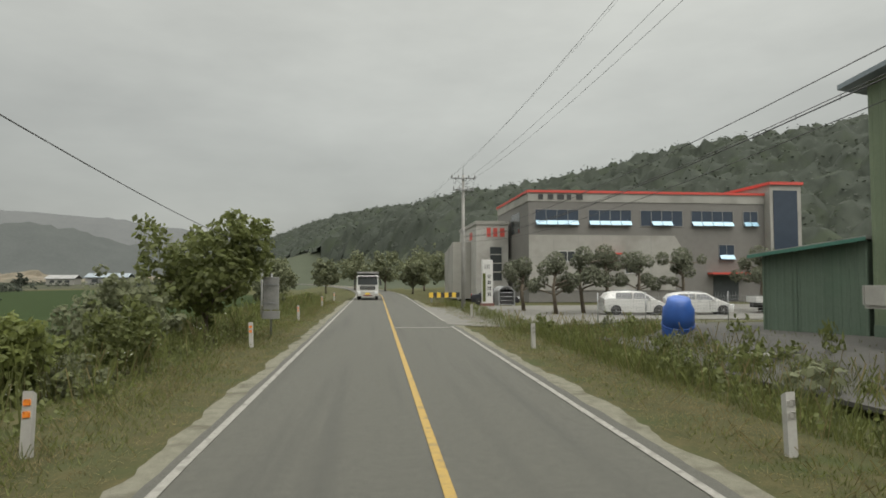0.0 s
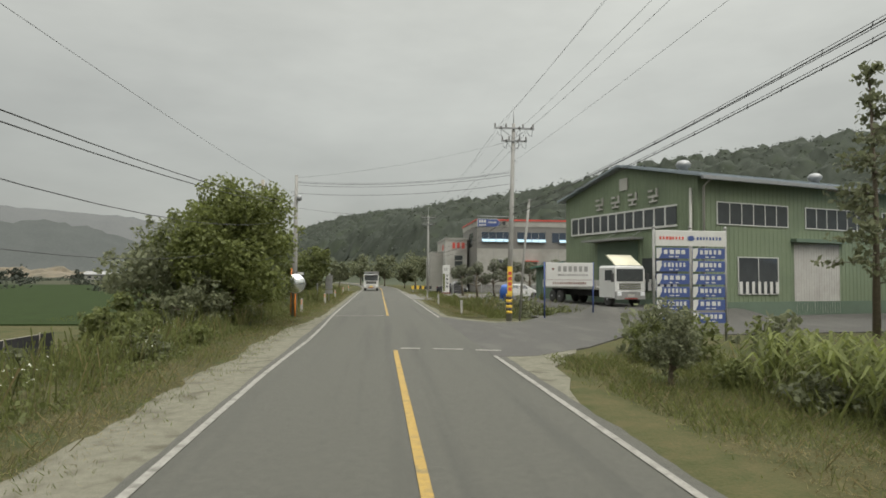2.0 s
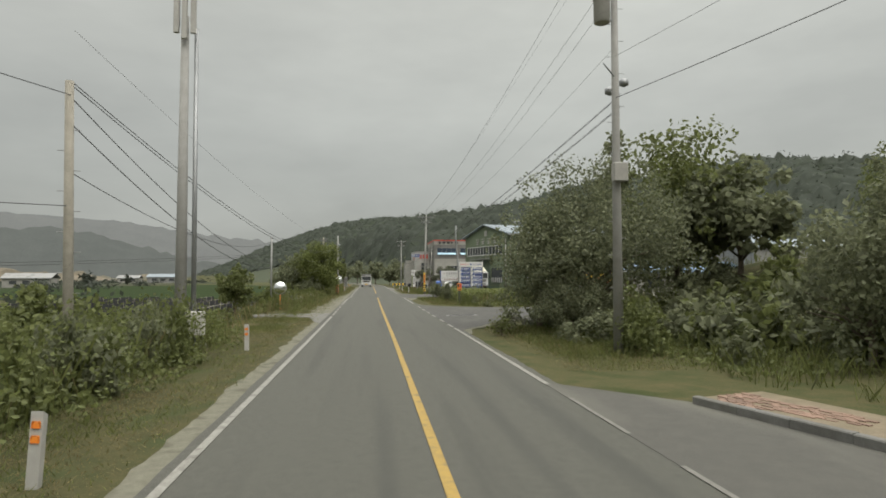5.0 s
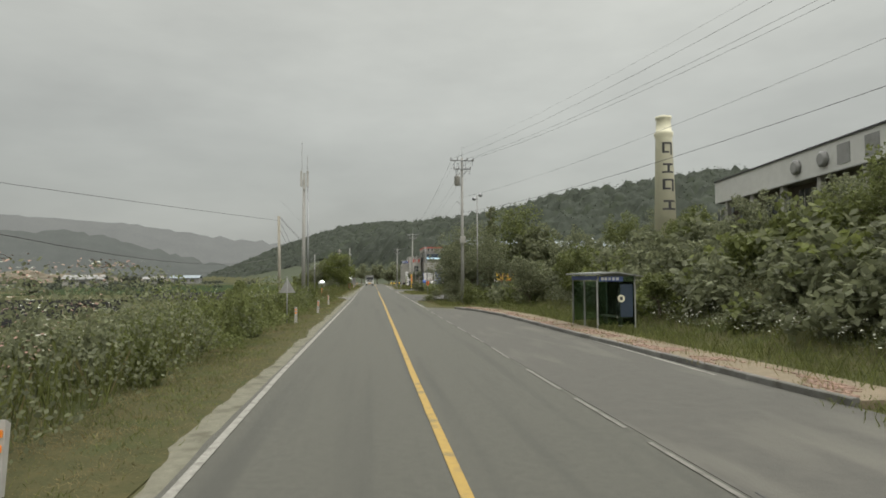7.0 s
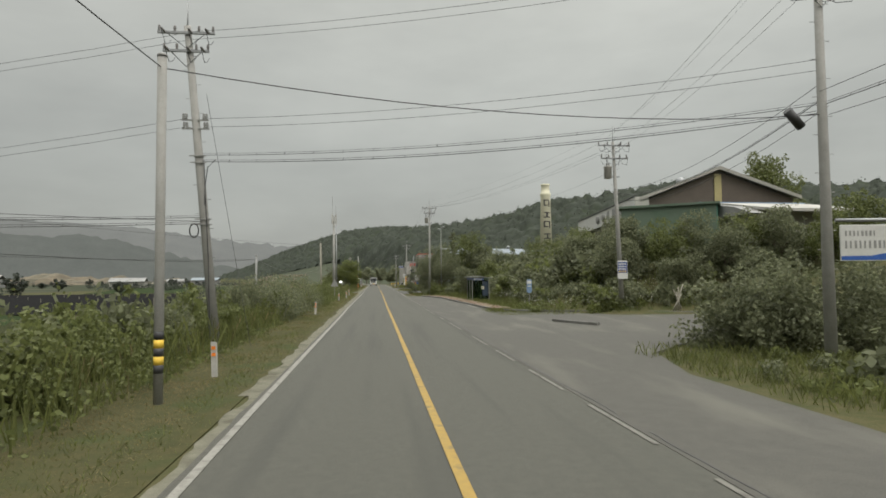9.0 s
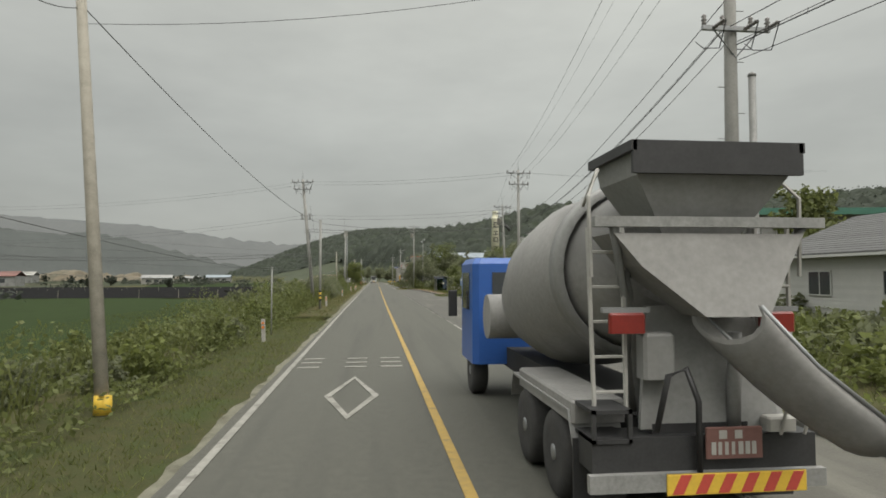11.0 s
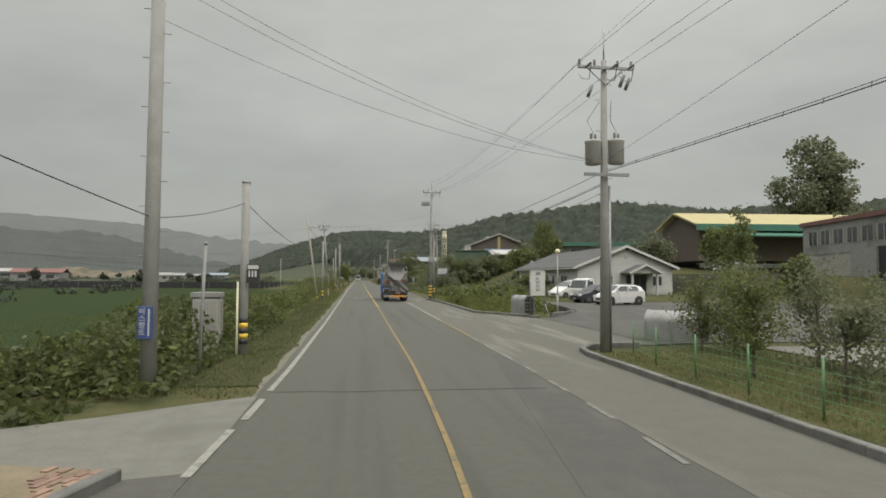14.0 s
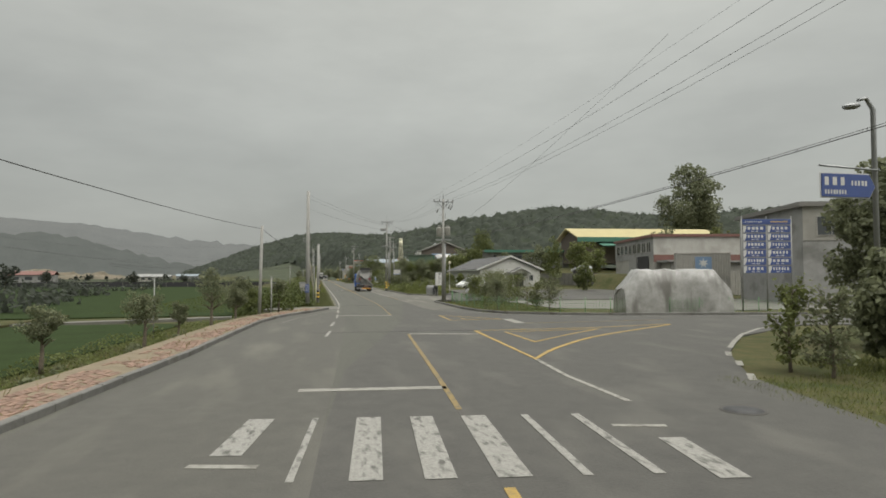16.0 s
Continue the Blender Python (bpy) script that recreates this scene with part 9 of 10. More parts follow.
# hedge by the white sign and the side road
for i, (x, y, r) in enumerate(((12.1, -141.6, 1.6), (13.2, -142.6, 1.8), (14.2, -143.3, 1.8), (12.8, -144.2, 1.6), (15.4, -144.2, 1.8), (14.2, -141.0, 1.7), (16.7, -143, 1.8))):
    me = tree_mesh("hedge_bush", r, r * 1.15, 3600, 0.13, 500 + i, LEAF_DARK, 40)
    tagged(part("hedge_bush", me, LEAF_DARK, None, "", pose(x, y, ground_z(x, y) + r * 0.7)), "broad dense hedge bush by the side road", "hedge", "hedge bushes")
for i in range(16):
    shrub(rnd.uniform(9.2, 14.5), rnd.uniform(-150, -145.5), rnd.uniform(0.3, 0.55), rnd.choice(("mid", "dark")), h=rnd.uniform(0.25, 0.45))
for i in range(60):
    shrub(rnd.uniform(15.5, 35), rnd.uniform(-121.5, -112.5), rnd.uniform(0.9, 1.6), rnd.choice(("dark", "dark", "mid")), h=rnd.uniform(0.8, 1.5))
for i in range(34):
    shrub(rnd.uniform(10.5, 24), rnd.uniform(-121.5, -116.5), rnd.uniform(0.35, 0.7), rnd.choice(("mid", "light")), h=rnd.uniform(0.35, 0.65))
for i in range(50):
    shrub(rnd.uniform(17, 36), rnd.uniform(-186, -140), rnd.uniform(0.8, 1.9), rnd.choice(("dark", "mid", "dark")), h=rnd.uniform(0.8, 1.7))
for i in range(46):
    shrub(rnd.uniform(9.4, 19), rnd.uniform(-188, -149), rnd.uniform(0.5, 1.1), rnd.choice(("dark", "mid", "light")), h=rnd.uniform(0.4, 1.0))
# planted bank before the house
for i in range(75):
    x, y = rnd.uniform(8.4, 21), rnd.uniform(-215, -176)
    if x > 13.5 and y < -197:
        continue
    shrub(x, y, rnd.uniform(0.4, 0.9), rnd.choice(("mid", "light", "dark", "light")), h=rnd.uniform(0.4, 0.95))
for x, y in ((21.6, -192.5), (23.0, -193.0), (24.5, -193.2), (26, -193.2), (20.2, -190), (19.4, -187), (18.6, -184), (22, -195.5), (16.5, -198.5), (17.8, -199)):
    shrub(x, y, 0.85, "dark", h=0.75, label="clipped garden bush before the house")
for i, (x, y, h, r) in enumerate(((20, -181, 2.6, 1.2), (18.5, -189, 2.4, 1.1), (21.2, -186, 2.4, 1.1))):
    tree(x, y, h, r, LEAF, 180 + i, "small garden tree beside the house", 1500, 0.2, 0.3)
# yard trees behind the green fence
for i, (x, y, h, r, n) in enumerate(((12.9, -236.5, 3.2, 1.5, 1700), (12.3, -238.2, 2.9, 1.4, 1500), (12.6, -240.9, 3.0, 1.3, 1400), (12.2, -244.6, 2.6, 1.1, 1000), (9.3, -250.9, 2.3, 0.95, 1300), (9.7, -242.2, 2.6, 1.1, 1300), (13.6, -242.6, 2.7, 1.2, 1100), (12.2, -251.5, 2.2, 0.9, 1000), (12.8, -252.6, 2.6, 1.3, 1200), (11.5, -236.6, 2.7, 1.2, 1200), (9.9, -245.1, 2.2, 1.0, 1000), (14.4, -234.0, 2.8, 1.2, 1000))):
    sapling(x, y, h, r, LEAF if i % 2 else LEAF_DARK, 200 + i, "thin young orchard tree on the lawn", int(n * 1.7), 0.095)
sapling(12.7, -248.0, 1.6, 0.5, LEAF, 213, "nearly bare young tree on the lawn", 60, 0.1)
sapling(8.8, -249.1, 0.9, 0.5, LEAF_LIGHT, 214, "low pale flowering bush by the fence", 350, 0.08)
tree(29.0, -212.0, 8.6, 1.5, LEAF, 215, "slender young tree at the car park edge", 5200, 0.17, 0.05, lumps=34)
tree(33.0, -213.5, 4.6, 1.6, LEAF, 216, "bushy young tree at the car park edge", 2200, 0.26, 0.05)
tree(117.0, -111.0, 41.0, 10.5, LEAF_DARK, 217, "tall dense poplar group above the yards", 12000, 0.85, 0.08, lumps=54, rz=17.0, z=1.0)
tree(-10.6, -241.2, 3.3, 1.35, LEAF_DARK, 219, "dense upright dark bush beside the field", 3600, 0.16, 0.02, lumps=26)
tree(52, -85.5, 16.8, 4.6, LEAF, 218, "round tree standing on the bank behind the works", 7000, 0.36, 0.15, z=4.2, lumps=40)
for i, (x, y, h, r) in enumerate(((30, -160, 7, 3), (40, -176, 8, 3.4), (46, -182, 8, 3.2), (34, -172, 6, 2.8), (52, -176, 9, 3.6), (62, -186, 9, 3.6), (28, -150, 7, 3.0), (33, -135, 6, 2.6), (60, -206, 8, 3.0))):
    tree(x, y, h, r, LEAF_DARK if i % 2 else LEAF, 220 + i, "leafy tree among the buildings", 2000, 0.42, 0.1)
# corner planting by the street sign
tree(15.4, -278.0, 7.2, 1.9, LEAF_DARK, 240, "dark leafy tree at the junction corner", 7500, 0.2, 0.02, lumps=40)
tree(10.9, -282.9, 3.2, 1.3, LEAF_DARK, 244, "dark leafy tree at the junction corner", 5000, 0.2, 0.02, lumps=34)
tree(16.2, -279.4, 7.6, 2.4, LEAF_DARK, 241, "large dark tree at the junction corner", 6000, 0.24, 0.02, lumps=30)
sapling(8.15, -282.3, 2.4, 0.62, LEAF, 242, "young shrub tree at the junction corner", 900, 0.12)
sapling(8.5, -283.3, 2.2, 0.7, LEAF_DARK, 243, "young shrub tree at the junction corner", 900, 0.12)
for i in range(14):
    shrub(rnd.uniform(8.4, 13), rnd.uniform(-288, -281.5), rnd.uniform(0.35, 0.6), "dark", h=rnd.uniform(0.25, 0.5))
# young roadside trees on the left
for i, (x, y, h, r) in enumerate(((-8.8, -259.2, 2.6, 0.75), (-6.9, -250.8, 2.5, 0.7), (-9.7, -261.7, 3.4, 1.08), (-11.2, -262.4, 2.0, 0.5), (-11.4, -268.0, 2.9, 1.0), (-13.2, -273.5, 2.6, 0.8), (-15.0, -284, 2.5, 0.75))):
    tree(x, y, h, r, LEAF_DARK, 250 + i, "young round-headed tree with a thin stem beside the field", 2600, 0.085, 0.36, group="young trees", lumps=16)
tree(-8.7, -249.8, 2.2, 0.95, LEAF, 260, "low bushy tree smothered in vines", 2600, 0.12, 0.03, lumps=18)
for i in range(30):
    y = rnd.uniform(-325, -250)
    shrub(bend(y) - rnd.uniform(8.5, 11.5), y, rnd.uniform(0.25, 0.55), rnd.choice(("mid", "dark")), h=rnd.uniform(0.2, 0.45))
# hedges and thickets over the far fields
V = []
for i in range(620):
    y = rnd.uniform(-260, 330)
    x = -rnd.choice((38, 62, 85, 110, 140, 180, 230, 290)) - 6 * noise.noise((y * 0.02, i % 8, 0)) - rnd.uniform(0, 5) - 0.12 * y
    if noise.noise((x * 0.02, y * 0.012, 3.0)) < -0.05 or x > -30:
        continue
    P, d = blobs([(0, 0, 0, 1.0), (0.8, 0.3, -0.2, 0.7), (-0.7, 0.2, -0.1, 0.8)], 44, 0.5)
    r = rnd.uniform(0.9, 2.2)
    V.append(leaves(P * np.array((r * 1.3, r * 1.3, r * 0.9)) + np.array((x, y, -0.8 + r * 0.6)), 0.7, d))
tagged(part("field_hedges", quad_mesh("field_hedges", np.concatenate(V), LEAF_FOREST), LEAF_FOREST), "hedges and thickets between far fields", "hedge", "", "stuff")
# tree rows over the fields
for i in range(44):
    y = rnd.uniform(-260, 330)
    x = -rnd.uniform(55, 260) - max(0, y) * 0.2
    h = rnd.uniform(3, 7)
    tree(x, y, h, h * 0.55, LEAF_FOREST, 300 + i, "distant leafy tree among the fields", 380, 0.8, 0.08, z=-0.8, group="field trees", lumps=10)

plant_shrubs()

# ---------- grass, weeds and flowers ----------
def blades(X, Y, H, W, lean=0.35, z=None):
    n = len(X)
    Z = np.array([ground_z(x, y) for x, y in zip(X, Y)]) if z is None else np.full(n, z)
    a = rng.uniform(0, 2 * np.pi, n)
    P = np.stack([X, Y, Z - 0.02], 1)
    s = np.stack([np.cos(a), np.sin(a), 0 * a], 1)
    b = rng.uniform(0, 2 * np.pi, n)
    tip = np.stack([np.cos(b), np.sin(b), 0 * b], 1) * (H * lean * rng.uniform(0.2, 1.6, n))[:, None] + np.stack([0 * H, 0 * H, H], 1)
    w = (W * rng.uniform(0.6, 1.3, n))[:, None]
    return np.stack([P - s * w, P + s * w, P + tip * np.array([0.9, 0.9, 1]) + s * w * 0.15, P + tip - s * w * 0.15], 1)


def stuff(name, V, material, label):
    return tagged(part(name, quad_mesh(name, V, material), material), label, "grass", "", "stuff")


def patch(x0, x1, y0, y1, per):
    n = int(abs(x1 - x0) * abs(y1 - y0) * per)
    X, Y = rng.uniform(min(x0, x1), max(x0, x1), n), rng.uniform(min(y0, y1), max(y0, y1), n)
    keep = np.array([noise.noise((x * 0.7, y * 0.45, 2.0)) > -0.55 + 0.45 * rng.random() for x, y in zip(X, Y)])
    return X[keep], Y[keep]


def grassy(name, boxes, per, h, w, material, label, lean=0.4):
    XS, YS = [], []
    for bx in boxes:
        X, Y = patch(*bx, per)
        X = X + np.array([bend(y) if y < -240 else 0 for y in Y])
        XS.append(X)
        YS.append(Y)
    X, Y = np.concatenate(XS), np.concatenate(YS)
    stuff(name, blades(X, Y, h * rng.uniform(0.5, 1.3, len(X)), w * np.ones(len(X)), lean), material, label)


def turf(name, boxes, per, h, w, material, label, lean, lo, hi, bare=0.0, seed=2.0):
    """Fine three-cornered blades, thick where a patch noise lies between lo and hi, thinning out over bare metres beside the road."""
    P = []
    for x0, x1, y0, y1 in boxes:
        n = int(abs(x1 - x0) * abs(y1 - y0) * per)
        X, Y = rng.uniform(x0, x1, n), rng.uniform(y0, y1, n)
        k = np.array([noise.noise((x * 0.55, y * 0.4, seed)) + 0.5 * noise.noise((x * 2.1, y * 1.9, seed)) for x, y in zip(X, Y)])
        near = (x1 - X) if x1 < 0 else (X - x0)
        ok = (k + rng.normal(size=n) * 0.12 > lo) & (k < hi + rng.normal(size=n) * 0.12) & (rng.random(n) < np.clip(near / bare, 0.1, 1) if bare else True)
        P.append(np.stack([X[ok] + np.array([bend(y) if y < -240 else 0 for y in Y[ok]]), Y[ok]], 1))
    P = np.concatenate(P)
    n = len(P)
    Z = np.array([ground_z(x, y) for x, y in P]) + 0.012
    base = np.stack([P[:, 0], P[:, 1], Z], 1)
    a, c = rng.uniform(0, 6.283, n), rng.uniform(0, 6.283, n)
    hh = h * rng.uniform(0.45, 1.35, n)
    side = np.stack([np.cos(a), np.sin(a), 0 * a], 1) * (w * rng.uniform(0.6, 1.3, n))[:, None]
    tip = np.stack([np.cos(c), np.sin(c), 0 * c], 1) * (hh * lean * rng.uniform(0.2, 1.5, n))[:, None] + np.stack([0 * hh, 0 * hh, hh], 1)
    co = np.stack([base - side, base + side, base + tip], 1).astype(np.float32)
    me = bpy.data.meshes.new(name)
    me.vertices.add(3 * n)
    me.vertices.foreach_set("co", co.ravel())
    me.loops.add(3 * n)
    me.loops.foreach_set("vertex_index", np.arange(3 * n, dtype=np.int32))
    me.polygons.add(n)
    me.polygons.foreach_set("loop_start", np.arange(0, 3 * n, 3, dtype=np.int32))
    me.polygons.foreach_set("loop_total", np.full(n, 3, np.int32))
    me.materials.append(material)
    me.update(calc_edges=True)
    tagged(part(name, me, material), label, "grass", "", "stuff")


LEFT = [(-5.6, -2.95, -165, 66), (-7.5, -3.3, -64, -49)]
RIGHT = [(4.8, 7.2, 5, 62), (5.5, 9.0, -32, -15), (5.3, 8.5, -72, -58)]
YARD = [(7.5, 10.5, -258, -238), (-10.5, -8.2, -300, -252)]
turf("dry_grass", LEFT + RIGHT + YARD, 150, 0.055, 0.010, GRASS_DRY, "short dry mown grass on the verge", 1.5, -0.9, 0.12, 0.7)
turf("straw_litter", LEFT + RIGHT, 110, 0.035, 0.009, GRASS_DRY, "cut straw lying on the verge", 6.0, -0.2, 0.5, 0.3, 5.0)
turf("entrance_straw", [(-4.6, -2.95, -61, -50.5)], 170, 0.05, 0.010, GRASS_DRY, "straw and dust tufts at the field entrance", 3.0, -0.35, 0.7, 0.0, 2.0)
turf("green_grass", [(-6.4, -2.95, -165, 66), (4.9, 8.5, 5, 62), (5.3, 12, -35, -15), (5.5, 12, -72, -57), (-10, -3.6, -64, -49)], 130, 0.10, 0.011, GRASS, "green roadside grass", 0.8, -0.05, 1.5, 1.0)
turf("deep_grass", [(-6.4, -2.75, -244, -200)], 130, 0.10, 0.011, GRASS_DEEP, "dark green grass along the verge", 0.8, -0.75, 1.5, 0.5)
turf("verge_grass", [(-6.4, -2.75, -200, -160), (7.2, 14, -256, -237), (8.2, 12, -215, -192), (8, 13.5, -122, -116), (7.5, 12, -298, -283), (10.2, 13, -113, -78), (-12.5, -9.8, -300, -252)], 120, 0.10, 0.011, GRASS, "thick green grass along the verge", 0.8, -0.75, 1.5, 0.5)
grassy("bank_grass", [(9, 17, -187, -150), (9.9, 14.8, -113, -76), (8.2, 14, -152, -143), (8.3, 12, -215, -192)], 45, 0.38, 0.013, GRASS, "long green grass on the bank foot", 0.5)
grassy("corner_grass", [(6.0, 12, -70, -57.5), (5.6, 9.5, -24, -14.5), (11.4, 15.5, -286, -280.5), (8.0, 12.5, -119.5, -113.5)], 110, 0.2, 0.012, GRASS, "thick green grass at the road corners", 0.7)
grassy("tall_weeds", [(-9.5, -5.5, -40, 72), (-11, -5.4, -160, -60), (-9.5, -5.9, -222, -160)], 13, 0.8, 0.020, GRASS, "tall green weeds on the bank", 0.35)
grassy("reed_weeds", [(-11, -5.3, -160, -62), (-9.5, -6.6, -40, 60)], 10, 1.1, 0.020, GRASS, "tall reedy grass on the bank", 0.3)
grassy("tall_dry_stalks", [(-8.5, -5.4, -60, 72), (-9, -5.5, -150, -64), (6.8, 13, 6, 34), (9, 30, -37, -18)], 4.5, 0.85, 0.010, GRASS_DRY, "tall straw-coloured grass stalks", 0.3)
grassy("verge_weeds", [(5.9, 10, -33, -15), (6.2, 12, -71, -57.5), (-5.6, -4.2, -60, 66)], 30, 0.26, 0.008, GRASS, "knee-high mixed weeds on the verge", 0.6)
grassy("straw_weeds", [(5.7, 9, -33, -15), (5.8, 11, -71, -58), (-5.4, -3.9, -40, 66), (5.4, 7.6, 5, 60)], 14, 0.24, 0.006, GRASS_DRY, "dry straw-coloured weeds on the verge", 0.8)
grassy("weed_foot", [(7.0, 14, 5, 32), (6.4, 9, 14, 60)], 40, 0.5, 0.009, GRASS, "tall soft weeds beside the yard", 0.4)
grassy("weed_stand", [(7.5, 15, 6, 32), (8, 32, -36, -17), (10.5, 24, -57, -52.5), (14, 26, -51.5, -47.5), (9, 17, -75, -57), (12, 24, -122, -114)], 16, 0.6, 0.016, GRASS, "tall weeds on the waste ground", 0.4)
grassy("rice_tops", [(-22, -11.3, -240, -120), (-22, -12, 10, 60)], 14, 0.28, 0.02, GRASS, "rice plants", 0.2)
grassy("lawn_grass", [(8.5, 20, -214, -178)], 14, 0.25, 0.012, GRASS, "rough lawn grass", 0.5)

# leafy weeds as low mounds
def hump(x, y, hmax, base=0.55):
    return hmax * min(max(0.08, base + 0.8 * noise.noise((x * 0.45, y * 0.3, 7.0)) + 0.3 * noise.noise((x * 1.9, y * 1.6, 1.0))), 1.0)


def mounds(boxes, per, hmax, size, material, name, label, edge=0.0, base=0.55):
    """Leaf layer over uneven humps; edge: width over which it rises from the side nearest to the road."""
    V = []
    for x0, x1, y0, y1 in boxes:
        n = int((x1 - x0) * abs(y1 - y0) * per)
        X, Y = rng.uniform(x0, x1, n), rng.uniform(y0, y1, n)
        H = np.array([hump(x, y, hmax, base) for x, y in zip(X, Y)])
        if edge:
            H *= 0.25 + 0.75 * np.clip((x1 - X if x1 < 0 else X - x0) / edge, 0, 1)
        Z = np.array([ground_z(x, y) for x, y in zip(X, Y)]) + H * rng.random(n) ** 0.4
        V.append(leaves(np.stack([X, Y, Z], 1), size))
    stuff(name, np.concatenate(V), material, label)


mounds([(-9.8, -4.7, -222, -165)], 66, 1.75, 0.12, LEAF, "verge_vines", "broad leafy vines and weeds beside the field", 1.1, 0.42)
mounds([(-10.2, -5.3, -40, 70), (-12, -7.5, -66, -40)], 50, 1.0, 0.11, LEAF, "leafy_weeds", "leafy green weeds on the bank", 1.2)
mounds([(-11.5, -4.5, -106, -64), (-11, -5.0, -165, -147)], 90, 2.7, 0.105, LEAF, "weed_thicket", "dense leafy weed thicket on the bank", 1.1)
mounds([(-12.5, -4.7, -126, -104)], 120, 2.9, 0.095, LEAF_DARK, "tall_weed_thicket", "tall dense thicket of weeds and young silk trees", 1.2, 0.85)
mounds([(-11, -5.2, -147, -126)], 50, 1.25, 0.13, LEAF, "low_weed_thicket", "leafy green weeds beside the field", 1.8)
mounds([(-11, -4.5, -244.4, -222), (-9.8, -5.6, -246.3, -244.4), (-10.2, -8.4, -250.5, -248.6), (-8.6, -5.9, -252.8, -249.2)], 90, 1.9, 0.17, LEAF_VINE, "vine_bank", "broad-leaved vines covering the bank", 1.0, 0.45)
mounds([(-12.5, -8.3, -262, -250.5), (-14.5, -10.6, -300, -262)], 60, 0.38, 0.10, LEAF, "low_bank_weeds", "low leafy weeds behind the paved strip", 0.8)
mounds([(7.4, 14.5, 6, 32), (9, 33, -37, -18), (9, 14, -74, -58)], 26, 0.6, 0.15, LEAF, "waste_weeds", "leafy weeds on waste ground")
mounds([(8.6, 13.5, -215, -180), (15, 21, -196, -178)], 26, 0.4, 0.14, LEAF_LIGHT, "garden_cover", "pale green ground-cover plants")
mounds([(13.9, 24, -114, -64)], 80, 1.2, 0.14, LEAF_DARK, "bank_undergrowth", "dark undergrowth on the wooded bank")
mounds([(8.8, 17, -188, -150)], 16, 0.6, 0.16, LEAF, "field_weeds", "low leafy weeds beside the road")
mounds([(17, 36, -187, -138)], 14, 1.2, 0.3, LEAF_DARK, "slope_undergrowth", "dark undergrowth on the slope")

# maize
n = 420
X, Y = rng.uniform(8.8, 16, n), rng.uniform(-30, -19, n)
V = []
for x, y in zip(X, Y):
    zb = ground_z(x, y)
    for k in range(7):
        a = rng.uniform(0, 6.28)
        L = rng.uniform(0.5, 0.9)
        z0 = zb + 0.25 + 0.12 * k
        d = np.array([math.cos(a), math.sin(a), 0])
        s = np.array([-math.sin(a), math.cos(a), 0]) * 0.035
        p0, p1, p2 = np.array([x, y, z0]), np.array([x, y, z0 + 0.35]) + d * L * 0.45, np.array([x, y, z0 + 0.12]) + d * L
        V += [[p0 - s, p0 + s, p1 + s, p1 - s], [p1 - s, p1 + s, p2 + s * 0.2, p2 - s * 0.2]]
tagged(part("maize", quad_mesh("maize", np.array(V), LEAF_LIGHT), LEAF_LIGHT), "maize plants with arching leaves", "crop", "", "stuff")

# blossom
def flowers(boxes, n, h0, h1, size, material, name, label, over=None):
    """Blossom in loose clusters between the heights h0 and h1, or above the humps that over gives."""
    V = []
    for x0, x1, y0, y1 in boxes:
        m = n // len(boxes)
        cx, cy = rng.uniform(x0, x1, m // 9), rng.uniform(y0, y1, m // 9)
        k = rng.integers(0, len(cx), m)
        X, Y = cx[k] + rng.normal(size=m) * 0.22, cy[k] + rng.normal(size=m) * 0.22
        Z = np.array([ground_z(x, y) for x, y in zip(X, Y)]) + rng.uniform(h0, h1, m)
        if over:
            Z += np.array([hump(x, y, *over) for x, y in zip(X, Y)])
        V.append(leaves(np.stack([X, Y, Z], 1), size, np.array([0, 0, 1.5]), 0, 0.5))
    tagged(part(name, quad_mesh(name, np.concatenate(V), material), material), label, "flowers", "", "stuff")


flowers([(-10, -6.0, -104, -80)], 300, -0.05, 0.12, 0.085, FLOWER_W, "white_flowers", "white umbel flowers in the weeds", (2.7, 0.55))
flowers([(-10.5, -6.0, -117, -106)], 500, -0.1, 0.1, 0.08, FLOWER_W, "thicket_flowers", "white umbel flowers over the thicket", (2.9, 0.85))
flowers([(-10, -5.9, -117.5, -107.5)], 1500, -0.12, 0.08, 0.08, FLOWER_P, "silk_tree_blossom", "pink silky blossom over the weed thicket", (2.9, 0.85))
flowers([(-8, -5.8, -10, 60), (-8, -5.6, -40, -10)], 700, 0.5, 0.9, 0.06, FLOWER_W, "daisies", "small white flowers on the bank")
flowers([(10.8, 21, -121.5, -116.5), (12.4, 15, -112, -96)], 1300, 0.6, 1.0, 0.08, FLOWER_W, "white_weed_flowers", "white flowering weeds by the side road")
flowers([(10, 20, -36, -20)], 260, 0.5, 0.9, 0.07, FLOWER_W, "field_flowers", "small white flowers among crops")

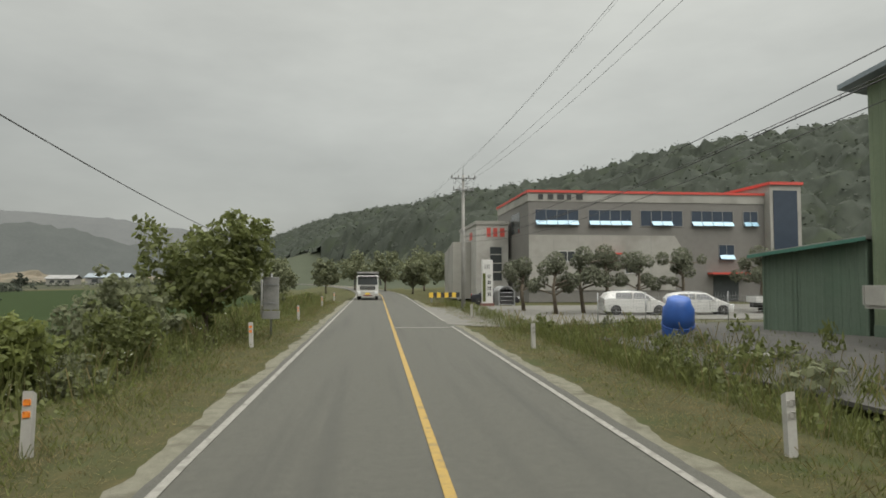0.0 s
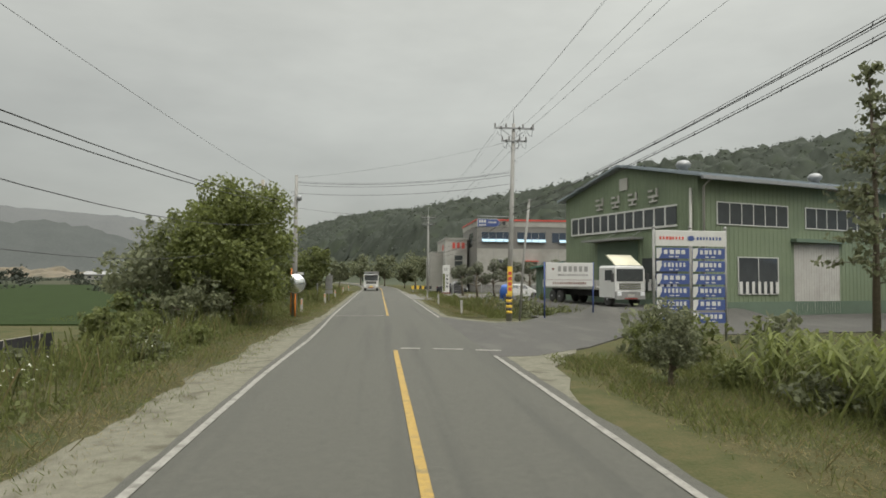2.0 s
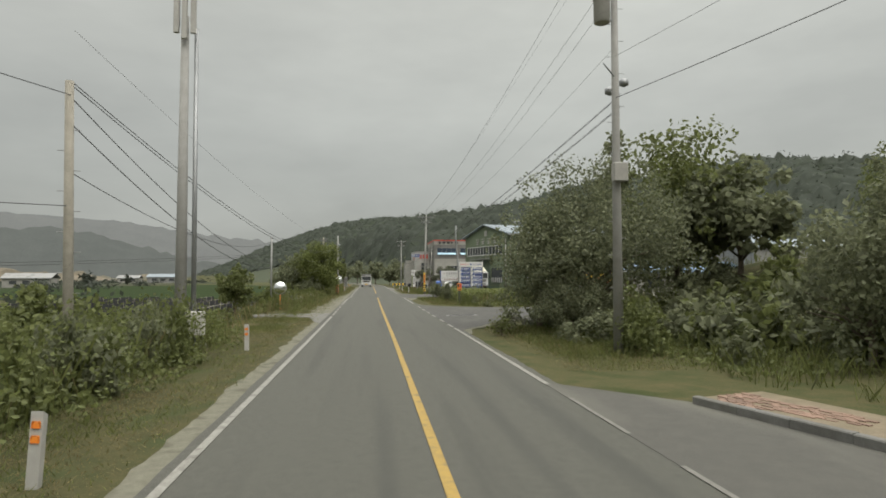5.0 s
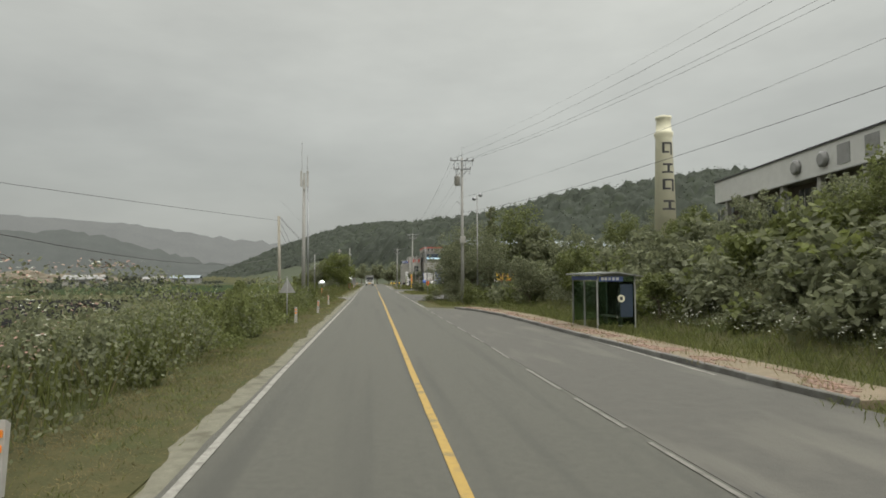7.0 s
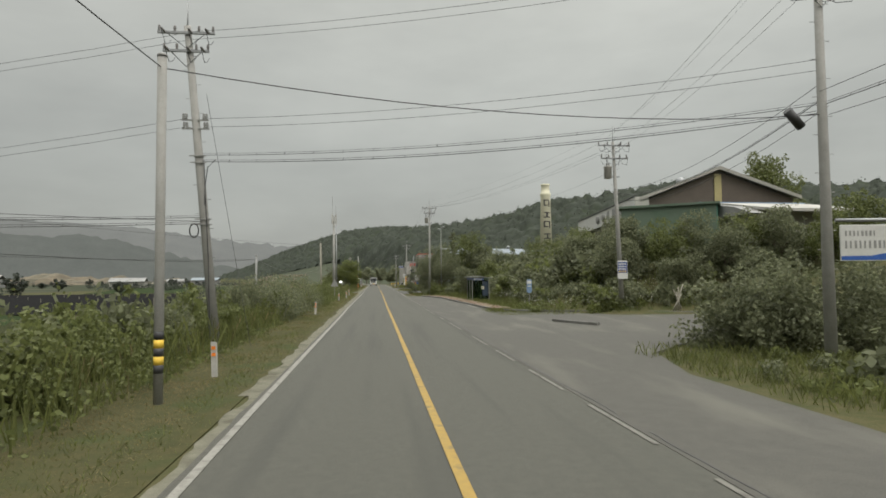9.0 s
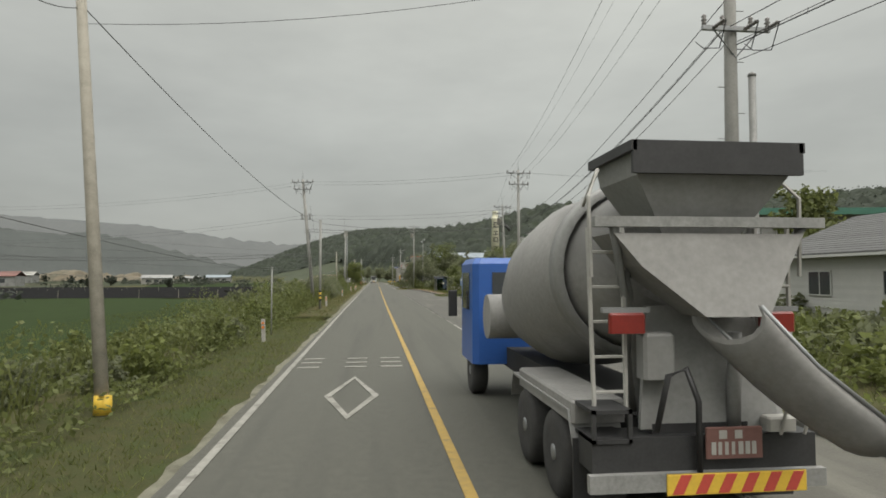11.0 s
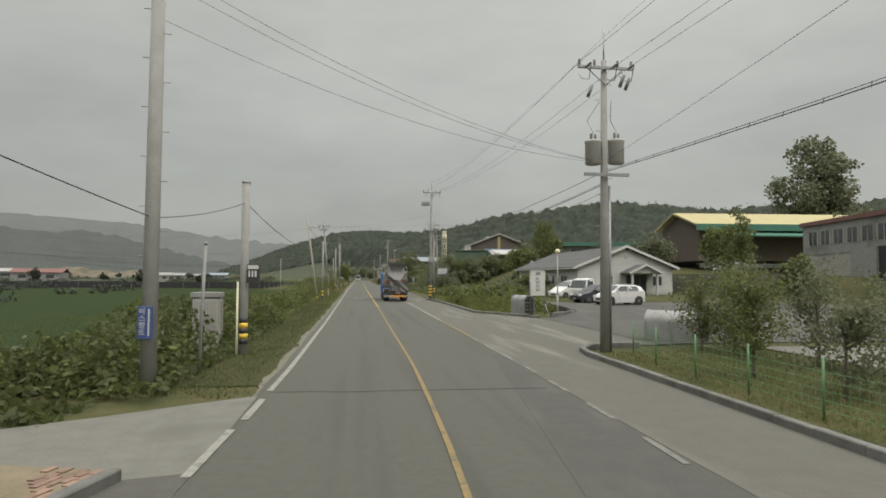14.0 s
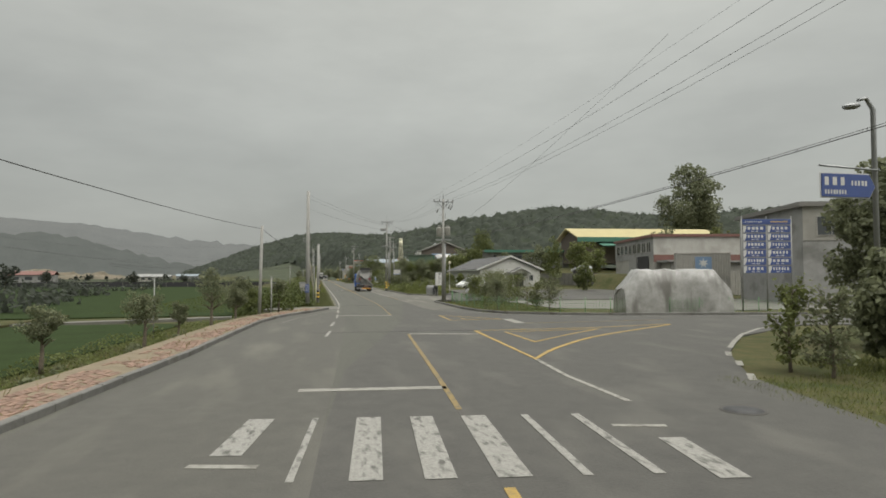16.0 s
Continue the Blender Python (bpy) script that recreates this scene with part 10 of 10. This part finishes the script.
# forest on the hill
def forest():
    """A canopy of rounded crowns over the slopes that face the valley, with leaf sprays breaking its outline."""
    g = np.random.default_rng(5)
    cell, step = 6.0, 2.4
    xs, ys = np.arange(-225, 352, step), np.arange(-302, 832, step)
    X, Y = np.meshgrid(xs, ys)
    H = np.array([[hill(x, y) for x in xs] for y in ys])
    d = np.hypot(X, Y + 110)
    FX, FY = (X - X / d * 22 + 225) / step, (Y - (Y + 110) / d * 22 + 302) / step
    I, J = np.clip(FY.round().astype(int), 0, len(ys) - 1), np.clip(FX.round().astype(int), 0, len(xs) - 1)
    road = np.array([bend(y) for y in ys])[:, None]
    ok = (H > 2.0) & (np.abs(X - road) > 25) & (H[I, J] < H * 1.06 + 0.5)
    nx, ny = int(580 / cell) + 3, int(1140 / cell) + 3
    cx, cy = g.uniform(0.1, 0.9, (ny, nx)), g.uniform(0.1, 0.9, (ny, nx))
    ch, cr = g.uniform(3.6, 8.2, (ny, nx)), g.uniform(3.0, 4.6, (ny, nx))
    U, V = (X + 231) / cell, (Y + 308) / cell
    top = np.zeros_like(X)
    for di in (-1, 0, 1):
        for dj in (-1, 0, 1):
            ii, jj = np.clip(V.astype(int) + di, 0, ny - 1), np.clip(U.astype(int) + dj, 0, nx - 1)
            q = ((U - jj - cx[ii, jj]) ** 2 + (V - ii - cy[ii, jj]) ** 2) * cell ** 2 / cr[ii, jj] ** 2
            top = np.maximum(top, ch[ii, jj] * np.sqrt(np.clip(1 - q, 0, 1)) ** 0.8)
    top *= np.clip((H - 1.5) / 4.5, 0.06, 1) * np.clip((np.abs(X - road) - 24) / 10, 0.1, 1)
    Z = np.array([[ground_z(x, y) if k else 0.0 for x, y, k in zip(rx, ry, rk)] for rx, ry, rk in zip(X, Y, ok)]) + top - 0.6
    idx = np.arange(X.size).reshape(X.shape)
    quad = np.stack([idx[:-1, :-1], idx[:-1, 1:], idx[1:, 1:], idx[1:, :-1]], -1)[ok[:-1, :-1] & ok[:-1, 1:] & ok[1:, 1:] & ok[1:, :-1]]
    used, inv = np.unique(quad, return_inverse=True)
    co = np.stack([X.ravel()[used], Y.ravel()[used], Z.ravel()[used]], 1) + g.normal(size=(len(used), 3)) * np.array((0.35, 0.35, 0.45))
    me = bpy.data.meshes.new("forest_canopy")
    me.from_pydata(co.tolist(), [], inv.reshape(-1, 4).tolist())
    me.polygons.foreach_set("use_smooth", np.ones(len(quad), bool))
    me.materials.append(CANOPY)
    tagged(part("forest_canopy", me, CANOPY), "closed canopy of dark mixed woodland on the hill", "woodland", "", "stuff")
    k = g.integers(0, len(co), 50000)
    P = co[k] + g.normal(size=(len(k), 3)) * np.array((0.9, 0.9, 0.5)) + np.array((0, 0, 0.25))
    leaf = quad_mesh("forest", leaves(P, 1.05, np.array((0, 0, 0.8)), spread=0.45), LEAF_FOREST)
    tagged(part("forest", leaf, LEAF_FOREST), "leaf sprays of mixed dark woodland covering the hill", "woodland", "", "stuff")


forest()

# far hills and the valley floor
def ridge(name, pts, d, material, label, rough):
    """A long hill behind the fields: pts are (bearing in degrees, height), at distance d."""
    b = Build()
    rings = []
    ang = np.linspace(pts[0][0], pts[-1][0], 150)
    hs = np.interp(ang, [p[0] for p in pts], [p[1] for p in pts])
    for k in (0, 0.25, 0.5, 0.75, 0.92, 1.0):
        ring = []
        for a, h in zip(ang, hs):
            rr = d * (0.86 + 0.14 * k)
            hh = h * math.sin(k * math.pi / 2) + rough * k * noise.noise((a * 1.7, k * 2, d * 0.01)) + rough * 0.3 * k * noise.noise((a * 9, k, 1.0))
            ring.append((rr * math.sin(math.radians(a)), -140 + rr * math.cos(math.radians(a)), -2 + hh))
        rings.append(ring)
    b.loft(rings, False, True, closed=False)
    return fixed(name, b, material, label, "backdrop")


ridge("backdrop_far_hills", [(-75, 170), (-50, 170), (-38, 185), (-28, 172), (-20, 160), (-14, 130), (-8, 110), (0, 90), (12, 60)], 2000, FAR_HILL_HAZE, "hazy blue-grey hills behind the valley", 10)
ridge("backdrop_near_hills", [(-75, 95), (-48, 100), (-40, 108), (-34, 100), (-28, 82), (-24, 88), (-19, 62), (-15, 38), (-11, 18), (-8, 4)], 1250, MID_HILL_HAZE, "hazy wooded hills behind the valley", 8)
# bare soil banks and works far over the fields
for x, y, sx, sy, h, nm in ((-300, 490, 85, 34, 13, "soil_bank"), (-215, 560, 40, 22, 7, "soil_bank")):
    b = Build()
    k, m = 64, 12
    V = []
    for j in range(m):
        for i in range(k):
            u, v = i / (k - 1) * 2 - 1, j / (m - 1) * 2 - 1
            cut = 0.42 + 0.9 * noise.noise((u * 2.2, v * 1.2, x)) + 0.45 * noise.noise((u * 7, v * 3, x)) + 0.2 * noise.noise((u * 19, v * 7, x))
            V.append((x + sx * u, y + sy * v, -1.2 + h * max(0, 1 - u * u) ** 0.7 * max(0, 1 - v * v) ** 0.6 * max(0.06, min(1.0, cut + 0.15))))
    b.add(V, [(j * k + i, j * k + i + 1, (j + 1) * k + i + 1, (j + 1) * k + i) for j in range(m - 1) for i in range(k - 1)])
    solo(nm, b, SOIL, "bare tan soil bank across the fields", "soil bank")


# ---------- distant farm buildings ----------
def farmhouse(x, y, w, d, h, roof, wall, label, rz=0):
    t = thing("farm_building", pose(x, y, -0.8, 0, 0, rz), label, "farm building", "farm buildings")
    part("wall", Build().box(-w / 2, w / 2, -d / 2, d / 2, 0, h), wall, t)
    part("roof", Build().across([(-d / 2 - 0.5, h - 0.1), (0, h + d * 0.22), (d / 2 + 0.5, h - 0.1), (d / 2 + 0.5, h + 0.1), (0, h + d * 0.22 + 0.2), (-d / 2 - 0.5, h + 0.1)], -w / 2 - 0.5, w / 2 + 0.5), roof, t)
    for i in range(3):
        part("window", Build().box(-w / 2 + w * (0.15 + 0.27 * i), -w / 2 + w * (0.3 + 0.27 * i), -d / 2 - 0.05, -d / 2, h * 0.35, h * 0.75), DARKGLASS, t)
    return t


farmhouse(-121, 300, 18, 8, 3.4, ROOF_BLUE_GREY, GREY, "long grey farm shed with a grey-blue roof")
farmhouse(-141, 300, 12, 7, 2.8, GREY, PALE_BOX, "small pale farmhouse by the fields")
farmhouse(-110, 130, 14, 7, 3, GREY, PANEL, "grey farm shed by the fields", 6)
farmhouse(-150, 60, 22, 8, 4, RUST, GREY, "long shed with a red roof", 4)
farmhouse(-210, 20, 30, 9, 4, RUST, PANEL, "long shed with a red roof", -4)
farmhouse(-240, 230, 40, 10, 5, PANEL, GREY, "long pale greenhouse far off", 5)
# shade frames over the ginseng beds
t = thing("shade_frame", pose(0, 0, 0), "rows of black shade cloth on low timber frames", "shade frame")
for k in range(7):
    x0 = -13 - k * 3.3
    b = Build()
    b.add([(x0, -34, 0.05), (x0 - 2.2, -34, -0.35), (x0 - 2.2, -6, -0.35), (x0, -6, 0.05), (x0, -34, -0.75), (x0, -6, -0.75)], [(0, 1, 2, 3), (4, 0, 3, 5)])
    part("shade_cloth", b, BLACK_NET, t)
    for i in range(12):
        y = -33.5 + i * 2.4
        part("stake", Build().tube([(x0, y, -0.9), (x0, y, 0.12)], 0.03, 4).tube([(x0, y, 0.05), (x0 - 2.2, y, -0.33)], 0.02, 4), POLE_WOOD, t)
t = thing("shade_frame", pose(0, 0, 0), "rows of black shade cloth across the field", "shade frame")
for k in range(5):
    y0 = -62 - k * 9
    part("shade_cloth", Build().add([(-24, y0, 0.5), (-95, y0, 0.5), (-95, y0 + 5, 0.1), (-24, y0 + 5, 0.1), (-24, y0, -0.7), (-95, y0, -0.7)], [(0, 1, 2, 3), (0, 1, 5, 4)]), BLACK_NET, t)
    for i in range(12):
        part("stake", Build().tube([(-25 - i * 6, y0 - 0.05, -0.9), (-25 - i * 6, y0 - 0.05, 0.6)], 0.04, 4), POLE_WOOD, t)


# ---------- boulders ----------
def boulder(x, y, r, seed):
    g = np.random.default_rng(seed)
    bm = bmesh.new()
    bmesh.ops.create_icosphere(bm, subdivisions=3, radius=1)
    off = g.uniform(0, 50, 3)
    sc = g.uniform(0.7, 1.2, 3) * np.array((1.2, 0.9, 0.75)) * r
    for v in bm.verts:
        k = 1 + 0.35 * noise.noise(Vector(off) + v.co * 0.9) + 0.1 * noise.noise(Vector(off) + v.co * 3)
        v.co = Vector((v.co.x * sc[0] * k, v.co.y * sc[1] * k, v.co.z * sc[2] * k))
    me = bpy.data.meshes.new("boulder")
    bm.to_mesh(me)
    bm.free()
    me.materials.append(STONE)
    ob = part("boulder", me, STONE, None, "", pose(x, y, ground_z(x, y) + r * 0.3, 0, 0, seed * 33))
    tagged(ob, "weathered grey boulder among weeds", "boulder", "boulders")


for i, (x, y, r) in enumerate(((17.0, -31.0, 0.7), (18.4, -30.6, 0.8), (20.0, -31.2, 0.9), (21.6, -30.8, 0.8), (23.4, -30.2, 0.8), (19.0, -32.4, 0.6), (22.6, -33.8, 0.8), (26.5, -33.5, 1.1), (29.5, -34.0, 1.3), (16.2, -32.4, 0.5), (8.6, -55.4, 0.45))):
    boulder(x, y, r, 400 + i)

# blue barrel, planks and pipes in the factory yard
t = thing("plastic_drum", pose(12.6, 24.6, 0.0, 14, -12, 20), "large blue plastic tank tipped on its side", "tank")
part("drum", Build().lathe([(0.5, 0), (0.62, 0.1), (0.64, 0.6), (0.6, 0.65), (0.64, 0.7), (0.62, 1.3), (0.5, 1.5), (0.45, 1.75), (0.2, 1.8)], 18), BLUE_TARP, t)
part("rim", Build().lathe([(0.66, 0), (0.66, 0.06)], 18, (0, 0, 0.62)), BLUE_TARP, t)
for i in range(6):
    solo("plank", Build().rbox(0, 4.2, 0, 0.16, 0.02 + i * 0.001, 0.07, 0.008), POLE_WOOD, "bleached timber plank lying in the yard", "plank", "planks", "", pose(13.5 + i * 0.5, 25.5 + i * 0.4, 0.02 + 0.06 * (i % 2), 0, 0, 8 + i * 5))
solo("pipe", Build().tube([(0, 0, 0), (6, 0, 0)], 0.11, 10), WHITE_OLD, "white plastic pipe lying on the ground", "pipe", "", "", pose(11.5, 18.5, 0.1, 0, 0, -38))
solo("pipe", Build().tube([(0, 0, 0), (4, 0, 0)], 0.08, 10), WHITE_OLD, "white plastic pipe lying on the ground", "pipe", "", "", pose(15, 28.5, 0.1, 0, 0, 10))
t = thing("road_barrier", pose(5.6, 63, 0.0, 0, 0, 8), "yellow and black striped road barrier", "barrier")
for i in range(8):
    part("stripe", Build().box(i * 0.4, i * 0.4 + 0.4, -0.04, 0.04, 0.5, 1.0), (YELLOW, BLACK)[i % 2], t)
for x in (0.2, 3.0):
    part("leg", Build().box(x, x + 0.08, -0.2, 0.2, 0, 0.5), STEEL, t)


# ---------- kerbs and brick pavements ----------
def kerb(pts, label, h=0.16, w=0.18):
    t = tagged(new("kerb"), label, "kerb", "", "structure")
    for (x0, y0), (x1, y1) in zip(pts, pts[1:]):
        L = math.hypot(x1 - x0, y1 - y0)
        n = max(1, round(L))
        a = math.degrees(math.atan2(y1 - y0, x1 - x0))
        me = None
        for i in range(n):
            if me is None:
                me = Build().across([(-w / 2, -0.15), (w / 2, -0.15), (w / 2, h - 0.02), (w / 2 - 0.02, h), (-w / 2 + 0.02, h), (-w / 2, h - 0.02)], 0.006, L / n - 0.006).mesh("kerb_stone", KERB)
            k = i / n
            part("kerb_stone", me, KERB, t, "", pose(x0 + (x1 - x0) * k, y0 + (y1 - y0) * k, rnd.uniform(-0.008, 0.008), 0, 0, a))
    return t


KB = [(6.4, -76.4), (7.5, -80.5), (8.15, -86), (8.4, -98), (8.7, -107.6), (8.95, -113.9)]
kerb(KB, "grey stone kerb of the bus bay")
kerb([(6.85, -190.6), (7.4, -198), (7.5, -214.6), (9.3, -217.7), (10.4, -220.4)], "grey stone kerb of the lay-by")
kerb([(9.6, -235.6), (8.5, -235.7), (7.6, -236.1), (7.0, -236.9), (6.75, -238.2), (6.65, -250.3), (7.0, -254), (8.1, -256.9), (11, -258.9), (15, -260.1), (27, -261.6)], "grey stone kerb round the yard")
kerb(LK, "grey stone kerb of the lay-by")
kerb([(9.9, -128.2), (10.5, -130), (11.2, -131.8)], "short kerb of a traffic island")
kerb([(9.4, -117), (13.5, -119.6), (21.2, -123.2)], "low kerb of the side road")
kerb([(14.4, -213), (13.6, -217.6), (12.8, -217.9), (11.4, -219.6)], "concrete planter edge", 0.3)


def paving(name, edge, side, width, label, near):
    """Bricks behind a kerb line: single bricks on a stretch of the plan, the rest joined."""
    base = Build()
    for (x0, y0), (x1, y1) in zip(edge, edge[1:]):
        d = Vector((x1 - x0, y1 - y0)).normalized()
        n = Vector((-d.y, d.x)) * side
        base.poly([(x0 + n.x * 0.08, y0 + n.y * 0.08), (x1 + n.x * 0.08, y1 + n.y * 0.08), (x1 + n.x * (width + 0.5), y1 + n.y * (width + 0.5)), (x0 + n.x * (width + 0.5), y0 + n.y * (width + 0.5))][::int(-side)], -0.8, 0.115 + 0.001 * (int(y0) % 3))
    t = tagged(part(name, base, SAND), label, "pavement", "", "structure")
    me = Build().rbox(-0.097, 0.097, -0.047, 0.047, -0.05, 0.012, 0.006).mesh("brick", BRICK)
    rest, count = Build(), 0
    for (x0, y0), (x1, y1) in zip(edge, edge[1:]):
        L = math.hypot(x1 - x0, y1 - y0)
        d = Vector((x1 - x0, y1 - y0)).normalized()
        n = Vector((-d.y, d.x)) * side
        for j in range(int(width / 0.105)):
            for i in range(int(L / 0.205)):
                u, v = (i + (0.5 if j % 2 else 0)) * 0.205 + 0.1, 0.17 + j * 0.105
                if noise.noise((x0 + d.x * u + n.x * v, (y0 + d.y * u + n.y * v) * 0.8, 5)) < -0.05 or rnd.random() < 0.08:
                    continue
                px, py = x0 + d.x * u + n.x * v, y0 + d.y * u + n.y * v
                a = math.degrees(math.atan2(d.y, d.x)) + rnd.uniform(-2, 2)
                if near[0] > py > near[1] and count < 300:
                    part("brick", me, BRICK, t, "", pose(px, py, 0.12 + rnd.uniform(-0.004, 0.008), rnd.uniform(-2, 2), rnd.uniform(-2, 2), a))
                    count += 1
                elif rnd.random() < 0.85:
                    c, s = math.cos(math.radians(a)), math.sin(math.radians(a))
                    z = 0.128 + rnd.uniform(-0.004, 0.01)
                    q = [(px + X * c - Y * s, py + X * s + Y * c) for X, Y in ((-0.097, -0.047), (0.097, -0.047), (0.097, 0.047), (-0.097, 0.047))]
                    rest.add([(*p, z) for p in q] + [(*p, z - 0.05) for p in q], [(0, 1, 2, 3), (0, 4, 5, 1), (1, 5, 6, 2), (2, 6, 7, 3), (3, 7, 4, 0)])
    r = part("brick_rest", rest, BRICK_REST, t)
    r["kind"] = "stuff"
    return t


paving("pavement_bricks_bus_stop", KB, 1, 1.25, "red brick pavement overgrown with weeds", (-105, -109))
paving("pavement_bricks_left", LK, -1, 1.3, "red brick pavement broken up and weedy", (-262, -267))
# weeds between the bricks
n = 2600
V = []
X = np.concatenate([rng.uniform(8.5, 10.2, 1300), rng.uniform(-2.4, -0.2, 1300)])
Y = np.concatenate([rng.uniform(-113, -80, 1300), rng.uniform(-325, -251, 1300)])
X[1300:] += np.interp(-Y[1300:], [-p[1] for p in LK], [p[0] for p in LK])
keep = np.array([noise.noise((x, y * 0.7, 9)) > 0.05 for x, y in zip(X, Y)])
stuff("pavement_weeds", blades(X[keep], Y[keep], rng.uniform(0.06, 0.22, keep.sum()), np.full(keep.sum(), 0.012), 0.7, 0.12), GRASS_DRY, "weeds growing between paving bricks")
